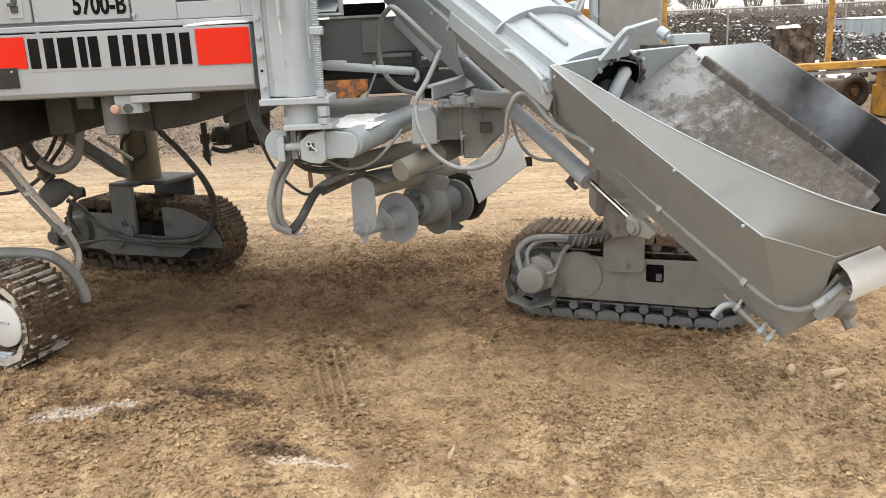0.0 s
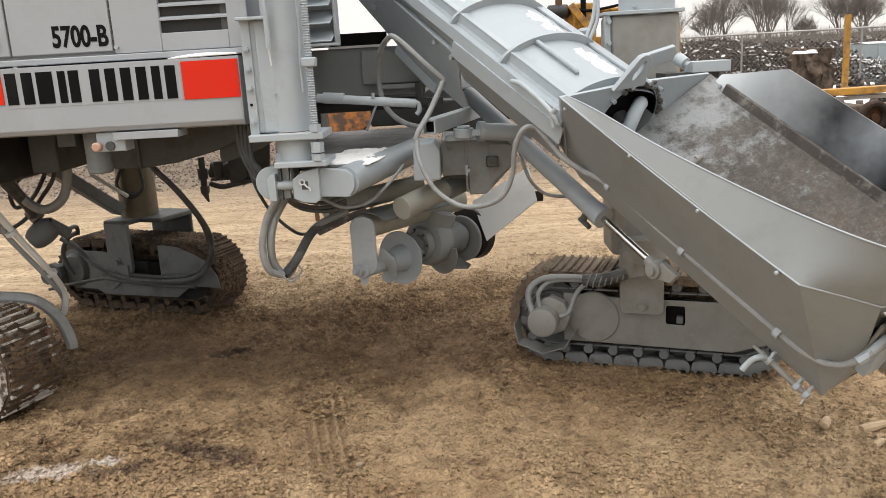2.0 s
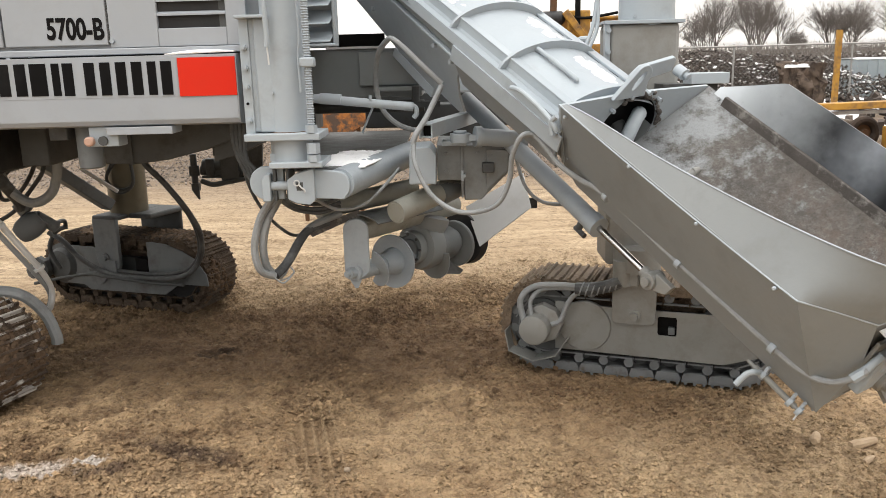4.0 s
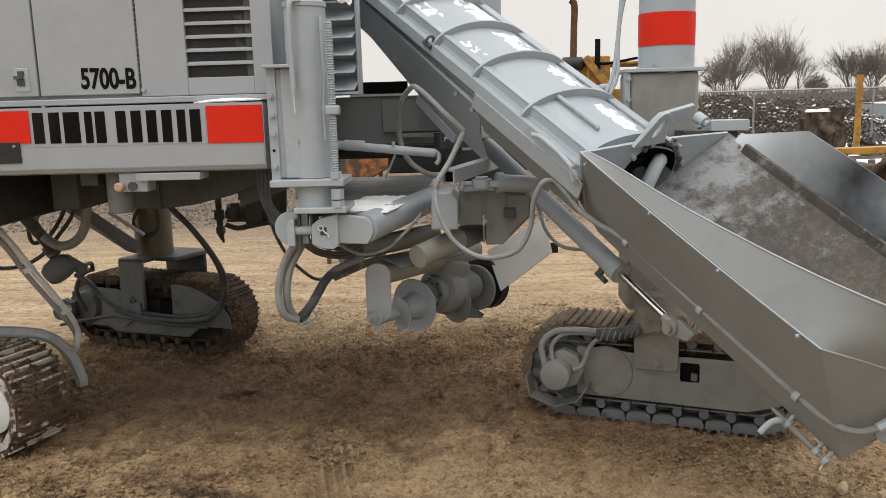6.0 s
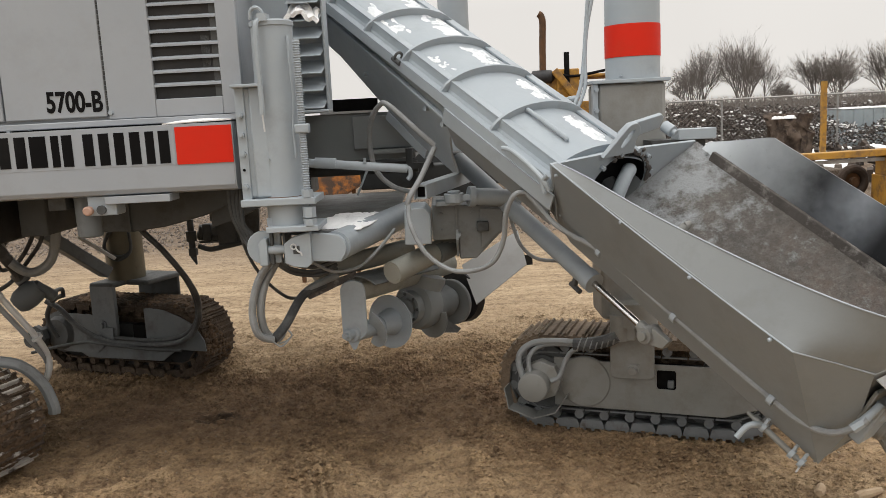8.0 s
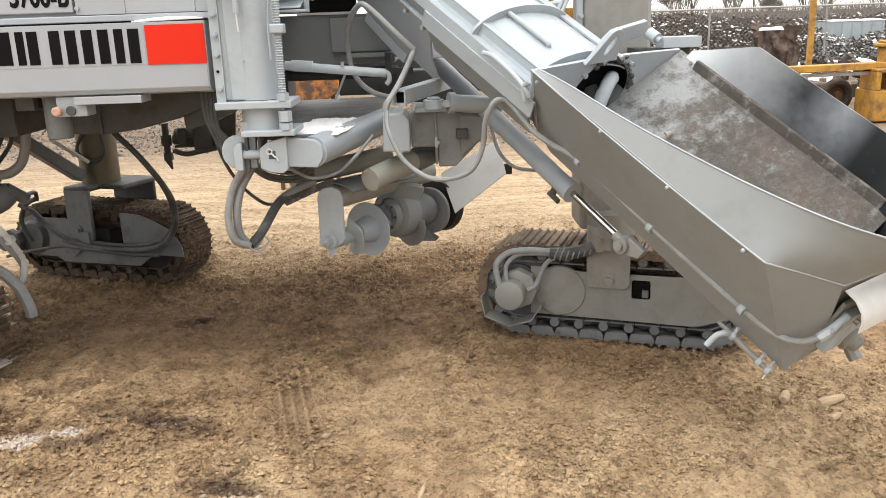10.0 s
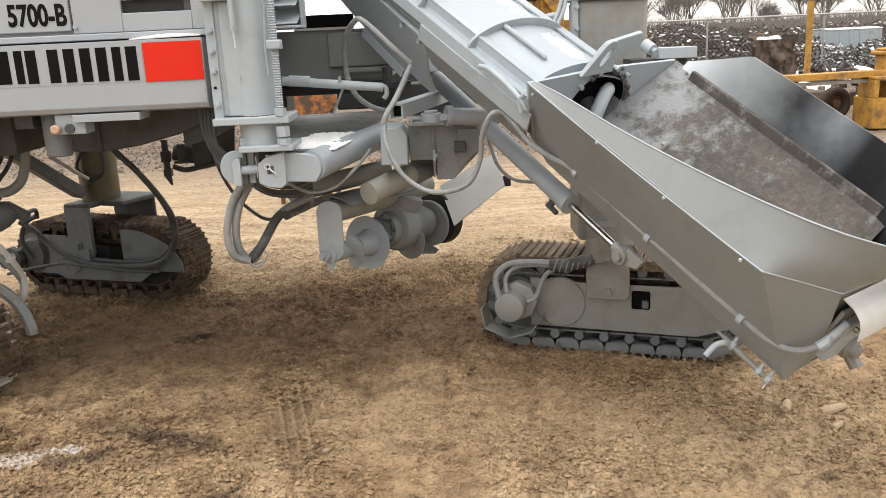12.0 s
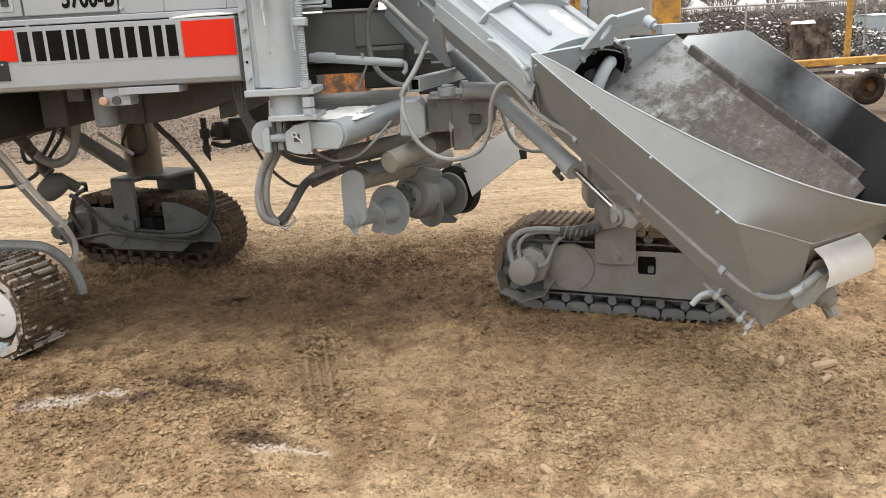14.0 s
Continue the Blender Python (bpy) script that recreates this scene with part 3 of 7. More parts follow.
# -- chassis beam along the side --
s = Shape()
prof = [(3.83, 1.452), (3.842, 1.432), (3.87, 1.425), (4.16, 1.425), (4.16, 1.715), (3.83, 1.715)]
s.sheet([[(x, y, z) for y, z in prof + prof[:1]] for x in (-3.4, -0.83)], 0.004)
s.plate([(-0.83, y, z) for y, z in prof], 0.006)
beam = part("chassis_beam", s, HOOD, paver, bevel=0.004)
part("red_panel", Shape().box((-1.068, 3.8255, 1.546), (-0.829, 3.831, 1.703)), RED, paver, "red-orange painted panel")
part("red_panel", Shape().box((-2.9, 3.8255, 1.566), (-1.838, 3.831, 1.704)), RED, paver, "red-orange painted panel")
part("dark_plate", Shape().box((-2.3, 3.822, 1.482), (-1.888, 3.831, 1.572)), DARKGREY, paver, "dark grey bolted plate", 0.003)
for x in (-2.2, -1.91):
    part("bolt", Shape().cyl((x, 3.815, 1.555), (x, 3.823, 1.555), 0.006, n=6), GREY, paver)
part("beam_snow", Shape().sheet([[(-1.12 + 0.29 * i / 12, 3.834 + 0.05 * j / 3, 1.716 + 0.012 * math.sin(math.pi * j / 3) * math.sin(math.pi * i / 12) + 0.006 * i / 12) for j in range(4)] for i in range(13)], 0.005), SNOW, paver, "thin line of snow")

# maker's lettering as plain upright bars in its colour and size
sign = part("name_sign", Shape().box((-1.834, 3.8285, 1.548), (-1.073, 3.8295, 1.7)), HOOD, paver, "white-grey strip with black bars for the maker's name")
BARS = ((0.0, 0.058), (0.070, 0.058), (0.134, 0.084), (0.226, 0.042), (0.272, 0.054), (0.362, 0.054), (0.428, 0.054), (0.494, 0.054), (0.560, 0.054), (0.626, 0.046), (0.682, 0.056))
for i, (off, wide) in enumerate(BARS):
    left, top, bot = -1.826 + off, 1.694 - 0.0003 * i, 1.563 - 0.0009 * i
    part("bar", Shape().box((left + 0.004, 3.8265, bot), (left + 0.88 * wide, 3.8292, top)), BLACK, sign)

# -- hood with doors and grille --
s = Shape()
# the second box is unseen, added behind to block sky light
s.box((-3.4, 3.905, 1.735), (-0.78, 4.35, 2.62)).box((-3.4, 4.353, 1.735), (-0.96, 5.7, 2.55))
hood = part("hood", s, HOOD, paver, bevel=0.006)
part("hood_sill", Shape().box((-3.4, 3.865, 1.722), (-0.78, 3.906, 1.748)), HOOD, paver, bevel=0.004)
for name, x0, x1 in (("hood_door", -2.75, -1.808), ("hood_door", -1.8, -1.364)):
    d = part(name, Shape().box((x0, 3.88, 1.763), (x1, 3.906, 2.6)), HOOD, paver, "grey sheet-metal service door", 0.004)
    if x0 < -2:
        part("handle_plate", Shape().box((-1.906, 3.876, 1.785), (-1.842, 3.881, 1.885)), GREY, d, "recessed paddle latch", 0.003)
        part("latch", Shape().box((-1.893, 3.868, 1.81), (-1.862, 3.876, 1.84)).box((-1.902, 3.862, 1.838), (-1.866, 3.874, 1.852)).box((-1.888, 3.870, 1.852), (-1.862, 3.877, 1.872)), UNDER, d, "dark paddle latch")
    else:
        s = Shape()
        for k in range(40):
            z = 1.77 + k * 0.0208
            s.cyl((-1.360, 3.884, z), (-1.360, 3.884, z + 0.017), 0.004, n=8)
        part("piano_hinge", s, UNDER, d, "long dark piano hinge")
# right-hand panel round the grille opening
GX0, GX1, GZ0, GZ1 = -1.152, -0.866, 1.824, 2.44
s = Shape()
s.box((-1.356, 3.88, 1.75), (GX0, 3.906, 2.6)).box((GX1, 3.88, 1.75), (-0.78, 3.906, 2.6)).box((GX0, 3.88, 1.75), (GX1, 3.906, GZ0)).box((GX0, 3.88, GZ1), (GX1, 3.906, 2.6))
panel = part("hood_panel", s, HOOD, paver, bevel=0.003)
grille = part("grille", Shape().box((GX0, 3.899, GZ0), (GX1, 3.9045, GZ1)), DARKGREY, paver, "dark radiator grille with grey slats")
for k in range(11):
    z = 1.8795 + 0.0555 * k
    s = Shape().plate([(GX0 - 0.002, 3.882, z - 0.005), (GX0 - 0.002, 3.898, z + 0.006), (GX0 - 0.002, 3.898, z + 0.012), (GX0 - 0.002, 3.882, z + 0.003)], 0.29)
    part("slat", s, HOOD, grille)
part("core_edge", Shape().box((GX1 - 0.03, 3.895, GZ0), (GX1, 3.8995, GZ1)), UNDER, grille)
s = Shape()
for k in range(9):
    s.box((GX1 - 0.075 + k * 0.004, 3.8965, 1.93), (GX1 - 0.073 + k * 0.004, 3.8995, 2.08))
part("fins", s, UNDER, grille)
for x, z in ((-1.346, 1.778), (-1.79, 1.722), (-1.70, 1.728)):
    part("bolt", Shape().cyl((x, 3.868, z), (x, 3.884, z), 0.010, n=6), GREY, paver)

# unseen slab added to keep the sky off the ground below
part("unseen_deck", Shape().box((-3.4, 4.165, 1.46), (-0.96, 5.95, 1.73)), UNDER, paver, "dark engine deck under the hood", 0.006)

# model number, one piece for each character
def glyphs(body):
    txt = bpy.data.curves.new("glyph", "FONT")
    txt.body, txt.size, txt.offset, txt.extrude = body, 0.128, 0.004, 0.0006
    tob = bpy.data.objects.new("glyph", txt)
    scene.collection.objects.link(tob)
    me = bpy.data.meshes.new_from_object(tob.evaluated_get(bpy.context.evaluated_depsgraph_get()))
    bpy.data.objects.remove(tob)
    return me, np.array([v.co[:] for v in me.vertices])


whole = glyphs("5700-B")[1]
lo, hi = whole.min(0), whole.max(0)
for i, ch in enumerate("5700-B"):
    me, co = glyphs(ch)
    shift = glyphs("5700-B"[:i + 1])[1].max(0)[0] - co.max(0)[0]
    for v in me.vertices:
        fx, fz = (v.co.x + shift - lo[0]) / (hi[0] - lo[0]), (v.co.y - lo[1]) / (hi[1] - lo[1])
        v.co = (-1.617 + 0.24 * fx, 3.8785 - v.co.z, 1.787 + 0.092 * fz - 0.005 * fx)
    me.materials.append(BLACK)
    nob = new("number_character", me)
    nob.parent = hood
    tagged(nob, "black character of the model number 5700-B")

# -- side louvres behind the upright tube --
s = Shape().box((-0.95, 4.2, 1.745), (-0.615, 5.0, 2.62)).box((-0.468, 4.19, 1.75), (-0.455, 4.30, 2.62)).box((-0.615, 4.24, 1.75), (-0.468, 4.26, 2.62)).box((-0.62, 4.1, 1.738), (-0.45, 4.26, 1.75))
louv = part("louvre_box", s, GREY, paver, bevel=0.003)
for k in range(11):
    z = 1.77 + 0.077 * k
    s = Shape().sheet([[(-0.612, 4.24, z + 0.055), (-0.612, 4.19, z + 0.02), (-0.612, 4.10, z - 0.012)], [(-0.466, 4.24, z + 0.055), (-0.466, 4.19, z + 0.02), (-0.470, 4.10, z - 0.012)]], 0.003)
    part("louvre_slat", s, GREY, louv)
part("louvre_snow", Shape().sheet([[(-0.61 + 0.135 * i / 8, 4.10 + 0.12 * j / 6, 2.135 + 0.035 * math.sin(math.pi * min(1, i / 6)) + 0.055 * j / 6 + 0.01 * math.sin(i * 2.1 + j)) for j in range(7)] for i in range(9)], 0.02), SNOW, paver, "melting snow")

# -- upright tube with its screw jack --
CX, CY = -0.632, 3.862
post = part("jack_post", Shape().cyl((CX, CY, 1.385), (CX, CY, 2.10), 0.087, n=40), GREY, paver, "grey painted round jack post")
part("post_cap", Shape().turned((CX, CY, 2.095), (0, 0, 1), [(0, 0.092), (0.018, 0.092), (0.024, 0.085)], 40), GREY, post)
part("sleeve", Shape().box((-0.79, 3.80, 1.39), (-0.72, 3.86, 1.85)).box((-0.735, 3.785, 1.39), (-0.66, 3.90, 1.85)), GREY, post, bevel=0.008)
part("bolt_flange", Shape().box((-0.795, 3.79, 1.385), (-0.756, 3.80, 1.852)), GREY, post, bevel=0.002)
part("lug_plate", Shape().box((-0.80, 3.745, 1.849), (-0.682, 3.88, 1.862)), GREY, post, bevel=0.003)
for z in (1.735, 1.655, 1.577, 1.44):
    part("bolt", Shape().cyl((-0.775, 3.772, z), (-0.775, 3.79, z), 0.0125, n=6).cyl((-0.775, 3.765, z), (-0.775, 3.773, z), 0.007, n=8), GREY, post)
part("bolt", Shape().cyl((-0.778, 3.784, 1.51), (-0.778, 3.79, 1.51), 0.006, n=8), BLACK, post)
part("bolt", Shape().cyl((-0.672, 3.772, 1.55), (-0.672, 3.784, 1.55), 0.005, n=8), GREY, post)
part("pull_strap", Shape().hose([(-0.658, 3.78, 2.115), (-0.672, 3.755, 2.10), (-0.676, 3.75, 2.03), (-0.676, 3.75, 1.9), (-0.674, 3.752, 1.78), (-0.676, 3.753, 1.735)], 0.011, 8), GREY, post, "hanging painted strap")
part("strap_tail", Shape().cyl((-0.676, 3.753, 1.74), (-0.672, 3.755, 1.665), 0.0035, n=6), PALEPLATE, post)
part("shackle", Shape().hose([(-0.70, 3.79, 2.12), (-0.695, 3.785, 2.155), (-0.67, 3.78, 2.165), (-0.65, 3.78, 2.145), (-0.655, 3.785, 2.115)], 0.008, 8).box((-0.668, 3.76, 2.11), (-0.63, 3.83, 2.14)), GREY, post)
part("rust_stain", Shape().turned((CX, CY, 1.387), (0, 0, 1), [(0, 0.089), (0.001, 0.0885), (0.003, 0.0872)], 40), RUSTY, post, "brown rust weeping at the weld")
part("foot_plate", Shape().box((-0.795, 3.742, 1.357), (-0.483, 4.0, 1.387)), GREY, paver, "flame-cut grey flange plate", 0.004)
part("inner_tube", Shape().cyl((-0.622, CY, 1.268), (-0.622, CY, 1.36), 0.088, n=36).box((-0.705, 3.80, 1.268), (-0.66, 3.9, 1.3)), GREY, paver)
part("foot_plate", Shape().box((-0.70, 3.742, 1.243), (-0.478, 4.0, 1.268)), GREY, paver, "flame-cut grey flange plate", 0.004)
s = Shape().cyl((-0.517, 3.76, 1.38), (-0.517, 3.76, 2.03), 0.0125, n=16)
for k in range(62):
    z = 1.40 + k * 0.0101
    s.turned((-0.517, 3.76, z), (0, 0, 1), [(0, 0.0125), (0.003, 0.0165), (0.0045, 0.0165), (0.0075, 0.0125)], 14)
jack = part("threaded_rod", s, GREY, paver, "threaded jack screw")
part("collar", Shape().box((-0.546, 3.735, 1.652), (-0.488, 3.79, 1.69)), GREY, jack, bevel=0.006)
part("nut", Shape().cyl((-0.517, 3.76, 1.387), (-0.517, 3.76, 1.418), 0.025, n=6), GREY, jack)
part("nut", Shape().cyl((-0.514, 3.76, 1.302), (-0.514, 3.76, 1.345), 0.028, n=6), GREY, jack)
part("nut", Shape().cyl((-0.514, 3.76, 1.268), (-0.514, 3.76, 1.296), 0.028, n=6), GREY, jack)
part("hose", Shape().hose([(-0.556, 3.80, 2.05), (-0.552, 3.785, 1.92), (-0.548, 3.785, 1.8), (-0.558, 3.79, 1.68), (-0.556, 3.79, 1.55)], 0.006, 8), GREY, paver)

# -- pinned cross tube under the post --
s = Shape()
ck = [(-0.745 + 0.062 * math.cos(math.pi / 2 + math.pi * i / 12), 3.83, 1.172 + 0.07 * math.sin(math.pi / 2 + math.pi * i / 12)) for i in range(13)] + [(-0.66, 3.83, 1.102), (-0.66, 3.83, 1.242)]
clevis = part("clevis", s.plate(ck, -0.03), GREY, paver, "pinned clevis block", 0.003)
part("lug", Shape().plate([(-0.745, 3.78, 1.10), (-0.71, 3.78, 1.10), (-0.71, 3.78, 1.215), (-0.728, 3.78, 1.215), (-0.745, 3.78, 1.195)], -0.05), GREY, clevis, bevel=0.003)
part("lug", Shape().plate([(-0.636, 3.775, 1.108), (-0.60, 3.775, 1.09), (-0.545, 3.775, 1.083), (-0.522, 3.775, 1.10), (-0.522, 3.775, 1.236), (-0.60, 3.775, 1.216), (-0.636, 3.775, 1.19)], -0.05), GREY, clevis, bevel=0.003)
part("pin", Shape().cyl((-0.715, 3.81, 1.163), (-0.60, 3.81, 1.163), 0.02), GREY, clevis)
part("pin_hole", Shape().box((-0.598, 3.7735, 1.145), (-0.57, 3.776, 1.18)), UNDER, clevis)
part("ring_pin", Shape().hose([(-0.595 + 0.011 * math.cos(a), 3.768, 1.178 + 0.011 * math.sin(a)) for a in [i * math.pi / 5 for i in range(11)]], 0.003, 6).hose([(-0.585, 3.768, 1.17), (-0.575, 3.764, 1.158), (-0.565, 3.768, 1.15), (-0.562, 3.768, 1.138)], 0.004, 6), PALEPLATE, clevis)
# web plates under the foot
part("web", Shape().box((-0.70, 3.80, 1.10), (-0.688, 3.95, 1.243)).box((-0.645, 3.80, 1.10), (-0.634, 3.95, 1.243)), UNDER, clevis)
endp = [(-0.535, 3.80, 1.106), (-0.40, 3.80, 1.098)] + [(-0.425 + 0.05 * math.cos(a), 3.80, 1.158 + 0.06 * math.sin(a)) for a in [-math.pi / 2 + math.pi * i / 10 for i in range(2, 11)]] + [(-0.535, 3.80, 1.231)]
part("end_plate", Shape().plate(endp, -0.03), GREY, clevis, bevel=0.004)
tube = part("cross_tube", Shape().cyl((-0.425, 3.835, 1.160), (-0.165, 4.92, 1.165), 0.067, n=36), GREY, paver, "long round grey cross tube")
s = Shape()
for k in range(17):
    t = 0.06 + 0.045 * k
    s.beam((-0.425 + 0.26 * t - 0.005, 3.835 + 1.085 * t, 1.2215), (-0.425 + 0.26 * (t + 0.03) - 0.005, 3.835 + 1.085 * (t + 0.03), 1.2215), 0.008, 0.006)
part("weld_seam", s, UNDER, tube, "dark stitched weld line")
DECK = surface("dusty_deck_steel", (0.115, 0.122, 0.125), (0.155, 0.162, 0.165), (0.075, 0.07, 0.064), 0.6, scale=5, dirt_scale=4, dirt_low=0.42, dirt_high=0.7, bump=0.25, spec=0.3)
deck = part("deck_plate", Shape().plate([(-0.70, 3.93, 1.205), (-0.42, 3.93, 1.205), (-0.19, 4.9, 1.21), (-0.20, 5.7, 1.215), (-0.95, 5.7, 1.21), (-0.80, 4.3, 1.205)], 0.014), DECK, paver, "flat deck plate of dusty grey steel", 0.003)
lump = lattice(77)
rows = []
for i in range(22):
    row = []
    for j in range(22):
        x, y = -0.62 + 0.30 * i / 21 + 0.09 * j / 21, 3.96 + 0.62 * j / 21
        edge_f = min(1.0, 6 * min(i, 21 - i) / 21, 6 * min(j, 21 - j) / 21)
        row.append((x + 0.03 * float(lump(np.array(y * 9.0), np.array(2.0))), y, 1.212 + edge_f * (0.013 + 0.016 * float(lump(np.array(x * 25.0), np.array(y * 25.0))) + 0.012 * float(lump(np.array(x * 60.0), np.array(y * 60.0))))))
    rows.append(row)
part("deck_snow", Shape().sheet(rows, 0.004), SNOW, paver, "patch of wet snow")

# -- trimmer head: bracket, blocks, rams, augers --
bx = [(-0.147, 4.2, 1.095), (-0.018, 4.2, 1.093), (-0.018, 4.2, 1.235), (-0.045, 4.2, 1.272), (-0.14, 4.2, 1.268)]
part("bracket_box", Shape().plate(bx, -0.28), GREY, paver, "chamfered grey bracket", 0.006)
# cool grey paint with the conveyor's shade put into its colour
SHADEDGREY = surface("shaded_cool_grey_paint", (0.175, 0.188, 0.195), (0.21, 0.224, 0.23), (0.13, 0.132, 0.13), 0.5, scale=5, dirt_scale=6, bump=0.15, spec=0.3)
block = part("trimmer_block", Shape().plate([(x, 4.38, z) for x, z in ((-0.015, 1.262), (0.355, 1.245), (0.345, 1.13), (0.20, 0.985), (0.115, 0.985), (0.115, 1.085), (-0.015, 1.085))], 0.5), SHADEDGREY, paver, "worn grey box of the trimmer head", 0.006)
part("cheek", Shape().plate([(x, 4.372, z) for x, z in ((0.225, 1.235), (0.335, 1.228), (0.328, 1.13), (0.225, 1.035))], -0.008), SHADEDGREY, block, bevel=0.002)
part("cheek", Shape().box((0.10, 4.366, 1.0), (0.112, 4.38, 1.258)), SHADEDGREY, block, bevel=0.002)
for bx2, bz2 in ((0.03, 1.13), (0.03, 1.215), (0.185, 1.215), (0.25, 1.2)):
    part("bolt", Shape().cyl((bx2, 4.36, bz2), (bx2, 4.38, bz2), 0.010, n=6), SHADEDGREY, block)
part("square_boss", Shape().box((0.205, 4.33, 1.125), (0.262, 4.42, 1.172)), UNDER, paver, bevel=0.004)
part("lock_pin", Shape().cyl((0.115, 4.31, 1.115), (0.115, 4.40, 1.115), 0.008).box((0.10, 4.318, 1.09), (0.112, 4.33, 1.14)), GREY, paver)
# open square tube
a, b = Vector((-0.0585, 4.11, 1.352)), Vector((0.20, 4.98, 1.362))
s = Shape()
for dx, dz, w, h in ((-0.027, 0, 0.008, 0.066), (0.027, 0, 0.008, 0.066), (0, 0.029, 0.06, 0.008), (0, -0.029, 0.06, 0.008)):
    s.beam(a + Vector((dx, 0, dz)), b + Vector((dx, 0, dz)), w, h)
part("square_tube", s, GREY, paver, "open-ended square steel tube", 0.0015)
# black plug put in for the dark inside the tube
part("tube_dark", Shape().beam(a + Vector((0.009, 0.03, 0)), b - Vector((0, 0.02, 0)), 0.042, 0.048), BLACK, paver)
part("swivel_eye", Shape().cyl((0.10, 4.32, 1.275), (0.10, 4.32, 1.32), 0.05, n=28).cyl((0.10, 4.32, 1.32), (0.10, 4.32, 1.332), 0.032, n=20).box((0.01, 4.30, 1.262), (0.13, 4.45, 1.285)).box((0.10, 4.29, 1.283), (0.2, 4.35, 1.312)), GREY, paver, "swivel eye", 0.003)
part("swivel_ram", Shape().cyl((0.19, 4.32, 1.30), (0.42, 4.38, 1.275), 0.042, n=24).cyl((0.17, 4.315, 1.302), (0.20, 4.322, 1.30), 0.05, n=24), GREY, paver)
OLIVE = surface("olive_grey_paint", (0.265, 0.270, 0.245), (0.305, 0.31, 0.285), (0.20, 0.195, 0.17), 0.5, scale=5, dirt_scale=6, bump=0.12, spec=0.35)
part("ram", Shape().cyl((-0.218, 4.235, 0.958), (0.10, 4.62, 1.035), 0.056, n=30).turned((-0.218, 4.235, 0.958), (-0.55, -0.81, -0.12), [(0, 0.047), (0.004, 0.045)], 28), OLIVE, paver, "plugged round ram tube")
part("ram", Shape().cyl((-0.618, 4.39, 0.955), (-0.15, 4.72, 1.0), 0.052, n=30), OLIVE, paver, "plugged round ram tube")
part("ram_shroud", Shape().cyl((-0.02, 4.47, 1.0), (0.14, 4.68, 1.04), 0.06, n=24), MIDGREY, paver)

A0, A1 = Vector((-0.447, 4.31, 0.645)), Vector((0.14, 5.16, 0.615))
AX = (A1 - A0).normalized()
arm = [(-0.487, 0.66), (-0.487, 0.865)] + [(-0.425 - 0.062 * math.cos(g), 0.865 + 0.052 * math.sin(g)) for g in [0.3 * k for k in range(1, 10)]] + [(-0.363, 0.865), (-0.363, 0.65), (-0.39, 0.622), (-0.44, 0.605), (-0.475, 0.62)]
trim = part("auger_arm", Shape().plate([(x, 4.33, z) for x, z in arm], -0.025), GREY, paver, "grey bearing arm of the trimmer auger", 0.004)
part("bearing_bolt", Shape().turned(A0 + AX * 0.02, -AX, [(0, 0.045), (0.015, 0.045), (0.02, 0.03), (0.05, 0.028), (0.052, 0.018), (0.07, 0.016)], 24), GREY, trim)
part("pin_cap", Shape().cyl((-0.43, 4.32, 0.872), (-0.43, 4.335, 0.872), 0.018), GREY, trim)
part("arm_tip", Shape().plate([(-0.47, 4.34, 0.615), (-0.40, 4.34, 0.62), (-0.425, 4.34, 0.565), (-0.44, 4.34, 0.56)], -0.02), GREY, trim)
part("shroud_lip", Shape().plate([(-0.665, 4.30, 0.868), (-0.637, 4.30, 0.833), (-0.40, 4.36, 0.925), (-0.41, 4.36, 0.955)], 0.006), STRIP, paver, "dark bent lip of the auger shroud", 0.001)
part("auger_shroud", Shape().sheet([[A0 + AX * t + Vector((0.12 * math.sin(g) - 0.0, -0.08 * math.sin(g), 0.23 + 0.06 * math.cos(g))) for g in [-1.2 + 0.3 * k for k in range(9)]] for t in (0.05, 0.3, 0.6)], 0.006), MIDGREY, paver, "curved auger shroud")
part("auger_shaft", Shape().cyl(A0 + AX * 0.02, A0 + AX * 0.9, 0.045, n=24).cyl(A0 + AX * 0.22, A0 + AX * 0.33, 0.05, 0.075, n=24), GREY, paver, "auger shaft")
# screw flights
ex = (Vector((0, 0, 1)) - AX * AX.z).normalized()
ey = AX.cross(ex)


def flight(t0, t1, turns, r, phase):
    n = int(40 * turns)
    rows2 = []
    for i in range(n + 1):
        a2 = phase + 2 * math.pi * turns * i / n
        base = A0 + AX * (t0 + (t1 - t0) * i / n)
        d = ex * math.cos(a2) + ey * math.sin(a2)
        rows2.append([base + d * 0.04, base + d * r * 0.6, base + d * r])
    return Shape().sheet(rows2, 0.008)


part("auger_beam", Shape().cyl((-0.44, 4.36, 0.855), (0.05, 5.0, 0.86), 0.066, n=24), OLIVE, paver, "round auger frame beam")
HB = A0 + AX * 0.45 + Vector((0, 0, 0.045))
part("gear_case", Shape().turned(HB + AX * 0.05, AX, [(0, 0.07), (0.02, 0.125), (0.06, 0.14), (0.12, 0.135), (0.15, 0.09), (0.16, 0.03)], 22).turned(HB + AX * 0.12 + Vector((0.03, 0, 0.03)), (0.25, 0.1, 1), [(0, 0.09), (0.06, 0.085), (0.10, 0.10), (0.13, 0.10), (0.14, 0.07)], 18), HOPPER, paver, "rounded auger gear case")
part("gear_neck", Shape().turned(A0 + AX * 0.62 + Vector((0, 0, 0.02)), AX, [(0, 0.11), (0.06, 0.10), (0.12, 0.085), (0.20, 0.095), (0.25, 0.07)], 18), MIDGREY, paver)
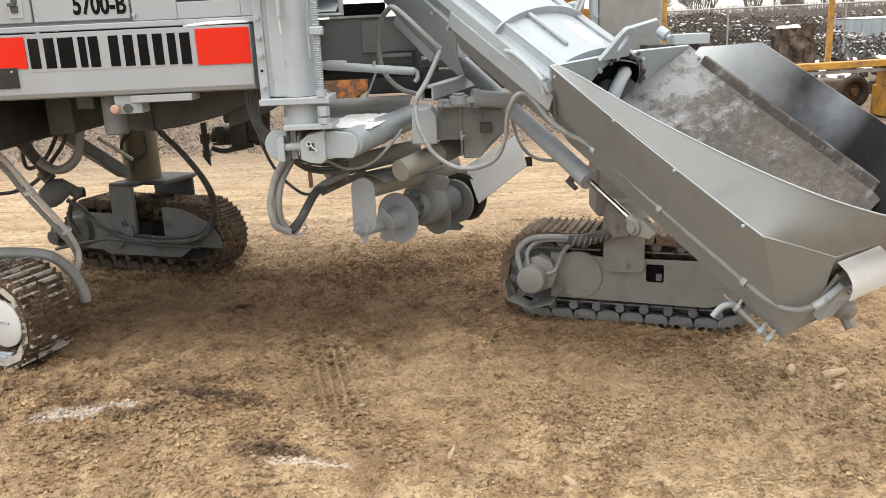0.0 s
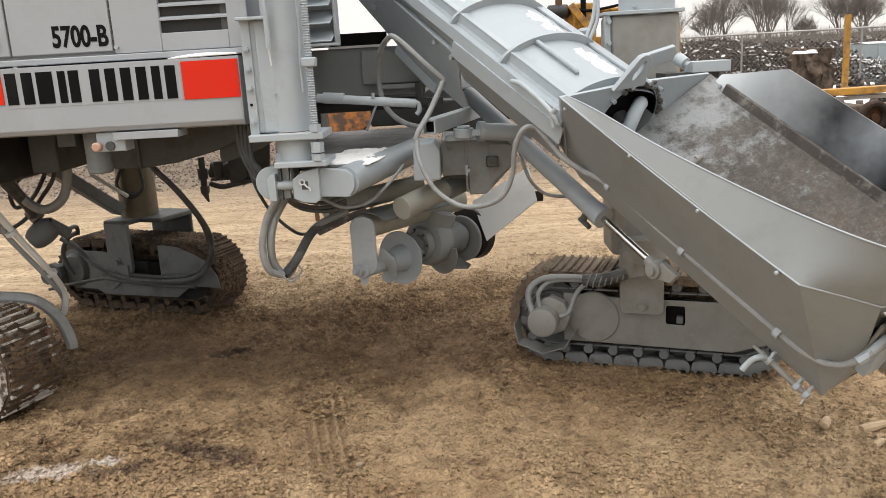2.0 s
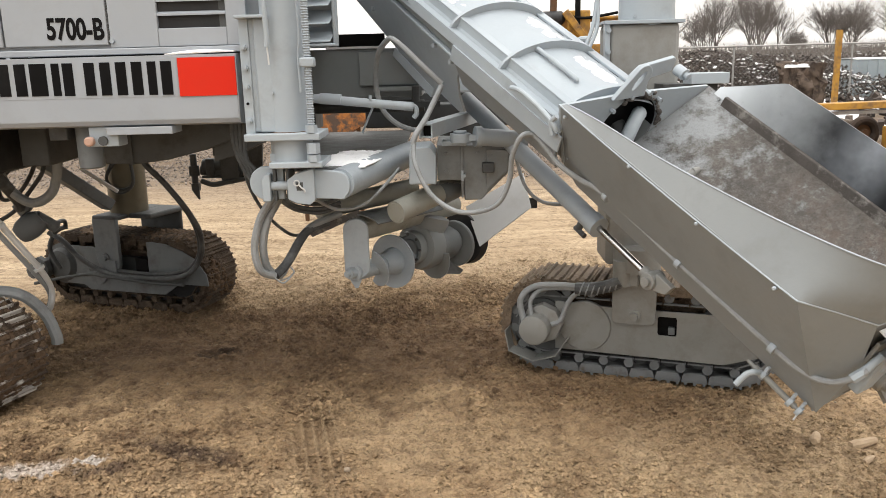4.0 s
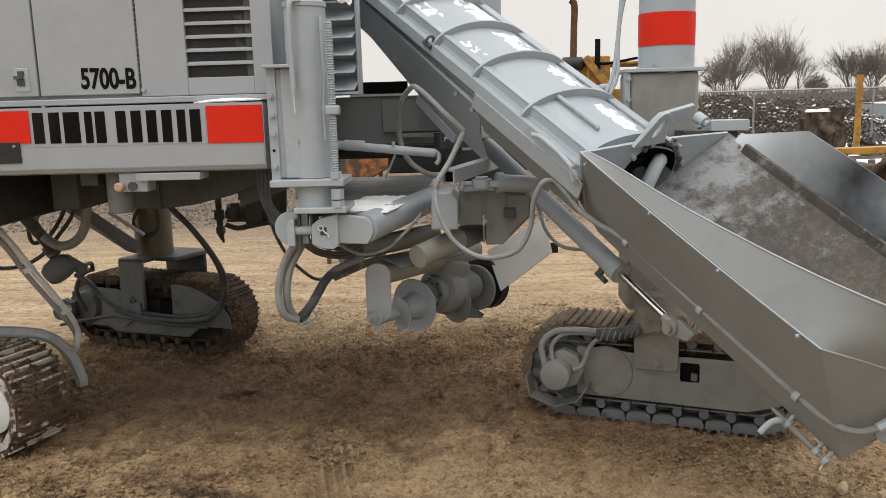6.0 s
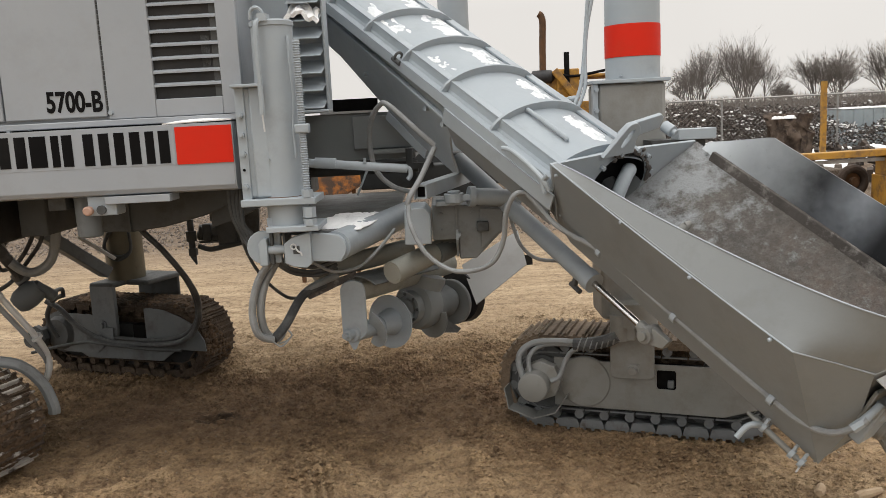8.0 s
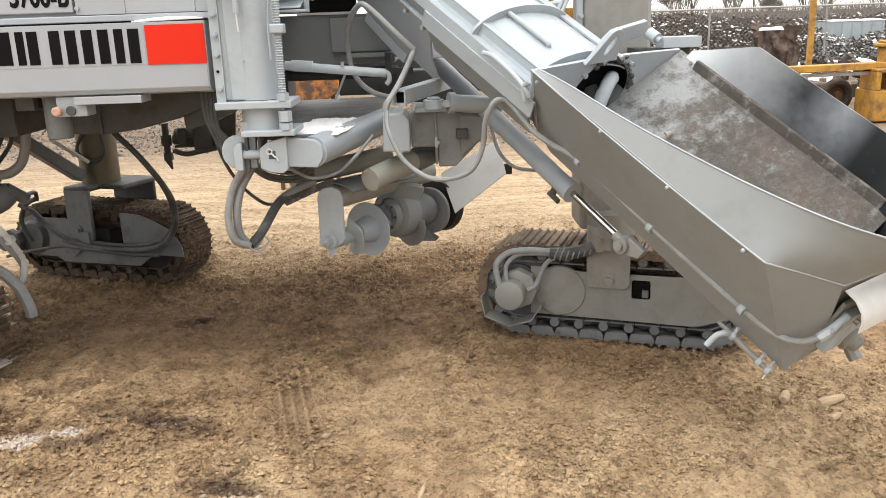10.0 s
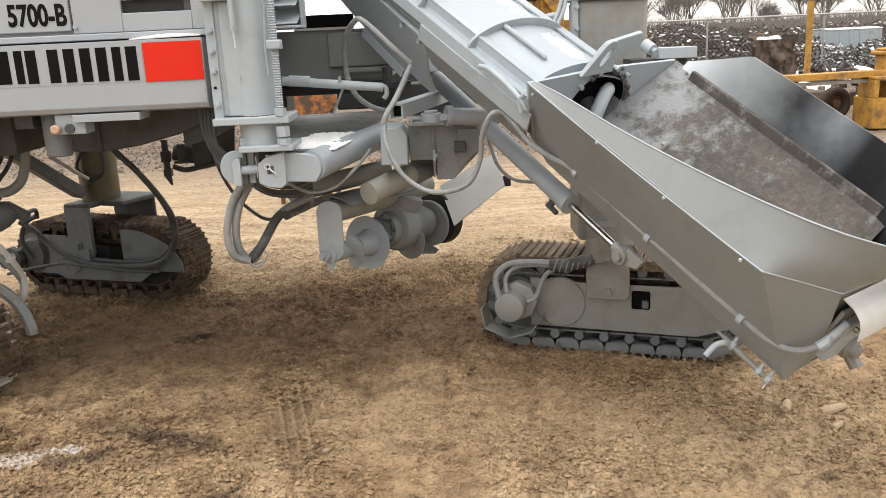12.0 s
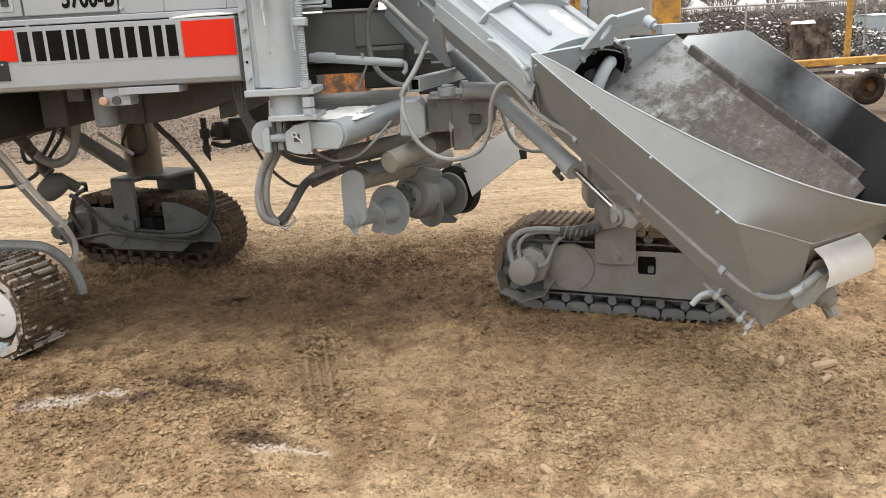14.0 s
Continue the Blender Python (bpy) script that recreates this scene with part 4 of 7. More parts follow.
part("auger_hub", Shape().turned(HB, AX, [(0, 0.035), (0.004, 0.05), (0.02, 0.05), (0.02, 0.066), (0.004, 0.070), (0.004, 0.088), (0.05, 0.094), (0.07, 0.07)], 32), HOPPER, paver, "auger drive hub ring")
part("auger_flight", flight(0.60, 0.76, 0.5, 0.165, 1.5), HOPPER, paver, "worn screw flight")
part("auger_flight", Shape().turned(A0 + AX * 0.335, -AX, [(0, 0.05), (0.004, 0.10), (0.016, 0.143), (0.024, 0.143), (0.014, 0.10), (0.012, 0.05)], 40), GREY, paver, "worn dished screw flight")
part("auger_flight", flight(0.11, 0.22, 0.5, 0.108, 0.5), GREY, paver, "worn screw flight")
part("auger_disc", Shape().turned(A0 + AX * 0.88, AX, [(0, 0.13), (0.006, 0.135), (0.02, 0.135), (0.022, 0.05)], 36), HOPPER, paver, "flat cutter disc")
part("cutter_tooth", Shape().plate([A0 + AX * 0.80 + Vector(v) for v in ((-0.05, 0, -0.12), (0.03, 0.02, -0.10), (0.10, 0.02, -0.15), (0.08, 0.02, -0.175), (-0.02, 0.0, -0.165))], 0.02), MIDGREY, paver)
part("rear_guard", Shape().turned(A0 + AX * 0.93 + Vector((0.01, 0, 0.02)), AX, [(0, 0.05), (0.005, 0.15), (0.06, 0.16), (0.10, 0.13)], 28), RUBBER, paver, "dark rubber auger guard")
part("flap_corner", Shape().plate([(0.46, 5.14, 0.80), (0.55, 5.14, 0.80), (0.55, 5.14, 0.86), (0.49, 5.14, 0.86)], 0.012), RUBBER, paver)
for k in range(8):
    a2 = k * math.pi / 4
    p = HB - AX * 0.004 + (ex * math.cos(a2) + ey * math.sin(a2)) * 0.078
    part("bolt", Shape().cyl(p, p + AX * 0.02, 0.008, n=6), UNDER, paver)
mud = [(0.132, 5.12, 0.817), (0.202, 4.90, 0.626), (0.502, 4.98, 0.829), (0.475, 5.18, 0.999)]
part("splash_plate", Shape().plate(mud, 0.006), PALEPLATE, paver, "pale grey sheet splash plate", 0.001)

# hoses at the trimmer
part("hose", Shape().hose([(-0.735, 3.9, 1.14), (-0.737, 3.9, 1.09), (-0.792, 3.9, 1.004), (-0.826, 3.9, 0.877), (-0.808, 3.9, 0.772), (-0.757, 3.95, 0.731)], 0.017), HOSE, paver, "thick grey hydraulic hose")
part("hose", Shape().hose([(-0.713, 3.95, 1.12), (-0.715, 3.95, 1.083), (-0.767, 3.92, 0.987), (-0.793, 3.92, 0.871), (-0.786, 3.95, 0.771), (-0.742, 4.0, 0.722), (-0.703, 4.1, 0.799), (-0.633, 4.2, 0.898), (-0.50, 4.34, 0.94)], 0.018), HOSE, paver, "thick grey hydraulic hose")
part("hose", Shape().hose([(-0.757, 3.96, 0.728), (-0.715, 4.05, 0.77), (-0.66, 4.15, 0.865), (-0.62, 4.22, 0.895), (-0.56, 4.3, 0.905)], 0.022), DHOSE, paver, "dark bundled hoses")
part("hose", Shape().hose([(-0.865, 4.0, 1.40), (-0.868, 4.0, 1.196), (-0.823, 4.1, 1.007), (-0.731, 4.2, 0.874), (-0.66, 4.25, 0.86)], 0.008), DHOSE, paver)
for dz in (0.0, 0.022, 0.04):
    part("hose", Shape().hose([(-0.72, 4.0, 1.11 - dz), (-0.66, 4.05, 1.055 - dz), (-0.56, 4.1, 1.03 - dz), (-0.47, 4.15, 1.05 - dz)], 0.009), DHOSE, paver)
part("hose", Shape().hose([(-0.56, 4.0, 1.07), (-0.47, 4.05, 1.012), (-0.36, 4.1, 1.02), (-0.27, 4.15, 1.09), (-0.2, 4.3, 1.16)], 0.008), HOSE, paver)
part("hose_tie", Shape().hose([(-0.742, 3.985, 0.70), (-0.70, 3.98, 0.715), (-0.675, 3.98, 0.74), (-0.69, 3.98, 0.765)], 0.004, 6).hose([(-0.76, 3.93, 0.735), (-0.72, 3.94, 0.70), (-0.685, 3.96, 0.725)], 0.004, 6), HOSE, paver)
for k in range(4):
    part("hose", Shape().hose([(-0.90 + 0.018 * k, 3.97, 1.42), (-0.895 + 0.016 * k, 3.96, 1.33 - 0.02 * k), (-0.87 + 0.02 * k, 3.96, 1.24 - 0.01 * k), (-0.82 + 0.012 * k, 3.95, 1.15 - 0.01 * k)], 0.010), UNDER, paver)
part("hose", Shape().hose([(0.018, 4.2, 1.551), (-0.05, 4.12, 1.42), (-0.10, 4.06, 1.345), (-0.118, 4.05, 1.30)], 0.013).cyl((-0.112, 4.05, 1.318), (-0.112, 4.05, 1.27), 0.007), HOSE, paver, "grey hose")
part("hose", Shape().hose([(-0.112, 4.05, 1.30), (-0.106, 4.0, 1.221), (-0.046, 3.95, 1.098), (0.052, 3.9, 1.026), (0.15, 3.85, 1.02), (0.247, 3.8, 1.063), (0.296, 3.78, 1.162), (0.308, 3.75, 1.273), (0.343, 3.72, 1.353), (0.385, 3.73, 1.36), (0.412, 3.72, 1.34), (0.483, 3.66, 1.245)], 0.0112), HOSE, paver, "long looping grey hose")
part("hose", Shape().hose([(0.37, 4.4, 1.22), (0.382, 4.4, 1.152), (0.417, 4.35, 1.045), (0.493, 4.3, 0.98), (0.62, 4.2, 0.98)], 0.009), HOSE, paver)
part("hose", Shape().hose([(0.019, 4.2, 1.558), (-0.058, 4.2, 1.632), (-0.187, 4.25, 1.755), (-0.235, 4.3, 1.757), (-0.29, 4.4, 1.68), (-0.308, 4.5, 1.538), (-0.276, 4.5, 1.423), (-0.193, 4.5, 1.348), (-0.08, 4.5, 1.316)], 0.013), HOSE, paver)
part("stay_pipe", Shape().cyl((-0.59, 4.3, 1.503), (-0.12, 4.3, 1.452), 0.021, n=20).cyl((-0.56, 4.3, 1.502), (-0.46, 4.3, 1.494), 0.026, n=20).cyl((-0.32, 4.28, 1.49), (-0.32, 4.28, 1.512), 0.008), GREY, paver, "grey stay pipe")
part("stay_end", Shape().hose([(-0.14, 4.3, 1.46), (-0.11, 4.3, 1.45), (-0.105, 4.3, 1.42), (-0.12, 4.3, 1.40)], 0.012), GREY, paver)

# -- rear frame seen between post and conveyor --
part("rear_frame", Shape().box((-0.95, 5.0, 1.47), (-0.1, 5.5, 1.735)), HOPPER, paver, "grey rear cross frame", 0.006)
part("frame_step", Shape().box((-0.44, 4.95, 1.535), (-0.12, 5.0, 1.715)).box((-0.36, 4.88, 1.505), (-0.02, 5.0, 1.53)), HOPPER, paver, bevel=0.004)
part("frame_bar", Shape().box((-0.62, 5.02, 1.745), (-0.30, 5.06, 1.815)), BLACK, paver, "dark bar")
part("frame_lip", Shape().box((-0.62, 4.98, 1.735), (-0.30, 5.04, 1.748)), PALEPLATE, paver)
part("frame_post", Shape().cyl((-0.13, 4.85, 1.43), (-0.13, 4.85, 1.53), 0.02).box((-0.20, 4.83, 1.42), (0.0, 4.88, 1.45)), UNDER, paver)
# dark boxes added to cover the bright yard with the darkness behind
part("rear_dark_box", Shape().box((-0.5, 5.75, 1.24), (0.5, 6.0, 1.46)).box((-0.12, 5.5, 1.20), (0.34, 5.75, 1.40)), UNDER, paver, "dark rear crossbeam", 0.01)
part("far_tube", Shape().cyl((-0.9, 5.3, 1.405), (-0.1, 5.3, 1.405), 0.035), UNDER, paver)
part("thin_stay", Shape().cyl((-0.33, 4.6, 1.46), (-0.40, 4.6, 1.31), 0.006), GREY, paver)
part("far_post", Shape().cyl((0.17, 6.3, 1.2), (0.17, 6.3, 3.1), 0.107, n=36), GREY, paver, "grey round jack post")

# -- loading conveyor and hopper, in a frame of their own: s down the slope, a across, h square to both --
LO = Vector((0.474, 3.506, 1.484))
LU = Vector((0.533, -0.683, -0.5)).normalized()
LV = Vector((0.7884, 0.6151, 0.0)).normalized()
LN = LV.cross(LU) if LV.cross(LU).z > 0 else LU.cross(LV)


def lp(s2, a2, h2):
    return LO + LU * s2 + LV * a2 + LN * h2


RAIL_A, FAR_A, RAIL_H = 0.10, 0.645, -0.10
MID_A = (RAIL_A + FAR_A) / 2
S0, S1 = -2.35, 0.0


def slant(s2):
    """The sideways drift of the conveyor against the hopper."""
    return 0.035 * s2


def arch(half, rise, n=18):
    return [(MID_A - half * math.cos(math.pi * i / n), RAIL_H + rise * math.sin(math.pi * i / n)) for i in range(n + 1)]


def cp(s2, a2, h2):
    return lp(s2, a2 + slant(s2), h2)


lid = part("conveyor_lid", Shape().sheet([[cp(s2, a2, h2) for a2, h2 in arch(0.262, 0.10)] for s2 in (S0, -1.6, -0.8, S1)], 0.006), GREY, paver, "arched light grey conveyor cover")
for i, s2 in enumerate((-2.15, -1.79, -1.44, -1.10, -0.78, -0.42, -0.04)):
    s = Shape()
    out, inn = arch(0.30, 0.142), arch(0.26, 0.097)
    s.sheet([[cp(s2 - 0.006, a2, h2) for a2, h2 in inn], [cp(s2 - 0.006, a2, h2) for a2, h2 in out]], 0.012)
    part("cover_rib", s, GREY, lid)
# side rails of the cover: angle irons
for nm, ra, sg in (("near_rail", RAIL_A, -1), ("far_rail", FAR_A, 1)):
    s = Shape()
    hh = RAIL_H if sg < 0 else RAIL_H + 0.035
    prof = [(ra - 0.035, hh - 0.012), (ra + 0.035, hh - 0.012), (ra + 0.035, hh + 0.012), (ra - 0.035, hh + 0.012)]
    s.sheet([[cp(s2, a2, h2) for a2, h2 in prof + prof[:1]] for s2 in (S0, S1)], 0.001)
    s.sheet([[cp(s2, ra - 0.037 * (1 if sg < 0 else -1), hh + 0.012), cp(s2, ra - 0.037 * (1 if sg < 0 else -1), hh - 0.035)] for s2 in (S0, S1)], 0.006)
    rail = part(nm, s, GREY, paver, "angle-iron rail")
    if sg > 0:
        for k in range(17):
            s2 = -2.2 + 0.125 * k
            part("slot", Shape().sheet([[cp(s2, ra - 0.02, hh + 0.0125), cp(s2, ra - 0.012, hh + 0.0125)], [cp(s2 + 0.06, ra - 0.02, hh + 0.0125), cp(s2 + 0.06, ra - 0.012, hh + 0.0125)]], 0.002), BLACK, rail)
    else:
        for k in range(5):
            part("clip", Shape().beam(cp(-0.2 - 0.36 * k, ra + 0.02, hh + 0.02), cp(-0.12 - 0.36 * k, ra + 0.02, hh + 0.02), 0.012, 0.014), GREY, rail)
part("cover_edge", Shape().beam(cp(S0, RAIL_A + 0.016, RAIL_H + 0.027), cp(-0.02, RAIL_A + 0.016, RAIL_H + 0.027), 0.007, 0.056, LN), GREY, lid)
part("cover_bar", Shape().beam(cp(S0, RAIL_A + 0.036, RAIL_H + 0.060), cp(-0.02, RAIL_A + 0.036, RAIL_H + 0.060), 0.048, 0.009, LN), GREY, lid, bevel=0.002)
part("cover_bar", Shape().beam(cp(S0, FAR_A - 0.055, RAIL_H + 0.082), cp(-0.02, FAR_A - 0.055, RAIL_H + 0.082), 0.052, 0.012, LN), GREY, lid, bevel=0.002)
part("grab_handle", Shape().hose([cp(-0.42, 0.265, -0.04), cp(-0.42, 0.245, 0.0), cp(-0.40, 0.242, 0.008), cp(-0.19, 0.242, 0.008), cp(-0.17, 0.245, 0.0), cp(-0.17, 0.265, -0.04)], 0.0105), GREY, lid)
part("shackle_ring", Shape().hose([cp(-1.135, RAIL_A - 0.03 + 0.02 * math.cos(a), RAIL_H + 0.02 + 0.02 * math.sin(a)) for a in [k * math.pi / 5 for k in range(11)]], 0.007, 8).cyl(cp(-1.16, RAIL_A - 0.04, RAIL_H), cp(-1.10, RAIL_A - 0.04, RAIL_H), 0.012), UNDER, lid)
# patches of snow down the cover
for (sa, sb, aa, ab, sd) in ((-1.40, -1.14, 0.36, 0.56, 15), (-1.75, -1.32, 0.36, 0.53, 5), (-1.70, -1.18, 0.14, 0.20, 6), (-1.06, -0.86, 0.36, 0.50, 7), (-0.74, -0.50, 0.37, 0.50, 8), (-0.38, -0.12, 0.38, 0.48, 9), (-1.06, -0.84, 0.14, 0.18, 10), (-2.2, -1.85, 0.3, 0.5, 11)):
    # an uneven skin of snow that breaks through the cover's surface only where it is thick enough
    fn = lattice(sd)
    aa, ab = aa - 0.035, ab + 0.05
    rows = []
    for i in range(44):
        row = []
        for j in range(22):
            u, v = i / 43, j / 21
            s2, a2 = sa - 0.03 + (sb - sa + 0.06) * u, aa + (ab - aa) * v
            q = max(-1, min(1, (MID_A - a2) / 0.262))
            hgt = RAIL_H + 0.106 * math.sin(math.acos(q))
            e = min(1, 3.2 * min(u, 1 - u), 2.6 * min(v, 1 - v))
            lump2 = float(fn(np.array(i * 0.21), np.array(j * 0.24))) + 0.6 * float(fn(np.array(i * 0.55 + 40), np.array(j * 0.6)))
            row.append(cp(s2, a2, hgt - 0.007 + e * (0.0085 + 0.013 * lump2)))
        rows.append(row)
    part("snow_patch", Shape().sheet(rows, 0.002), THINSNOW, lid, "melting snow patch")
# trough below
tr = [(MID_A - 0.25 * math.cos(math.pi * i / 14), RAIL_H - 0.03 - 0.22 * math.sin(math.pi * i / 14)) for i in range(15)]
part("conveyor_trough", Shape().sheet([[cp(s2, a2, h2) for a2, h2 in tr] for s2 in (S0, S1)], 0.008), HOPPER, paver, "rounded conveyor trough")
part("trough_flange", Shape().sheet([[cp(s2, RAIL_A - 0.045, RAIL_H - 0.035), cp(s2, RAIL_A - 0.035, RAIL_H - 0.105)] for s2 in (-0.72, 0.02)], 0.008), GREY, paver)
# outer support frame of the conveyor
sup = [(-2.35, -0.16), (-0.70, -0.185), (-0.665, -0.20), (-0.675, -0.27), (-0.655, -0.33), (-0.60, -0.385), (-0.64, -0.405), (-0.80, -0.405), (-1.0, -0.42), (-1.75, -0.33), (-2.35, -0.33)]


def lean(s2, h2):
    """The side plate slopes in towards its foot."""
    da = max(0.0, 0.69 * (-0.16 - h2))
    return lp(s2 - 0.564 * da, 0.045 + da, h2 - 0.551 * da)


supo = part("support_plate", Shape().plate([lean(s2, h2) for s2, h2 in sup], 0.012), GREY, paver, "broad grey conveyor side plate", 0.003)
part("support_lip", Shape().beam(lp(-2.35, 0.058, -0.172), lp(-0.70, 0.058, -0.188), 0.035, 0.008, LN), GREY, supo)
part("dark_gap", Shape().beam(lp(-2.35, 0.09, -0.152), lp(-0.75, 0.09, -0.165), 0.05, 0.03, LN), HOPPER, supo)
for s2, h2 in ((-0.72, -0.21), (-0.86, -0.205), (-1.45, -0.30)):
    p = lean(s2, h2)
    part("bolt", Shape().cyl(p, p - LV * 0.02, 0.012, n=6), GREY, supo)
part("support_angle", Shape().beam(lean(-1.24, -0.41), lean(-0.86, -0.43), 0.03, 0.05, LN), GREY, supo, bevel=0.004)
part("trough_side", Shape().plate([cp(-0.70, RAIL_A - 0.03, RAIL_H - 0.10), cp(0.0, RAIL_A - 0.03, RAIL_H - 0.10), cp(0.0, RAIL_A + 0.03, RAIL_H - 0.20), cp(-0.66, RAIL_A + 0.03, RAIL_H - 0.20)], 0.008), HOPPER, paver)
part("inner_drum", Shape().cyl(cp(-0.70, 0.30, -0.28), cp(-0.52, 0.30, -0.27), 0.06, n=24), RUSTY, paver)
# fittings along the rail near the hopper
part("grease_pipe", Shape().hose([cp(-0.30, 0.04, -0.10), cp(-0.24, 0.035, -0.08), cp(-0.12, 0.03, -0.08), cp(-0.03, 0.03, -0.095), cp(0.0, 0.04, -0.12)], 0.011), GREY, paver)
part("grease_pipe", Shape().hose([cp(-0.02, 0.03, -0.06), cp(-0.035, 0.03, -0.10), cp(-0.01, 0.035, -0.14)], 0.011), GREY, paver)

# lifting cylinder under the conveyor
ce, re = Vector((0.681, 3.82, 0.946)), Vector((0.84, 3.545, 0.796))
cd = (re - ce).normalized()
cyl = part("lift_cylinder", Shape().cyl(ce - cd * 1.2, ce, 0.043, n=32).cyl(ce - cd * 0.05, ce + cd * 0.005, 0.048, n=32), GREY, paver, "grey hydraulic lift cylinder")
part("rod", Shape().cyl(ce, re, 0.015, n=20), CHROME, cyl, "bright chrome rod")
part("rod_eye", Shape().cyl(re - cd * 0.04, re + cd * 0.03, 0.026).cyl(re + cd * 0.02 - LV * 0.04, re + cd * 0.02 + LV * 0.04, 0.035).cyl(re + cd * 0.02 - LV * 0.055, re + cd * 0.02 - LV * 0.035, 0.02), TRACKGREY, cyl, bevel=0.002)
part("port", Shape().cyl(ce - cd * 0.1 - LN * 0.04, ce - cd * 0.1 - LN * 0.085, 0.016).cyl(ce - cd * 0.1 - LN * 0.085 - cd * 0.02, ce - cd * 0.1 - LN * 0.085 + cd * 0.05, 0.012), UNDER, cyl)
part("rod_bracket", Shape().plate([re + cd * 0.05 - LV * 0.02 + LN * v + LU * u for u, v in ((-0.02, 0.045), (0.07, 0.045), (0.06, 0.0), (0.0, -0.03))], 0.03), TRACKGREY, paver, bevel=0.004)

# hopper
end = [(0.0, 0.0), (0.373, 0.033), (0.545, 0.04), (0.889, 0.046), (0.93, 0.0), (0.72, -0.27), (0.55, -0.36), (0.35, -0.36), (0.16, -0.28)]
HC = (0.455, -0.15)
hop = part("hopper_end_plate", Shape().holed([lp(0, a2, h2) for a2, h2 in end], lp(0, *HC), [lp(0, a2, h2) for a2, h2 in ring(0.168, 32, HC)], 0.012), GREY, paver, "grey hopper end plate with round feed hole")
# sleeve and back disc are blackened to give the hole its dark depth
part("feed_sleeve", Shape().sheet([[lp(s2, a2, h2) for a2, h2 in ring(0.166, 32, HC) + ring(0.166, 32, HC)[:1]] for s2 in (-0.045, 0.0)], 0.005), BLACK, hop, "black feed tube")
part("screw_flight", Shape().hose([lp(0.12, 0.36, -0.30), lp(0.08, 0.385, -0.21), lp(0.05, 0.42, -0.12), lp(0.02, 0.465, -0.075), lp(-0.01, 0.515, -0.075), lp(-0.05, 0.545, -0.11), lp(-0.09, 0.55, -0.17)], 0.03, 12), GREY, hop, "pale curved screw flight")
part("screw_shaft", Shape().cyl(lp(-0.05, HC[0], HC[1]), lp(0.0, HC[0], HC[1] - 0.02), 0.035, n=20), UNDER, hop)
part("feed_back", Shape().cyl(lp(-0.062, *HC), lp(-0.047, *HC), 0.164), BLACK, hop)
for k in range(8):
    a2, h2 = HC[0] + 0.19 * math.cos(0.4 + k * math.pi / 6), HC[1] + 0.19 * math.sin(0.4 + k * math.pi / 6)
    part("bolt", Shape().cyl(lp(0.0, a2, h2), lp(0.022, a2, h2), 0.010, n=6), GREY, hop)
cr2 = random.Random(33)
s = Shape()
for k in range(70):
    ang = cr2.uniform(-1.9, 2.3)
    rr2 = 0.172 + 0.028 * cr2.random() ** 2
    size = cr2.uniform(0.006, 0.016)
    s.turned(lp(0.008, HC[0] + rr2 * math.cos(ang), HC[1] + rr2 * math.sin(ang)), LU + Vector((cr2.uniform(-0.4, 0.4), cr2.uniform(-0.4, 0.4), cr2.uniform(-0.4, 0.4))), [(0, size), (size * 0.5, size * 0.8), (size * 0.8, size * 0.3)], 6)
tagged(part("cement_crust", s, STRIP, hop), "rough cement crust round the feed hole", kind="stuff")
# lifting eye
eye_out = [(0.27, 0.015), (0.45, 0.03)] + [(0.385 + 0.05 * math.cos(a), 0.115 + 0.055 * math.sin(a)) for a in [-0.4 + k * 0.28 for k in range(11)]]
slot = [(0.375 + 0.016 * math.cos(a) + 0.016 * math.sin(a), 0.10 + 0.042 * math.sin(a)) for a in [k * math.pi / 10 for k in range(20)]]
part("lifting_eye", Shape().holed([lp(-0.002, a2, h2) for a2, h2 in eye_out], lp(-0.002, 0.375, 0.10), [lp(-0.002, a2, h2) for a2, h2 in slot], 0.02), GREY, hop, "slotted lifting eye", 0.003)
# top cheek plates and pivot at the far side
part("cheek_plate", Shape().plate([lp(-0.16, a2, h2) for a2, h2 in ((0.56, 0.005), (0.60, 0.055), (0.80, 0.098), (0.82, 0.085), (0.82, 0.03), (0.66, -0.01))], 0.02), GREY, hop, bevel=0.003)
part("pivot", Shape().cyl(lp(-0.10, 0.76, 0.075), lp(-0.05, 0.76, 0.075), 0.026).cyl(lp(-0.05, 0.76, 0.075), lp(-0.03, 0.76, 0.075), 0.014), GREY, hop)
part("step_plate", Shape().box((1.16, 4.20, 1.525), (1.335, 4.34, 1.575)), GREY, paver, bevel=0.003)
part("step_bracket", Shape().box((1.05, 4.26, 1.42), (1.30, 4.44, 1.526)), UNDER, paver)

# near side of the hopper, with its folded wing
Wn = 26
WS, WH = (0, 0.035, 0.14, 0.34, 0.58, 0.80, 0.99, 1.16), (0.012, 0.03, 0.045, 0.06, 0.10, 0.142, 0.182, 0.228)
rim, wing = [], []
for i in range(Wn + 1):
    s2 = 1.14 * i / Wn
    rim.append(lp(s2, -0.02 * i / Wn, 0.03 * (i / Wn) ** 2))
    bend = 0.012 * i / Wn
    wing.append(lp(s2 + 0.008, 0.02 + bend, float(np.interp(s2, WS, WH))))
side = part("hopper_side", Shape().plate([lp(0, 0, 0), lp(1.14, -0.02, 0.03), lp(1.315, 0.27, -0.405), lp(0.08, 0.20, -0.345), lp(-0.04, 0.17, -0.275)], 0.006), HOPPER, paver, "smooth grey sloping hopper side", 0.001)
part("front_facet", Shape().plate([lp(1.14, -0.02, 0.03), lp(1.31, 0.184, 0.03), lp(1.33, 0.30, -0.20), lp(1.315, 0.27, -0.405)], 0.006), HOPPER, side)
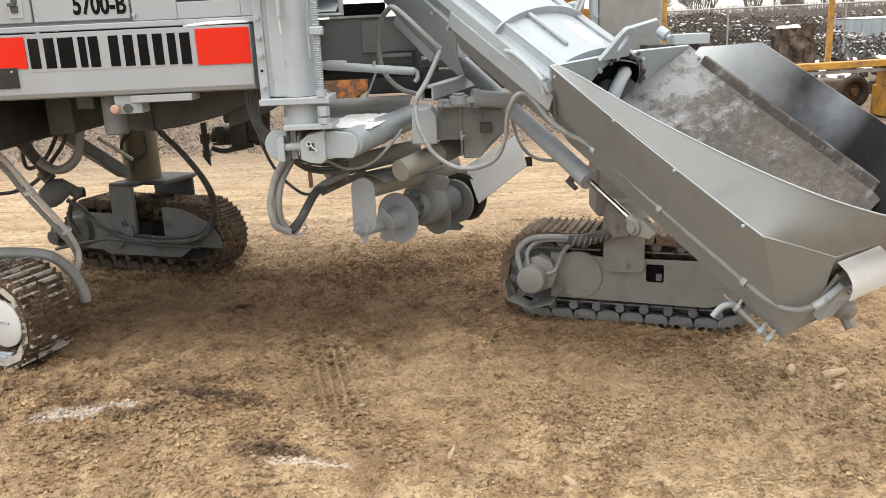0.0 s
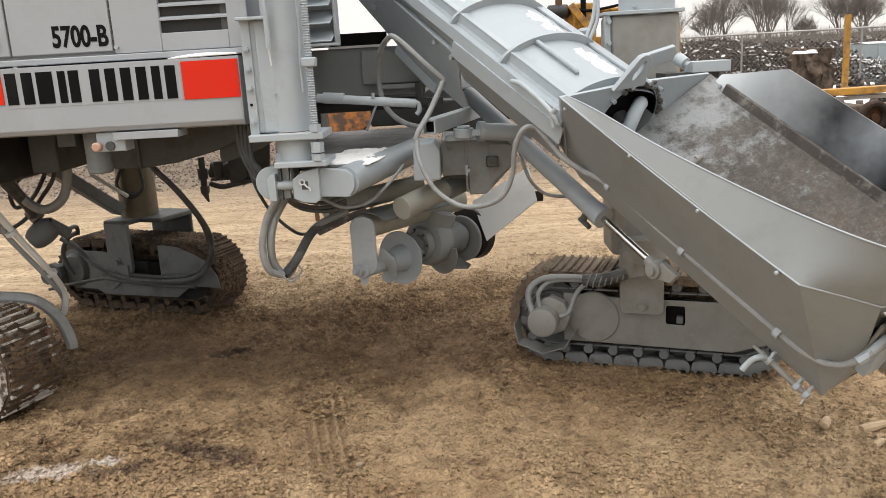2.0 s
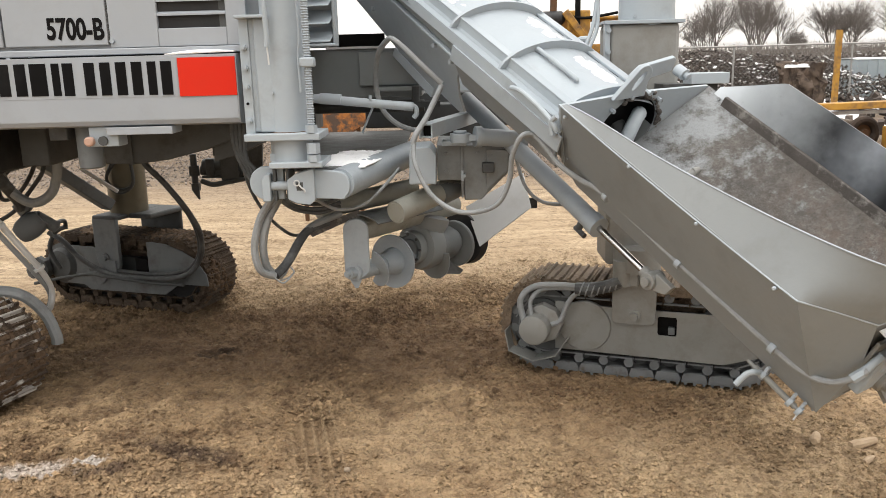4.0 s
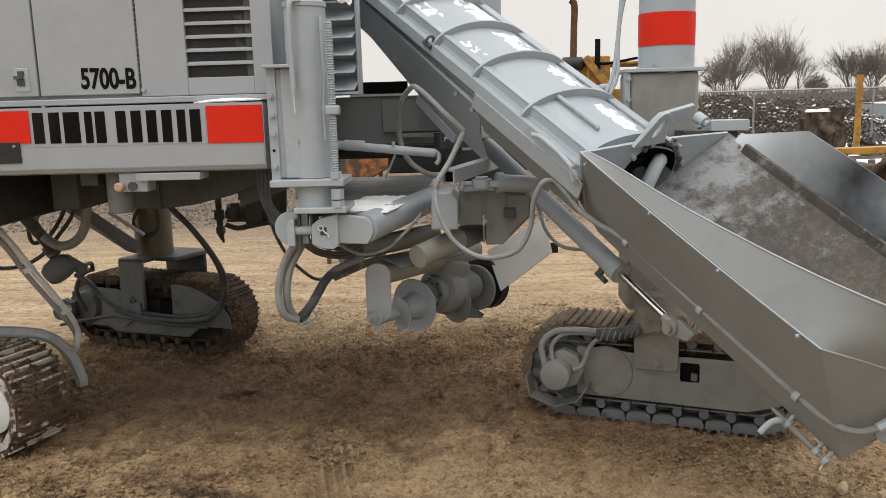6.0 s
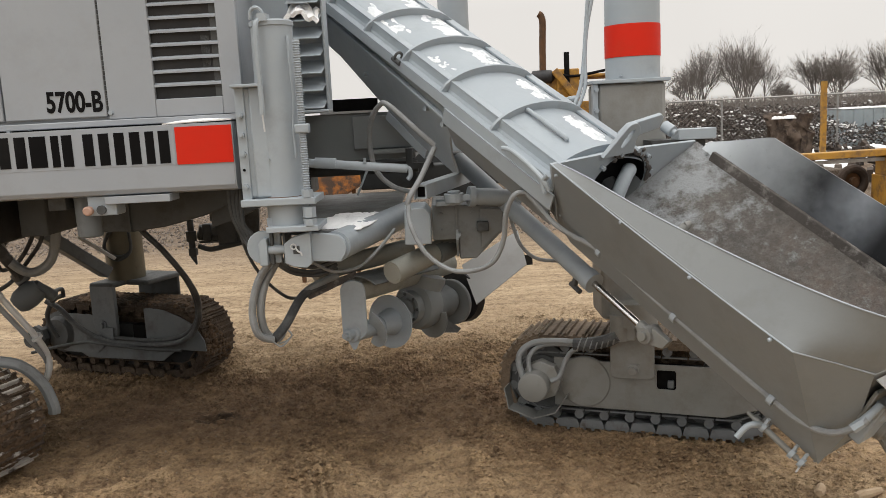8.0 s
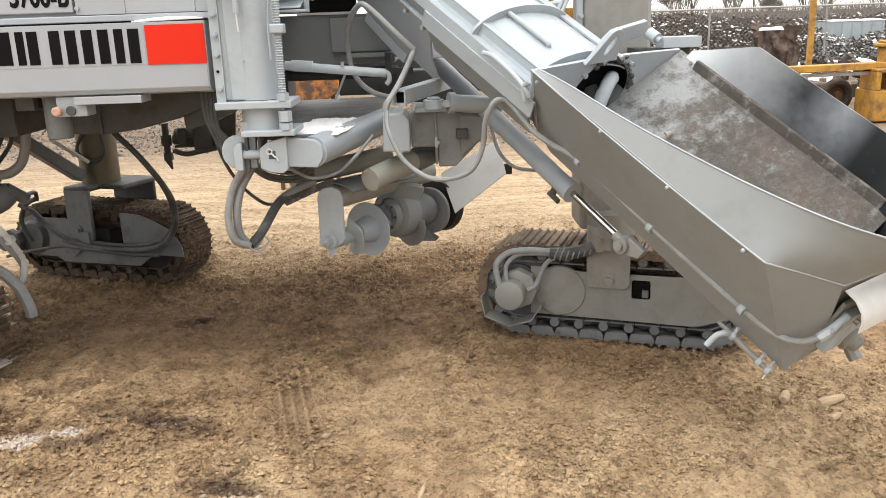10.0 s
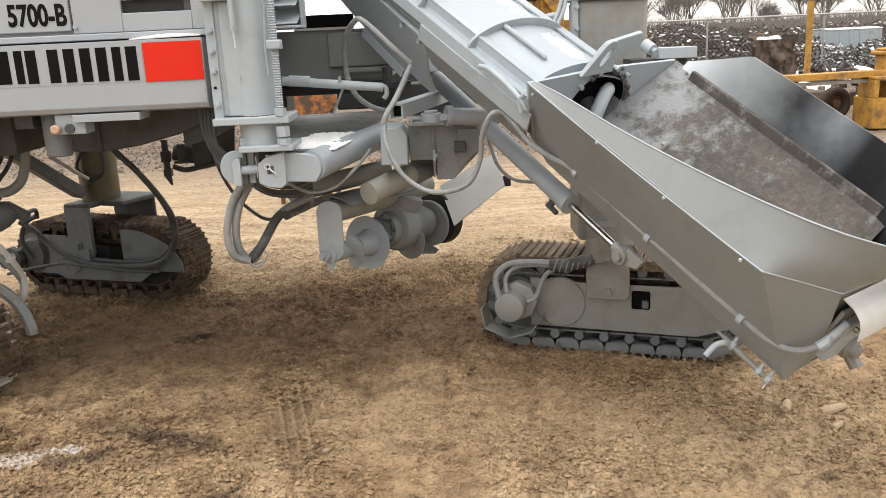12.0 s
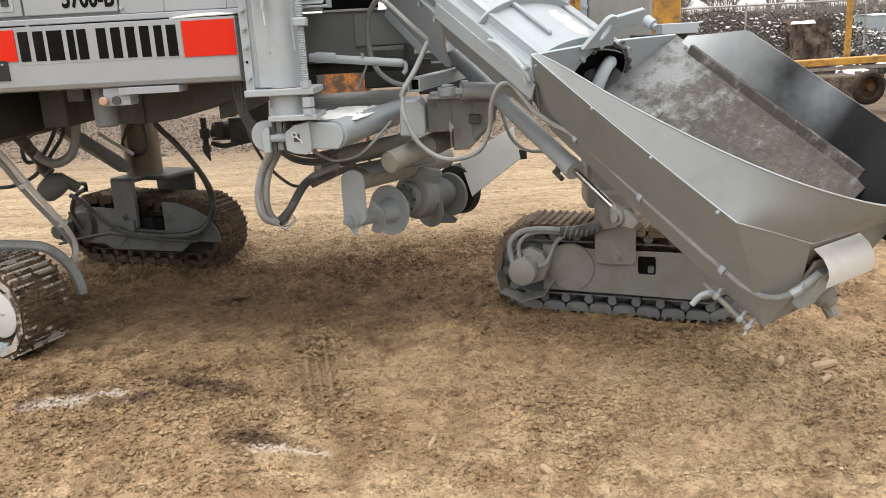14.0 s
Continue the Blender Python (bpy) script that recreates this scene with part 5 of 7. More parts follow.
# the wing goes round the low end as a curved scoop
fr_rim = [lp(1.14, -0.02, 0.03), lp(1.225, 0.082, 0.032), lp(1.31, 0.184, 0.03), lp(1.315, 0.40, 0.022), lp(1.315, 0.65, 0.03), lp(1.30, 0.88, 0.04)]
fr_top = [wing[-1], lp(1.25, 0.085, 0.236), lp(1.345, 0.20, 0.236), lp(1.40, 0.40, 0.20), lp(1.40, 0.66, 0.18), lp(1.38, 0.90, 0.20)]
for line in (fr_rim, fr_top):
    for k in range(5):
        rim_or_wing = rim if line is fr_rim else wing
        for j in range(1, 7):
            rim_or_wing.append(line[k].lerp(line[k + 1], j / 6))
# round off the bend of the upper edge
for _ in range(14):
    wing = [wing[0]] + [(wing[i - 1] + wing[i] * 2 + wing[i + 1]) / 4 for i in range(1, len(wing) - 1)] + [wing[-1]]
mids = []
for f2 in (0.2, 0.4, 0.6, 0.8):
    row = [r.lerp(w, f2) + (LU * 0.3 - LN * 0.2) * 0.05 * math.sin(math.pi * f2) * min(1, max(0, (i - 14) / 20)) for i, (r, w) in enumerate(zip(rim, wing))]
    for _ in range(int(16 * f2)):
        row = [row[0]] + [(row[i - 1] + row[i] * 2 + row[i + 1]) / 4 for i in range(1, len(row) - 1)] + [row[-1]]
    mids.append(row)
part("hopper_wing", Shape().sheet([rim, *mids, wing], 0.006), HOPPER, paver, "folded grey hopper wing and scoop")
s = Shape()
for line in (rim, wing):
    s.hose(line, 0.0033, 6, 1)
# lighter grey puts the light caught by the edges into their colour
part("lit_edge", s, GREY, paver, "bright bare plate edges")
for s2, a2, h2 in ((0.0315, 0.012, -0.03), (0.396, -0.005, -0.003), (0.732, -0.013, 0.004), (1.064, -0.02, 0.014), (-0.02, 0.11, -0.18), (0.02, 0.15, -0.24)):
    p = lp(s2, a2, h2)
    part("bolt", Shape().turned(p, -LV, [(-0.02, 0.007), (0.005, 0.007), (0.009, 0.004)], 10), GREY, side)
# front wall and drive guard
part("front_wall", Shape().plate([lp(1.305, 0.184, 0.02), lp(1.305, 0.88, 0.03), lp(1.305, 0.70, -0.38), lp(1.305, 0.27, -0.41)], 0.008), HOPPER, paver)
prof = [(1.315, 0.0), (1.36, -0.006), (1.395, -0.025), (1.415, -0.05), (1.425, -0.085)]
part("drive_guard", Shape().sheet([[lp(s2, a2, h2) for s2, h2 in prof] for a2 in (0.225, 0.52)], 0.004), PALEPLATE, paver, "curved pale sheet-metal drive guard")
LM = Matrix(((LU.x, LV.x, LN.x, LO.x), (LU.y, LV.y, LN.y, LO.y), (LU.z, LV.z, LN.z, LO.z), (0, 0, 0, 1)))
mot = part("drive_motor", Shape().box((1.325, 0.30, -0.27), (1.37, 0.52, -0.10), LM), GREY, paver, "grey hydraulic drive motor", 0.008)
part("motor_plate", Shape().box((1.32, 0.27, -0.20), (1.335, 0.54, -0.06), LM), TRACKGREY, mot, bevel=0.004)
part("motor_body", Shape().turned(lp(1.30, 0.44, -0.24), LU, [(0, 0.05), (0.03, 0.052), (0.034, 0.06), (0.05, 0.06), (0.054, 0.046), (0.085, 0.044), (0.09, 0.03), (0.11, 0.028), (0.115, 0.018)], 14), TRACKGREY, mot, bevel=0.003)
part("motor_port", Shape().cyl(lp(1.36, 0.35, -0.16), lp(1.32, 0.28, -0.18), 0.022, n=12), GREY, mot)
part("motor_port", Shape().cyl(lp(1.36, 0.52, -0.30), lp(1.42, 0.52, -0.33), 0.025, n=8), TRACKGREY, mot)
for k in range(4):
    part("bolt", Shape().cyl(lp(1.37, 0.34 + 0.05 * k, -0.12), lp(1.385, 0.34 + 0.05 * k, -0.12), 0.010, n=6), STEEL, mot)
# floor and far side of the hopper
part("hopper_floor", Shape().plate([lp(0, 0.22, -0.275), lp(1.30, 0.30, -0.385), lp(1.31, 0.60, -0.39), lp(0, 0.66, -0.30)], 0.008), STAINED, paver, "cement-stained hopper floor")
n1 = 10
rows = [[lp(0.004 + (1.125 + 0.05 * j / 6 - 0.004) * i / n1, 0.895 - 0.43 * j / 6, 0.04 - 0.34 * (j / 6) ** 1.05 - 0.012 * (i / n1)) for j in range(7)] for i in range(n1 + 1)]
part("hopper_far_side", Shape().sheet(rows, -0.008), STAINED, paver, "far hopper plate of stained steel with grey overspray")
fl_rows = []
for i in range(73):
    s2 = 0.05 + 1.45 * i / 72
    top = min(0.235, 0.06 + 0.68 * (s2 - 0.05)) if s2 < 0.42 else 0.235 - 0.02 * max(0, s2 - 0.9)
    low = 0.03 - 0.14 * min(1.0, max(0.0, (s2 - 1.02) / 0.12))
    fl_rows.append([lp(s2, 0.885 + 0.03 * (j / 4) - 0.42 * max(0.0, 0.03 - low) * (1 - j / 4), low + (top - low) * j / 4) for j in range(5)])
part("rubber_flap", Shape().sheet(fl_rows, 0.010), FLAP, paver, "black rubber flap dusted with grey paint")
strip = part("clamp_strip", Shape().beam(lp(0.115, 0.866, 0.031), lp(1.085, 0.866, 0.022), 0.022, 0.062, LN), STRIP, paver, "stained clamping strip", 0.003)
# black bar drawn in as the shadow line under the strip
part("strip_shadow", Shape().beam(lp(0.05, 0.874, 0.004), lp(1.10, 0.874, -0.006), 0.012, 0.014, LN), BLACK, strip)
for k in range(6):
    p = lp(0.09 + 0.17 * k, 0.867, 0.034)
    part("bolt", Shape().cyl(p, p - LV * 0.008 + LN * 0.003, 0.008, n=6), STAINED, strip)
part("knob", Shape().cyl(lp(0.40, 0.375, -0.125), lp(0.405, 0.41, -0.07), 0.018, n=16).cyl(lp(0.405, 0.41, -0.07), lp(0.41, 0.425, -0.055), 0.017, 0.010, n=16), TRACKGREY, paver, "grey stub inside the hopper")
# hose pipe clamped to the hopper side
pipe = part("hopper_pipe", Shape().hose([(0.36, 3.78, 1.352), (0.412, 3.72, 1.344), (0.483, 3.64, 1.25), (0.56, 3.60, 1.19), (0.659, 3.53, 1.13), (0.876, 3.26, 0.922), (1.116, 2.96, 0.7), (1.187, 2.88, 0.646), (1.245, 2.82, 0.632), (1.303, 2.79, 0.655), (1.345, 2.78, 0.685)], 0.0115), HOSE, paver, "grey hose along the hopper side")
part("hose_fitting", Shape().cyl((1.325, 2.785, 0.672), (1.395, 2.80, 0.722), 0.014, n=12).cyl((1.30, 2.788, 0.654), (1.33, 2.785, 0.675), 0.016, n=6), GREY, pipe)
for p in ((0.659, 3.53, 1.13), (0.876, 3.26, 0.922), (1.116, 2.96, 0.7)):
    p = Vector(p)
    part("pipe_clamp", Shape().cyl(p - LU * 0.011, p + LU * 0.011, 0.021, n=16).beam(p + LN * 0.0, p + LN * 0.03 + LV * 0.02, 0.02, 0.006), GREY, pipe)
# drain valve at the low corner
v0, v1 = Vector((1.082, 3.065, 0.61)), Vector((1.212, 2.94, 0.478))
vd = (v1 - v0).normalized()
valve = part("latch_rod", Shape().cyl(v0 - vd * 0.01, v1 + vd * 0.01, 0.007, n=12).cyl(v0 + vd * 0.02, v1 - vd * 0.02, 0.011, n=12), TRACKGREY, paver, "grey latch rod with handle")
for k in (0.06, 0.18, 0.22):
    part("latch_clip", Shape().cyl(v0 + vd * (k - 0.008), v0 + vd * (k + 0.008), 0.018, n=12).beam(v0 + vd * k, v0 + vd * k + LN * 0.04, 0.014, 0.010), GREY, valve)
part("latch_handle", Shape().hose([v0 + vd * 0.05, v0 + vd * 0.05 + Vector((-0.03, -0.02, 0.012)), v0 + vd * 0.045 + Vector((-0.055, -0.02, 0.0)), v0 + vd * 0.04 + Vector((-0.085, -0.02, -0.04))], 0.011), GREY, valve)
part("split_pin", Shape().cyl(v1 + Vector((-0.02, 0, -0.03)), v1 + Vector((0.02, 0, 0.035)), 0.003, n=6), PALEPLATE, valve)

# -- right-hand lifting column --
COLX, COLY = 1.034, 4.578
col = part("leg_column", Shape().cyl((COLX, COLY, 1.78), (COLX, COLY, 2.75), 0.136, n=48), GREY, paver, "round grey leg column with a red band")
part("red_band", Shape().sheet([[(COLX + 0.1385 * math.cos(a), COLY + 0.1385 * math.sin(a), z) for a in [k * math.pi / 32 for k in range(65)]] for z in (1.935, 2.092)], 0.001), RED, col, "red-orange painted band")
part("collar", Shape().box((COLX - 0.235, COLY - 0.16, 1.808), (COLX + 0.15, COLY + 0.16, 1.826)), GREY, col, bevel=0.003)
part("leg_sleeve", Shape().box((COLX - 0.205, COLY - 0.14, 0.62), (COLX + 0.132, COLY + 0.14, 1.81)), TRACKGREY, paver, "square grey leg sleeve", 0.02)
part("sleeve_flange", Shape().box((COLX - 0.23, COLY - 0.15, 1.40), (COLX - 0.205, COLY - 0.10, 1.81)), GREY, paver)
for z in (1.78, 1.68, 1.58):
    part("bolt", Shape().cyl((COLX - 0.213, COLY - 0.165, z), (COLX - 0.213, COLY - 0.15, z), 0.012, n=6), GREY, col)
part("bolt", Shape().cyl((COLX - 0.085, COLY - 0.125, 1.845), (COLX - 0.085, COLY - 0.106, 1.845), 0.006, n=8), GREY, col)
for dx in (0.0, 0.022):
    part("cable", Shape().hose([(0.81 + dx * 1.6, 4.50, 2.32), (0.79 + dx * 0.3, 4.50, 2.10), (0.775 + dx * 0.2, 4.49, 1.95), (0.75 + dx, 4.46, 1.80), (0.70 + dx, 4.42, 1.69)], 0.010), GREY, paver, "grey conduit")
part("cable_elbow", Shape().hose([(0.66, 4.5, 1.70), (0.69, 4.48, 1.735), (0.73, 4.46, 1.74)], 0.02), GREY, paver)


# -- crawler tracks --
PADS, TRACK_H, TRACK_W, HALF_L = 26, 0.53, 0.32, 0.73


def stadium(dist, rad):
    """A point on the belt's middle line and the direction outward, dist going round from the top left."""
    flat = 2 * (HALF_L - TRACK_H / 2)
    total = 2 * flat + 2 * math.pi * rad
    d = dist % total
    cx = flat / 2
    if d < flat:
        return -cx + d, rad, 0.0
    d -= flat
    if d < math.pi * rad:
        a = d / rad
        return cx + rad * math.sin(a), rad * math.cos(a), a
    d -= math.pi * rad
    if d < flat:
        return cx - d, -rad, math.pi
    d -= flat
    a = d / rad
    return -cx - rad * math.sin(a), -rad * math.cos(a), math.pi + a


def pad_mesh(rib_h):
    """A shoe: plate, three ribs and turned-in ends."""
    s2 = Shape()
    s2.box((-0.064, 0, -0.012), (0.064, TRACK_W, 0.0))
    for x in (-0.05, -0.004, 0.042):
        s2.plate([(x - 0.009, 0, 0.0), (x + 0.009, 0, 0.0), (x + 0.005, 0, rib_h), (x - 0.005, 0, rib_h)], TRACK_W)
    for y in (0.0, TRACK_W - 0.008):
        s2.plate([(-0.065, y, -0.012), (-0.061, y, -0.030), (-0.052, y, -0.050), (0.050, y, -0.050), (0.058, y, -0.034), (0.062, y, -0.012)], 0.008)
    return s2


def link_mesh():
    """Two chain plates with their round bosses and the pin between them."""
    s2 = Shape()
    for y in (0.03, 0.235):
        s2.plate([(-0.034, y, -0.012), (-0.034, y, -0.050), (0.034, y, -0.050), (0.034, y, -0.012)], 0.022)
        s2.cyl((-0.062, y - 0.012, -0.068), (-0.062, y + 0.026, -0.068), 0.025, n=12)
        s2.plate([(-0.088, y, -0.092), (-0.088, y, -0.100), (0.036, y, -0.100), (0.036, y, -0.092)], 0.02)
    s2.cyl((-0.062, 0.05, -0.068), (-0.062, 0.235, -0.068), 0.014, n=8)
    return s2


pad_data = {}


def crawler(name, at, yaw, mats, lab, top_mat=None):
    """A track whose near lower edge stands at the point at."""
    base = pose(at[0], at[1], at[2], 0, 0, yaw)
    pad_mat, rib_mat, link_mat = mats
    root = new(name)
    root.parent = paver
    root.matrix_world = base
    tagged(root, lab)
    key = pad_mat.name + rib_mat.name
    if key not in pad_data:
        s2 = pad_mesh(0.020 if rib_mat is CHIPPED else 0.014)
        me = s2.mesh("track_pad", 30)
        ys = [v.co.y for v in me.vertices]
        if min(ys) < -0.01:
            for v in me.vertices:
                v.co.y = v.co.y if v.co.y > -0.01 else -v.co.y
        me.materials.append(pad_mat)
        me.materials.append(rib_mat)
        for poly in me.polygons:
            poly.material_index = 1 if poly.center.z > 0.002 or poly.center.z < -0.013 else 0
        lk = link_mesh().mesh("track_link", 30)
        lk.materials.append(link_mat)
        pad_data[key] = (me, lk)
    me, lk = pad_data[key]
    if top_mat is not None:
        dusty = me.copy()
        dusty.materials.clear()
        dusty.materials.append(top_mat)
        dusty.materials.append(RIBTAN)
        pad_data[top_mat] = dusty
    rad = TRACK_H / 2 - 0.014
    total = 2 * 2 * (HALF_L - TRACK_H / 2) + 2 * math.pi * rad
    for k in range(PADS):
        x, z, a = stadium(total * k / PADS + 0.03, rad)
        m = pose(x, 0, z + TRACK_H / 2, 0, math.degrees(a), 0)
        for nm, data in (("track_pad", me), ("track_link", lk)):
            if top_mat is not None and nm == "track_pad" and (z > 0.1 and abs(a) < 0.9 or a > 3.9):
                data = pad_data[top_mat]
            ob = new(nm, data)
            ob.parent = root
            ob.matrix_local = m
    return root


def caked_mud(root, count, seed, lo, hi, patch):
    """Clods of dried mud caught between the ribs, over a stretch of the belt."""
    r = random.Random(seed)
    fn = lattice(seed)
    rad = TRACK_H / 2 - 0.014
    total = 4 * (HALF_L - TRACK_H / 2) + 2 * math.pi * rad
    s2 = Shape()
    made2 = 0
    while made2 < count:
        d, y = total * r.uniform(lo, hi), r.uniform(0.012, TRACK_W - 0.012)
        if float(fn(np.array(d * 9), np.array(y * 9))) < patch:
            continue
        x, z, a = stadium(d, rad)
        out = Vector((math.sin(a), 0, math.cos(a)))
        size = r.uniform(0.007, 0.02)
        q = [(-0.4 * size, size * r.uniform(0.7, 1.1)), (0.1 * size, size * r.uniform(0.9, 1.3)), (0.6 * size, size * r.uniform(0.5, 0.9)), (0.8 * size, size * 0.2)]
        s2.turned(Vector((x, y, z + TRACK_H / 2)) + out * 0.006, out + Vector((r.uniform(-0.4, 0.4), r.uniform(-0.4, 0.4), 0)), q, 6)
        made2 += 1
    ob = part("caked_mud", s2, CLOD, root, "brown mud caked between the ribs")
    return tagged(ob, "brown mud caked between the ribs", kind="stuff")


def oval(x0, x1, z0, z1, y, n=10):
    """A long outline with round ends, in the plane y."""
    r = (z1 - z0) / 2
    c = (z0 + z1) / 2
    pts = [(x1 - r + r * math.sin(math.pi * i / n), y, c + r * math.cos(math.pi * i / n)) for i in range(n + 1)]
    pts += [(x0 + r - r * math.sin(math.pi * i / n), y, c - r * math.cos(math.pi * i / n)) for i in range(n + 1)]
    return pts


def track_common(root, fm, inner):
    """The frame, rollers and wheels inside a belt. x along the track, y across, z up."""
    part("sprocket", Shape().cyl((-0.48, 0.06, 0.265), (-0.48, 0.26, 0.265), 0.165, n=20).cyl((-0.48, 0.12, 0.265), (-0.48, 0.20, 0.265), 0.195, n=14), inner, root, "toothed drive sprocket")
    part("idler_wheel", Shape().cyl((0.49, 0.06, 0.265), (0.49, 0.26, 0.265), 0.185, n=28), inner, root, "dull idler wheel")
    for k in range(5):
        x = -0.28 + 0.15 * k
        part("roller", Shape().cyl((x, 0.07, 0.11), (x, 0.25, 0.11), 0.045, n=16), inner, root)
    part("track_beam", Shape().box((-0.45, 0.08, 0.15), (0.45, 0.24, 0.36)), UNDER, root, bevel=0.01)
    # boxes added to close the belt's gaps and give the dark inside
    part("dark_skirt", Shape().box((-0.44, 0.10, 0.055), (0.46, 0.22, 0.15)), DARKGREY, root)
    part("carrier_beam", Shape().box((-0.42, 0.11, 0.36), (0.44, 0.21, 0.455)), PADMUD, root)


# track by the hopper
RTY = -20.0
rt = crawler("crawler_track", (0.985, 4.425, 0.0), RTY, (PADGREY, PADGREY, PADGREY), "short crawler track with grey painted steel pads", PADDUST)
track_common(rt, GREY, UNDER)
plate_r = [(-0.42, 0.136), (0.44, 0.128), (0.60, 0.18), (0.60, 0.30), (0.45, 0.385), (-0.10, 0.385), (-0.42, 0.40)]
part("side_plate", Shape().holed([(x, -0.005, z) for x, z in plate_r], (0.16, -0.005, 0.305), [(x, -0.005, z) for x, z in ((0.112, 0.255), (0.208, 0.255), (0.208, 0.357), (0.112, 0.357))], -0.015), TRACKGREY, rt, "grey track side plate", 0.002)
part("wheel_cover", Shape().turned((-0.26, 0.01, 0.275), (0, -1, 0), [(0, 0.137), (0.02, 0.137), (0.025, 0.132)], 48), TRACKGREY, rt, "round grey cover plate")
# black box put in for the dark inside the square opening
part("opening_dark", Shape().box((0.09, 0.03, 0.235), (0.23, 0.06, 0.375)), BLACK, rt)
# small grey block put in for a glint within that dark
part("opening_glint", Shape().box((0.165, 0.0, 0.262), (0.198, 0.03, 0.30)), MIDGREY, rt, bevel=0.004)
part("motor_recess", Shape().cyl((-0.49, 0.02, 0.28), (-0.49, 0.05, 0.28), 0.18, n=32), UNDER, rt)
part("motor_ring", Shape().turned((-0.49, 0.03, 0.29), (0, -1, 0), [(0, 0.115), (0.03, 0.115), (0.04, 0.10), (0.05, 0.06)], 32), UNDER, rt)
for k in range(12):
    a = k * math.pi / 6
    part("bolt", Shape().cyl((-0.49 + 0.09 * math.cos(a), -0.005, 0.29 + 0.09 * math.sin(a)), (-0.49 + 0.09 * math.cos(a), -0.02, 0.29 + 0.09 * math.sin(a)), 0.011, n=6), UNDER, rt)
part("drive_motor", Shape().turned((-0.50, 0.0, 0.275), (0, -1, 0), [(0.06, 0.078), (0.165, 0.078), (0.17, 0.070)], 28), TRACKGREY, rt, "grey hydraulic wheel motor", 0.003)
part("motor_flange", Shape().turned((-0.475, 0.0, 0.29), (0, -1, 0), [(0, 0.085), (0.03, 0.108), (0.085, 0.108), (0.09, 0.10)], 8), TRACKGREY, rt, "eight-sided motor flange", 0.003)
part("motor_guard", Shape().sheet([[(-0.67 + 0.0 * y, y, 0.24), (-0.65, y, 0.13), (-0.52, y, 0.085), (-0.40, y, 0.125), (-0.345, y, 0.21)] for y in (-0.10, 0.02)], 0.006), TRACKGREY, rt, "bent motor guard")
yoke = [(-0.115, 0.33), (-0.095, 0.315), (0.085, 0.315), (0.105, 0.335), (0.105, 0.60), (-0.115, 0.58)]
part("yoke_plate", Shape().plate([(x, -0.045, z) for x, z in yoke], -0.03), TRACKGREY, rt, "rounded yoke plate", 0.004)
part("yoke_pin", Shape().turned((0.0, -0.045, 0.365), (0, -1, 0), [(0, 0.03), (0.01, 0.03), (0.012, 0.02), (0.03, 0.02)], 12), TRACKGREY, rt)
part("yoke_lug", Shape().box((-0.035, -0.052, 0.345), (0.03, -0.04, 0.395)), TRACKGREY, rt)
part("yoke_bridge", Shape().box((-0.10, -0.045, 0.575), (0.10, 0.33, 0.625)), TRACKGREY, rt, bevel=0.006)
part("yoke_hub", Shape().cyl((0.0, 0.0, 0.60), (0.0, 0.0, 0.72), 0.12, n=32).cyl((-0.06, -0.07, 0.53), (-0.06, -0.07, 0.66), 0.05, n=20), TRACKGREY, rt)
part("steer_block", Shape().box((-0.09, -0.10, 0.53), (0.02, -0.03, 0.62)), TRACKGREY, rt, bevel=0.008)
part("hose", Shape().hose([(-0.56, -0.12, 0.31), (-0.585, -0.10, 0.42), (-0.52, -0.06, 0.485), (-0.38, -0.05, 0.50), (-0.22, -0.06, 0.50), (-0.10, -0.08, 0.545)], 0.017), HOSE, rt, "bent grey hydraulic hose")
part("hose", Shape().hose([(-0.52, -0.12, 0.34), (-0.53, -0.10, 0.42), (-0.48, -0.05, 0.47), (-0.36, -0.05, 0.485), (-0.22, -0.05, 0.485), (-0.08, -0.09, 0.56)], 0.012), HOSE, rt, "bent grey hydraulic hose")
part("hose", Shape().hose([(-0.42, -0.10, 0.295), (-0.375, -0.08, 0.32), (-0.345, -0.06, 0.40), (-0.30, -0.06, 0.46), (-0.22, -0.05, 0.49)], 0.013), HOSE, rt, "bent grey hydraulic hose")
part("hose_wrap", Shape().hose([(-0.30, -0.05, 0.487), (-0.22, -0.055, 0.495), (-0.13, -0.075, 0.52), (-0.06, -0.10, 0.56)], 0.033, 10), DHOSE, rt, "taped hose bundle")
for k in range(7):
    t = k / 6
    part("tape_turn", Shape().hose([(-0.27 + 0.19 * t + 0.034 * math.cos(a) * 0.35, -0.053 - 0.035 * t * t + 0.035 * math.sin(a), 0.488 + 0.055 * t * t + 0.035 * math.cos(a)) for a in [j * math.pi / 5 for j in range(11)]], 0.004, 6, 2), HOSE, rt)

# far track under the chassis
rl = crawler("crawler_track", (-2.28, 5.95, 0.0), -21, (PADMUD, PADMUD, PADMUD), "muddy rust-brown crawler track with dark grey frame")
track_common(rl, UNDER, DARKGREY)
caked_mud(rl, 650, 62, 0.0, 0.62, 0.0)
part("side_plate", Shape().plate([(x, -0.01, z) for x, z in ((-0.45, 0.20), (-0.30, 0.12), (0.36, 0.13), (0.46, 0.20), (0.30, 0.27), (-0.42, 0.30))], -0.015), MIDGREY, rl, "dark grey track side plate", 0.002)
guard = [(0.255, 0.22), (0.255, 0.50), (0.30, 0.505), (0.42, 0.495), (0.55, 0.455), (0.66, 0.40), (0.735, 0.30), (0.745, 0.225)]
part("track_guard", Shape().plate([(x, -0.02, z) for x, z in guard], -0.008), MIDGREY, rl, "curved dark grey track guard", 0.002)
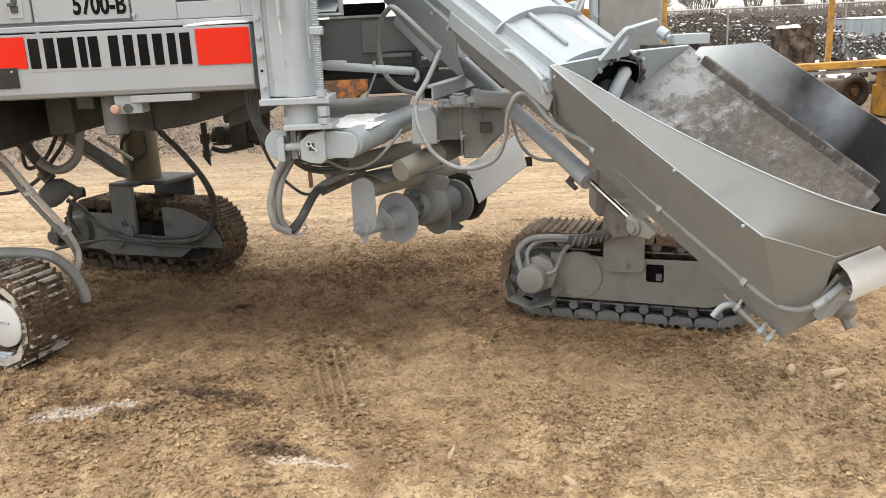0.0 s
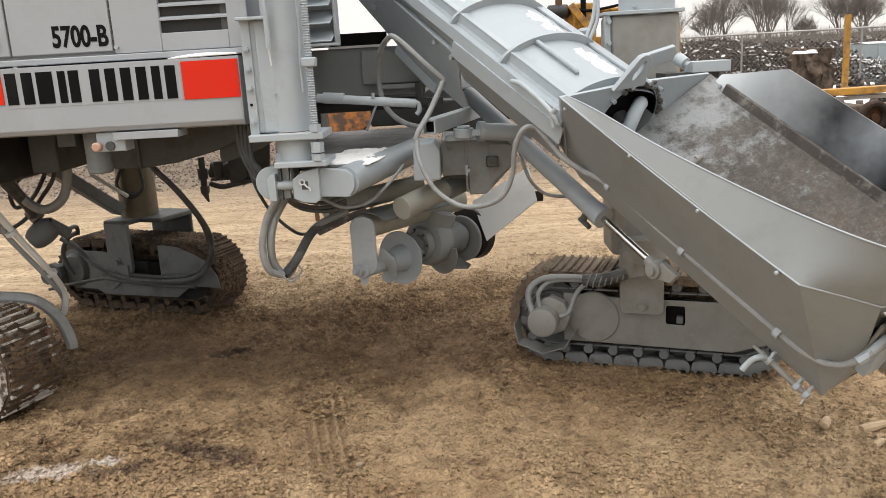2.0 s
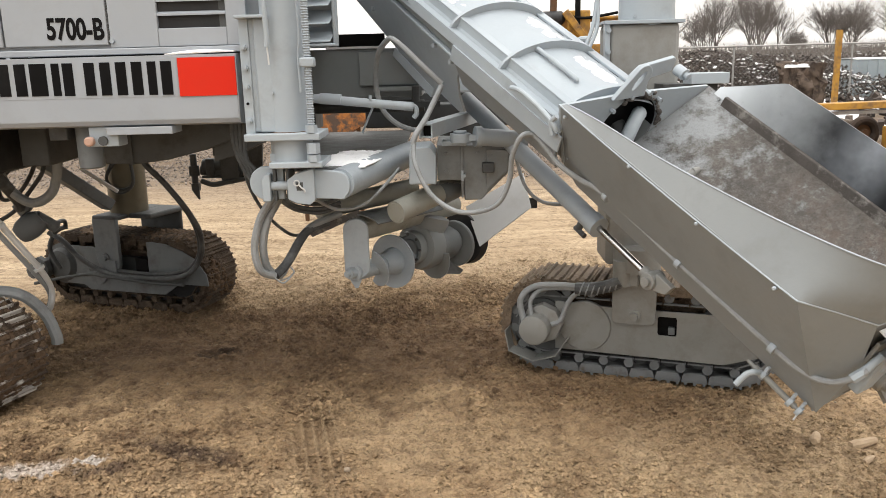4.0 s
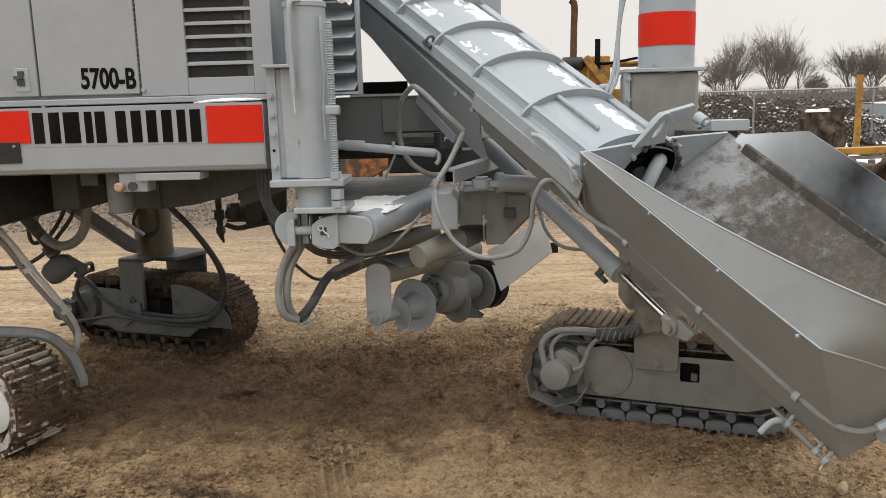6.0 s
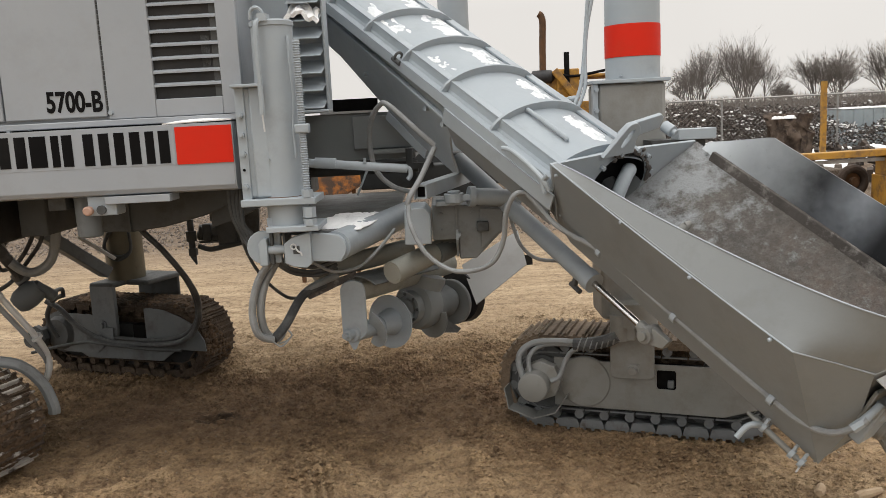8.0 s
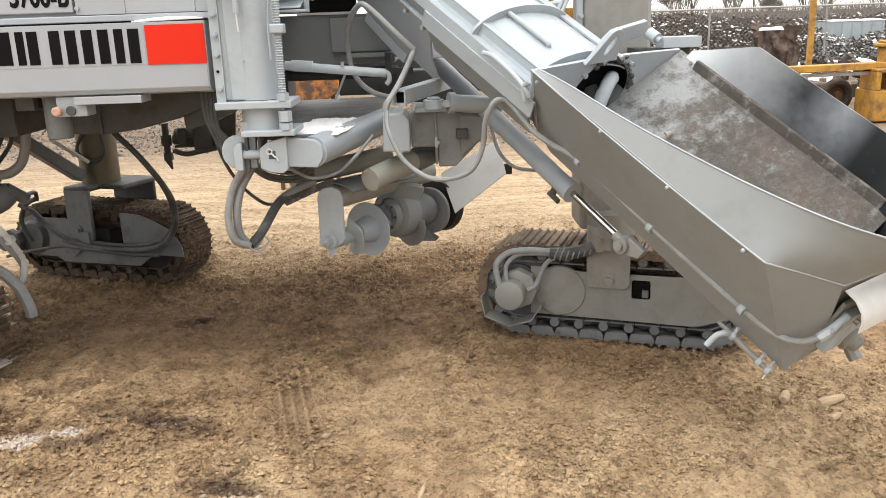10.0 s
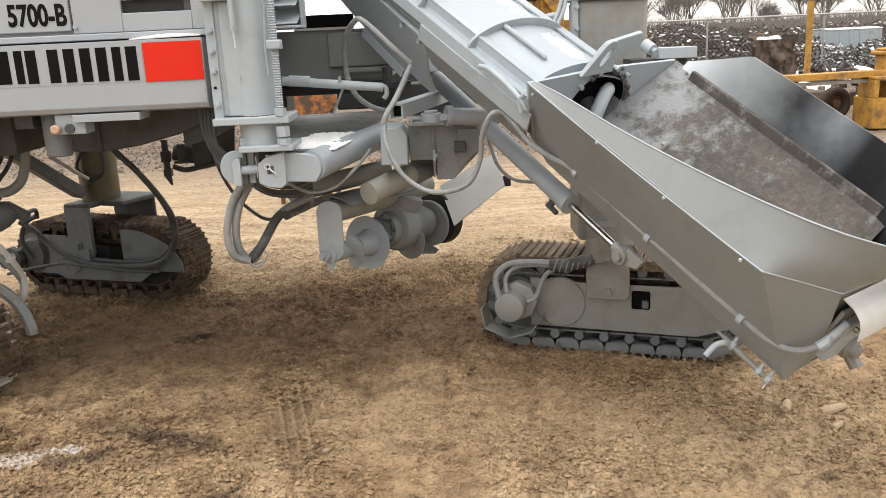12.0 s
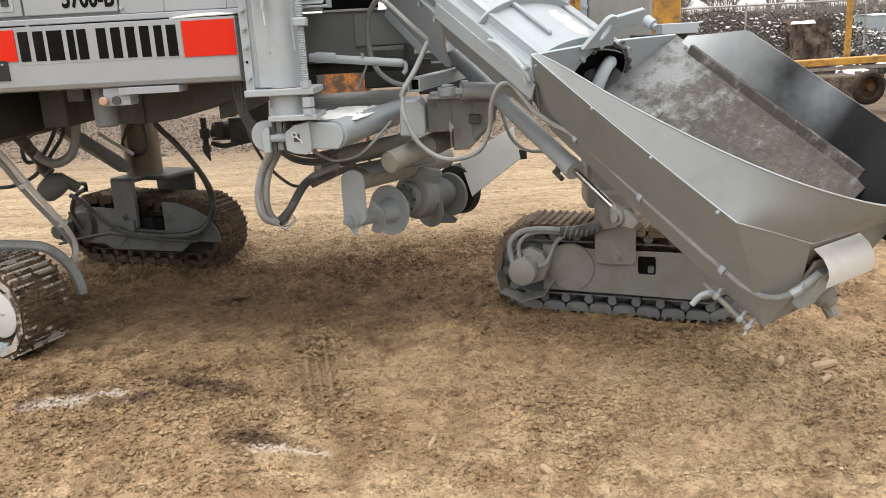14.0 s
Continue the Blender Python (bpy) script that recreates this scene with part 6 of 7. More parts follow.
part("motor_cover", Shape().turned((-0.52, 0.0, 0.30), (0, -1, 0), [(0, 0.15), (0.02, 0.15), (0.03, 0.12), (0.06, 0.10)], 32), UNDER, rl)
part("cover_plate", Shape().plate(oval(-0.60, -0.10, 0.16, 0.44, -0.015), -0.012), MIDGREY, rl)
part("drive_motor", Shape().turned((-0.66, 0.0, 0.27), (0, -1, 0), [(0, 0.07), (0.08, 0.07), (0.08, 0.09), (0.12, 0.09), (0.125, 0.06), (0.18, 0.055)], 8), UNDER, rl, "dark hydraulic wheel motor")
# black box stands for the dark of a square opening
part("opening_dark", Shape().box((0.14, -0.02, 0.27), (0.24, 0.05, 0.38)), BLACK, rl)
part("yoke_plate", Shape().plate([(x, -0.08, z) for x, z in ((-0.15, 0.40), (-0.13, 0.33), (0.04, 0.30), (0.055, 0.335), (0.055, 0.66), (-0.15, 0.66))], -0.03), MIDGREY, rl, "grey yoke plate", 0.004)
# darker paint here also carries the shade the bridge lies in
part("yoke_bridge", Shape().box((-0.15, -0.08, 0.645), (0.055, 0.42, 0.68)).box((-0.15, 0.39, 0.45), (0.22, 0.42, 0.68)).box((0.05, 0.05, 0.645), (0.25, 0.42, 0.68)), UNDER, rl, "arched yoke", 0.012)
part("yoke_pin", Shape().turned((-0.06, -0.08, 0.385), (0, -1, 0), [(0, 0.034), (0.012, 0.034), (0.014, 0.02), (0.03, 0.02)], 10).box((-0.08, -0.095, 0.27), (0.03, -0.08, 0.37)), MIDGREY, rl)
part("leg_column", Shape().cyl((-2.245, 6.10, 0.66), (-2.245, 6.10, 1.5), 0.13, n=36), surface("greased_leg_tube", (0.085, 0.074, 0.048), (0.12, 0.105, 0.072), (0.035, 0.026, 0.015), 0.4, metal=0.2, scale=6, dirt_scale=3), paver, "greasy olive-grey leg tube")
part("hose", Shape().hose([(-1.763, 5.2, 1.16), (-1.763, 5.2, 1.11), (-1.653, 5.2, 0.986), (-1.546, 5.25, 0.799), (-1.535, 5.4, 0.624), (-1.602, 5.55, 0.442), (-1.733, 5.6, 0.318), (-2.02, 5.75, 0.267), (-2.334, 5.85, 0.282), (-2.546, 5.9, 0.386), (-2.653, 5.9, 0.511), (-2.747, 5.9, 0.575)], 0.018), DHOSE, paver, "dark looping hydraulic hose")
part("hose", Shape().hose([(-1.78, 5.2, 1.14), (-1.66, 5.22, 0.975), (-1.57, 5.3, 0.79), (-1.565, 5.45, 0.61), (-1.63, 5.6, 0.44), (-1.76, 5.65, 0.335), (-2.02, 5.78, 0.29), (-2.32, 5.88, 0.30), (-2.5, 5.93, 0.30)], 0.014), DHOSE, paver, "dark looping hydraulic hose")
part("hose", Shape().hose([(-2.942, 6.0, 0.186), (-2.731, 5.95, 0.232), (-2.5, 5.9, 0.27), (-2.375, 5.83, 0.271), (-2.021, 5.72, 0.245), (-1.75, 5.62, 0.25)], 0.011), UNDER, paver)
for k in range(2):
    part("hose", Shape().hose([(-2.21 - 0.03 * k, 5.965, 1.1), (-2.32, 5.96, 0.95), (-2.30, 5.955, 0.86 + 0.02 * k), (-2.22, 5.95, 0.83 + 0.02 * k), (-2.14, 5.955, 0.90), (-2.16, 5.965, 1.1)], 0.011), UNDER, paver)

# near track at the chassis front
fl = crawler("crawler_track", (-2.84, 4.285, 0.0), -20, (PADCAKE, CHIPPED, PADMUD), "crawler track with mud on worn metal pads")
track_common(fl, GREY, UNDER)
caked_mud(fl, 1500, 61, 0.02, 0.50, -0.12)
part("hub_cap", Shape().turned((0.53, 0.03, 0.265), (0, -1, 0), [(0, 0.13), (0.03, 0.13), (0.035, 0.12)], 36), PALEPLATE, fl, "white round hub plate")
part("hub_mark", Shape().hose([(0.49, -0.008, 0.275), (0.55, -0.008, 0.28), (0.585, -0.008, 0.272)], 0.006, 6), GREY, fl)
part("idler_disc", Shape().cyl((0.49, 0.02, 0.265), (0.49, 0.06, 0.265), 0.19, n=32), PADMUD, fl)
part("lower_block", Shape().box((0.25, 0.0, 0.06), (0.55, 0.05, 0.10)).box((0.46, -0.01, 0.05), (0.52, 0.04, 0.085)), GREY, fl, bevel=0.004)
mr = random.Random(21)
for k in range(34):
    dd = 0.1 + 0.04 * k + mr.uniform(-0.05, 0.05)
    x, z, a = stadium(0.35 + dd, TRACK_H / 2 - 0.004)
    r = mr.uniform(0.02, 0.05)
    nrm = Vector((math.sin(a), 0, math.cos(a)))
    s = Shape().turned(Vector((x, mr.uniform(0.03, 0.30), z + TRACK_H / 2)) - nrm * 0.012, nrm, [(0, r), (r * 0.3, r * 0.8), (r * 0.5, r * 0.3)], 8)
    for v in s.bm.verts:
        v.co += Vector((mr.uniform(-1, 1), mr.uniform(-1, 1), mr.uniform(-1, 1))) * r * 0.3
    part("mud_lump", s, PADMUD, fl)
part("track_fender", Shape().hose([(-2.78, 4.42, 0.545), (-2.53, 4.43, 0.565), (-2.36, 4.45, 0.558), (-2.215, 4.48, 0.522), (-2.123, 4.51, 0.413), (-2.078, 4.51, 0.293), (-2.076, 4.51, 0.242)], 0.03), HOSE, paver, "thick grey rubber hose over the track")
part("steer_pipe", Shape().hose([(-2.40, 4.15, 1.28), (-2.32, 4.2, 1.193), (-2.249, 4.25, 1.098), (-2.184, 4.35, 0.905), (-2.111, 4.5, 0.657), (-2.115, 4.6, 0.52), (-2.14, 4.62, 0.42), (-2.19, 4.65, 0.37)], 0.016), PALEPLATE, paver, "pale grey hose")
part("steer_pipe", Shape().hose([(-2.42, 4.17, 1.22), (-2.28, 4.24, 1.09), (-2.215, 4.35, 0.88), (-2.135, 4.5, 0.63), (-2.135, 4.62, 0.49), (-2.165, 4.64, 0.40)], 0.014), HOSE, paver, "grey hose")
part("cable_tie", Shape().cyl((-2.20, 4.33, 0.93), (-2.195, 4.337, 0.91), 0.03, n=10), PALEPLATE, paver)
part("cable_tie", Shape().cyl((-2.12, 4.50, 0.67), (-2.118, 4.507, 0.655), 0.032, n=10), PALEPLATE, paver)

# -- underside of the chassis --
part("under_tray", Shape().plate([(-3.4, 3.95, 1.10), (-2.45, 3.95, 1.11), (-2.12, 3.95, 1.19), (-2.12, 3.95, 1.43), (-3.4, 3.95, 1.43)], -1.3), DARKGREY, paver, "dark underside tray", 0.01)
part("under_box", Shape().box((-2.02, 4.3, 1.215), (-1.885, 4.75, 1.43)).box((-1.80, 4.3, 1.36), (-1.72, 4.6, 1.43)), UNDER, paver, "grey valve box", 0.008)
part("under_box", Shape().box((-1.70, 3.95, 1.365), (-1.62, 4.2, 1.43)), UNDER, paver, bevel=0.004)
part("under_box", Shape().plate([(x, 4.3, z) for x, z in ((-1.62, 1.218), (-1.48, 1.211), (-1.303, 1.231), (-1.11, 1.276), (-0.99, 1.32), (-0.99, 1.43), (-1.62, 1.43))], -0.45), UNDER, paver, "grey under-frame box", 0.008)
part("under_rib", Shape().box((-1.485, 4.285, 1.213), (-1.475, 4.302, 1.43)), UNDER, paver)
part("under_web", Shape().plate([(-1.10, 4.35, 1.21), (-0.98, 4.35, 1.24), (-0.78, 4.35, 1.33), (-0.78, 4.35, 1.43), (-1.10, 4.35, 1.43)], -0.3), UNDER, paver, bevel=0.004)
part("under_strip", Shape().box((-1.397, 3.83, 1.392), (-1.117, 3.96, 1.424)), HOOD, paver, "pale step plate", 0.002)
part("canister", Shape().turned((-1.546, 4.0, 1.237), (0, 0, 1), [(0, 0.047), (0.006, 0.054), (0.18, 0.055), (0.19, 0.05)], 28), MIDGREY, paver, "grey canister")
part("light_box", Shape().box((-1.485, 3.86, 1.342), (-1.36, 3.96, 1.425)), GREY, paver, bevel=0.004)
part("round_knob", Shape().turned((-1.475, 3.87, 1.367), (0, -1, 0), [(0, 0.012), (0.02, 0.012), (0.022, 0.02), (0.045, 0.02), (0.05, 0.014)], 20), COPPER, paver, "pinkish round knob")
part("port_disc", Shape().cyl((-1.425, 3.85, 1.367), (-1.425, 3.862, 1.367), 0.02), UNDER, paver)
part("strut", Shape().beam((-2.62, 5.5, 1.17), (-2.31, 5.92, 0.75), 0.11, 0.08), MIDGREY, paver, "slanting grey steering strut", 0.008)
part("strut", Shape().beam((-2.36, 5.66, 1.04), (-2.19, 5.80, 0.86), 0.02, 0.025), PALEPLATE, paver, "slanting grey steering strut", 0.006)
elbow = part("pipe_elbow", Shape().cyl((-2.444, 5.0, 0.928), (-2.40, 5.0, 0.87), 0.04, n=16).turned((-2.33, 5.02, 0.835), (-0.55, -0.2, -0.42), [(0, 0.05), (0.03, 0.07), (0.08, 0.075), (0.13, 0.068), (0.16, 0.05)], 18).cyl((-2.36, 5.02, 0.845), (-2.29, 5.1, 0.76), 0.035, n=14), MIDGREY, paver, "grey swivel elbow fitting")
part("hose", Shape().hose([(-2.55, 4.4, 1.42), (-2.37, 4.5, 1.268), (-2.321, 4.6, 1.133), (-2.335, 4.8, 0.976), (-2.42, 4.97, 0.91)], 0.032), DHOSE, paver, "thick dark hose")
part("hose", Shape().hose([(-2.45, 4.55, 1.30), (-2.34, 4.6, 1.225), (-2.321, 4.7, 1.056), (-2.205, 4.7, 0.973), (-2.088, 4.7, 1.032), (-2.04, 4.7, 1.186), (-2.04, 4.7, 1.3)], 0.026), HOSE, paver, "grey looped hose")
part("hose", Shape().hose([(-2.40, 5.0, 1.2), (-2.472, 5.0, 1.113), (-2.54, 5.0, 1.048), (-2.525, 5.0, 0.947), (-2.419, 5.0, 0.994), (-2.319, 5.0, 1.14), (-2.30, 5.0, 1.25)], 0.012), DHOSE, paver)
part("hose", Shape().hose([(-2.26, 5.0, 1.25), (-2.27, 5.0, 1.12), (-2.36, 5.0, 1.0), (-2.50, 5.0, 0.86), (-2.68, 5.0, 0.80), (-2.9, 5.0, 0.82)], 0.012), DHOSE, paver)
part("hose", Shape().hose([(-2.62, 5.9, 0.60), (-2.60, 5.85, 0.66), (-2.52, 5.6, 0.70), (-2.36, 5.2, 0.75)], 0.014), UNDER, paver)
part("hose", Shape().hose([(-2.72, 5.95, 0.30), (-2.76, 5.92, 0.45), (-2.70, 5.9, 0.57), (-2.60, 5.85, 0.62)], 0.016), UNDER, paver)

# -- far side hardware seen below the chassis --
hang = part("hitch_bracket", Shape().box((-1.62, 5.96, 0.93), (-1.34, 6.1, 1.0)).box((-1.42, 5.95, 0.93), (-1.30, 6.1, 1.25)).cyl((-1.68, 6.0, 0.965), (-1.52, 6.0, 0.965), 0.035), UNDER, paver, "dark hitch bracket", 0.008)
part("hitch_body", Shape().cyl((-1.66, 6.0, 0.99), (-1.36, 6.0, 1.0), 0.052, n=16).box((-1.52, 5.92, 0.90), (-1.40, 6.06, 1.07)).cyl((-1.60, 5.95, 0.93), (-1.60, 5.95, 1.05), 0.03, n=12), UNDER, hang, bevel=0.006)
part("hitch_lug", Shape().plate([(-1.30, 5.94, 0.85), (-1.25, 5.94, 0.88), (-1.22, 5.94, 1.22), (-1.31, 5.94, 1.25)], -0.03), UNDER, hang, bevel=0.003)
part("hitch_link", Shape().hose([(-1.66, 5.93, 0.90), (-1.58, 5.92, 0.875), (-1.48, 5.92, 0.89), (-1.36, 5.93, 0.91)], 0.018, 8), UNDER, hang)
part("hitch_pin", Shape().cyl((-1.72, 5.98, 0.83), (-1.72, 5.98, 1.08), 0.022).cyl((-1.72, 5.98, 0.93), (-1.72, 5.98, 1.0), 0.035).cyl((-1.72, 5.98, 0.83), (-1.70, 5.98, 0.765), 0.024, 0.006).box((-1.74, 5.95, 0.83), (-1.69, 6.0, 0.88)), UNDER, hang)
part("hitch_plate", Shape().box((-1.66, 5.95, 0.915), (-1.36, 5.99, 0.93)).box((-1.36, 5.96, 0.90), (-1.26, 6.02, 1.06)), UNDER, hang)
part("far_canister", Shape().cyl((-1.36, 5.4, 1.13), (-1.36, 5.4, 1.35), 0.05), UNDER, paver)
part("far_beam", Shape().box((-3.4, 5.6, 1.25), (-0.8, 5.9, 1.45)), UNDER, paver)

# ---- the yard behind ----
rng = random.Random(11)

# chain-link fence
fence = thing("chain_link_fence", "galvanised chain-link fence with a top rail", "fence")
FY, FX0, FX1, FH = 26.0, -34.0, 40.0, 1.80
part("top_rail", Shape().cyl((FX0, FY, FH), (FX1, FY, FH), 0.03, n=8), GALV, fence)
x = FX0
while x <= FX1:
    part("fence_post", Shape().cyl((x, FY + 0.04, 0), (x, FY + 0.04, FH + 0.06), 0.03, n=8), GALV, fence)
    x += 3.55
s = Shape()
step = 0.14
k = FX0
while k < FX1 and k < 16:
    if k > 2:
        for sg in (1, -1):
            a = Vector((k, FY, 0.02))
            b = Vector((k + sg * FH, FY, FH))
            d = Vector((0, 0.0035, 0))
            w = Vector((0.0035, 0, 0))
            s.add([a - w, a + w, b + w, b - w], [(0, 1, 2, 3)])
            s.add([a - d, a + d, b + d, b - d], [(0, 1, 2, 3)])
    k += step
tagged(part("wire_mesh", s, GALV, fence), kind="stuff")

# heaps of scrap under thin snow behind the fence
s, sn = Shape(), Shape()
for i in range(24000):
    x = rng.uniform(-25, 50) if i % 10 == 0 else rng.uniform(3, 24)
    y = 28.5 + 11.5 * rng.random() ** 1.4
    top = 1.3 + 0.3 * math.sin(x * 0.5) * math.cos(x * 0.23 + 1) + 0.15 * math.sin(x * 2.3)
    z = rng.random() ** 0.8 * max(0.3, top)
    l, w, h = rng.uniform(0.04, 0.26), rng.uniform(0.010, 0.055), rng.uniform(0.008, 0.035)
    m = pose(x, y, z, rng.uniform(-50, 50), rng.uniform(-50, 50), rng.uniform(0, 180))
    s.box((-l / 2, -w / 2, -h / 2), (l / 2, w / 2, h / 2), m)
    if rng.random() < 0.075:
        m2 = pose(x, y - 0.1, z + h / 2 + 0.02, rng.uniform(-35, 35), rng.uniform(-25, 25), rng.uniform(0, 180))
        sn.box((-l / 3.2, -w * 0.8 - 0.01, -0.01), (l / 3.2, w * 0.8 + 0.01, 0.01), m2)
# a lower bank of scrap in front of the bin
for i in range(1500):
    x, y = rng.uniform(11.5, 17.5), rng.uniform(26.9, 28.0)
    z = rng.random() ** 0.7 * (0.86 + 0.12 * math.sin(x * 3.1))
    l, w, h = rng.uniform(0.04, 0.22), rng.uniform(0.010, 0.05), rng.uniform(0.008, 0.03)
    s.box((-l / 2, -w / 2, -h / 2), (l / 2, w / 2, h / 2), pose(x, y, z, rng.uniform(-50, 50), rng.uniform(-50, 50), rng.uniform(0, 180)))
    if rng.random() < 0.2:
        sn.box((-l / 3.2, -w * 0.8 - 0.01, -0.01), (l / 3.2, w * 0.8 + 0.01, 0.01), pose(x, y - 0.1, z + 0.03, rng.uniform(-35, 35), rng.uniform(-25, 25), rng.uniform(0, 180)))
# solid core of the heap
for i in range(46):
    x = -30 + 2 * i
    s.cyl((x, 40, -0.5), (x, 40, 0.7 + rng.uniform(-0.1, 0.2)), 5.5, 2.0, n=9)
HEAP, nt, ln, bsdf = nodes_of("mixed_scrap")
isl = nt.new("ShaderNodeNewGeometry").outputs["Random Per Island"]
ramp = nt.new("ShaderNodeValToRGB")
ramp.color_ramp.elements[0].color, ramp.color_ramp.elements[1].color = (0.02, 0.016, 0.014, 1), (0.15, 0.122, 0.105, 1)
mid_el = ramp.color_ramp.elements.new(0.75)
mid_el.color = (0.056, 0.042, 0.034, 1)
ln.new(isl, ramp.inputs["Fac"])
ln.new(ramp.outputs["Color"], bsdf.inputs["Base Color"])
bsdf.inputs["Roughness"].default_value = 0.8
tagged(part("scrap_heap", s, HEAP), "dark tangled heap of scrap metal", "scrap", kind="stuff")
tagged(part("scrap_snow", sn, SNOW), "thin snow lying on the scrap", "snow", kind="stuff")
s = Shape()
for i in range(240):
    x, y = rng.uniform(5, 26), rng.uniform(17, 27)
    r = rng.uniform(0.05, 0.4)
    z = 0.02 + 0.35 * rng.random() ** 2
    s.turned((x, y, z - 0.1), (rng.uniform(-0.2, 0.2), rng.uniform(-0.2, 0.2), 1), [(0, r), (0.1, r * 0.9), (0.14, r * 0.4)], 8)
tagged(part("snow_lumps", s, SNOW), "patches of old snow on rubble", "snow", kind="stuff")
s = Shape()
for i in range(2200):
    x, y = rng.uniform(4, 26), rng.uniform(15.0, 27)
    r = rng.uniform(0.03, 0.13)
    m = pose(x, y, r * 0.4 + 0.3 * rng.random() ** 2, rng.uniform(0, 90), rng.uniform(0, 90), rng.uniform(0, 90))
    s.box((-r, -r * 0.6, -r * 0.4), (r, r * 0.6, r * 0.4), m)
tagged(part("rubble", s, HEAP), "brown rubble and metal bits on the yard", "rubble", kind="stuff")

# crushed rusty bale
bale = thing("scrap_bale", "crushed rust-brown metal bale with snow on top", "scrap bale")
s = Shape()
crumple = [lattice(90 + k) for k in range(3)]


def dent(p):
    u, v = np.array(p.x * 5 + p.y * 3), np.array(p.z * 5 - p.y * 2)
    return p + Vector([0.16 * round(float(fn(u + 7 * k, v)) * 4) / 4 + 0.06 * float(fn(u * 4, v * 4)) for k, fn in enumerate(crumple)])


for axis in range(3):
    for sd in (0.0, 1.0):
        rows = []
        for i in range(19):
            row = []
            for j in range(19):
                q = [i / 18, j / 18]
                q.insert(axis, sd)
                row.append(dent(Vector((5.94 + 0.6 * q[0], 15.05 + 0.5 * q[1], -0.1 + 1.48 * q[2]))))
            rows.append(row)
        s.sheet(rows, 0.004)
part("crushed_body", s, BALE, bale)
s = Shape()
for x, w in ((5.98, 0.3), (6.2, 0.35), (6.35, 0.25)):
    s.turned((x, 15.15, 1.38), (0, 0, 1), [(-0.02, w * 0.36), (0.02, w * 0.32), (0.04, w * 0.1)], 9)
part("bale_snow", s, SNOW, bale)

# yellow marker post
tagged(part("marker_post", Shape().box((9.85, 22, 0), (9.98, 22.1, 2.12)), YELLOW), "yellow painted steel marker post", "post")

CONCRETE = surface("weathered_concrete", (0.120, 0.092, 0.068), (0.184, 0.148, 0.116), (0.056, 0.042, 0.032), 0.9, scale=6, dirt_scale=7, dirt_low=0.42, dirt_high=0.62, bump=1.0, grain=25, bump_dist=0.03)
# yellow boom lying in the yard, with its end frame
boom = thing("yellow_boom", "rust-stained yellow machine boom lying in the yard", "machine part")
part("boom_beam", Shape().beam((4.6, 13.0, 0.80), (7.05, 13.0, 0.835), 0.25, 0.10), YELLOW, boom, bevel=0.01)
part("boom_rail", Shape().beam((4.6, 12.95, 0.70), (7.0, 12.95, 0.735), 0.1, 0.05), STEEL, boom)
part("boom_block", Shape().box((6.95, 12.9, 0.73), (7.18, 13.2, 1.10)).box((6.9, 12.85, 1.10), (7.24, 13.25, 1.16)).box((6.95, 12.9, 1.16), (7.2, 13.2, 1.20)), YELLOW, boom, bevel=0.02)
part("end_frame", Shape().box((6.72, 12.7, 0.02), (7.9, 13.3, 0.48)).box((6.72, 12.7, 0.48), (6.80, 13.2, 0.78)).box((6.98, 12.7, 0.48), (7.05, 13.2, 0.78)).box((7.22, 12.75, 0.48), (7.3, 13.2, 0.8)).box((6.72, 12.7, 0.74), (7.1, 13.2, 0.8)), YELLOW, boom, bevel=0.015)
wheel = thing("loose_roller", "rusty round roller lying beside the boom", "roller")
part("tyre", Shape().hose([(6.5 + 0.2 * math.cos(a), 13.45 + 0.02 * math.cos(a), 0.36 + 0.2 * math.sin(a)) for a in [k * math.pi / 9 for k in range(19)]], 0.07, 10, 3), SCRAPDARK, wheel)
part("hub", Shape().turned((6.5, 13.5, 0.36), (0.1, -1, 0), [(0, 0.15), (0.04, 0.15), (0.05, 0.07), (0.12, 0.06)], 18), RUSTY, wheel)
tagged(part("concrete_block", Shape().box((5.0, 14.2, 0), (6.75, 14.9, 0.50)), CONCRETE, None, "", 0.03), "weathered concrete block dusted with snow", "block")
tagged(part("block_snow", Shape().turned((5.7, 14.4, 0.50), (0, 0, 1), [(0, 0.3), (0.03, 0.28), (0.05, 0.1)], 12), SNOW), "snow on the concrete block", "snow")

# yellow tracked machine behind
dozer = thing("yellow_loader", "yellow earth-moving machine with an exhaust pipe", "loader")
part("engine_hood", Shape().box((2.62, 19, 1.0), (3.12, 20.5, 2.62)).box((2.45, 19.1, 1.2), (2.7, 20.4, 2.55)), YELLOW, dozer, bevel=0.03)
part("cab_roof", Shape().box((3.1, 19.2, 2.42), (4.6, 20.6, 2.50)).box((3.15, 19.3, 1.0), (4.5, 20.5, 1.9)), YELLOW, dozer, bevel=0.03)
part("tool_arm", Shape().beam((2.55, 18.9, 2.6), (3.0, 18.9, 2.0), 0.1, 0.16), YELLOW, dozer, bevel=0.02)
part("exhaust_pipe", Shape().hose([(2.33, 19.2, 2.4), (2.345, 19.2, 3.2), (2.36, 19.2, 3.65), (2.33, 19.2, 3.80), (2.27, 19.2, 3.85)], 0.075, 12), RUSTY, dozer, "rusty curved exhaust")
part("intake_pipe", Shape().cyl((2.84, 19.0, 2.2), (2.84, 19.0, 2.98), 0.06, n=14), BLACK, dozer, "dark straight stack")
part("black_tank", Shape().turned((2.05, 19.1, 2.47), (1, 0, 0), [(0, 0.08), (0.05, 0.15), (0.45, 0.15), (0.52, 0.08)], 20), RUBBER, dozer)
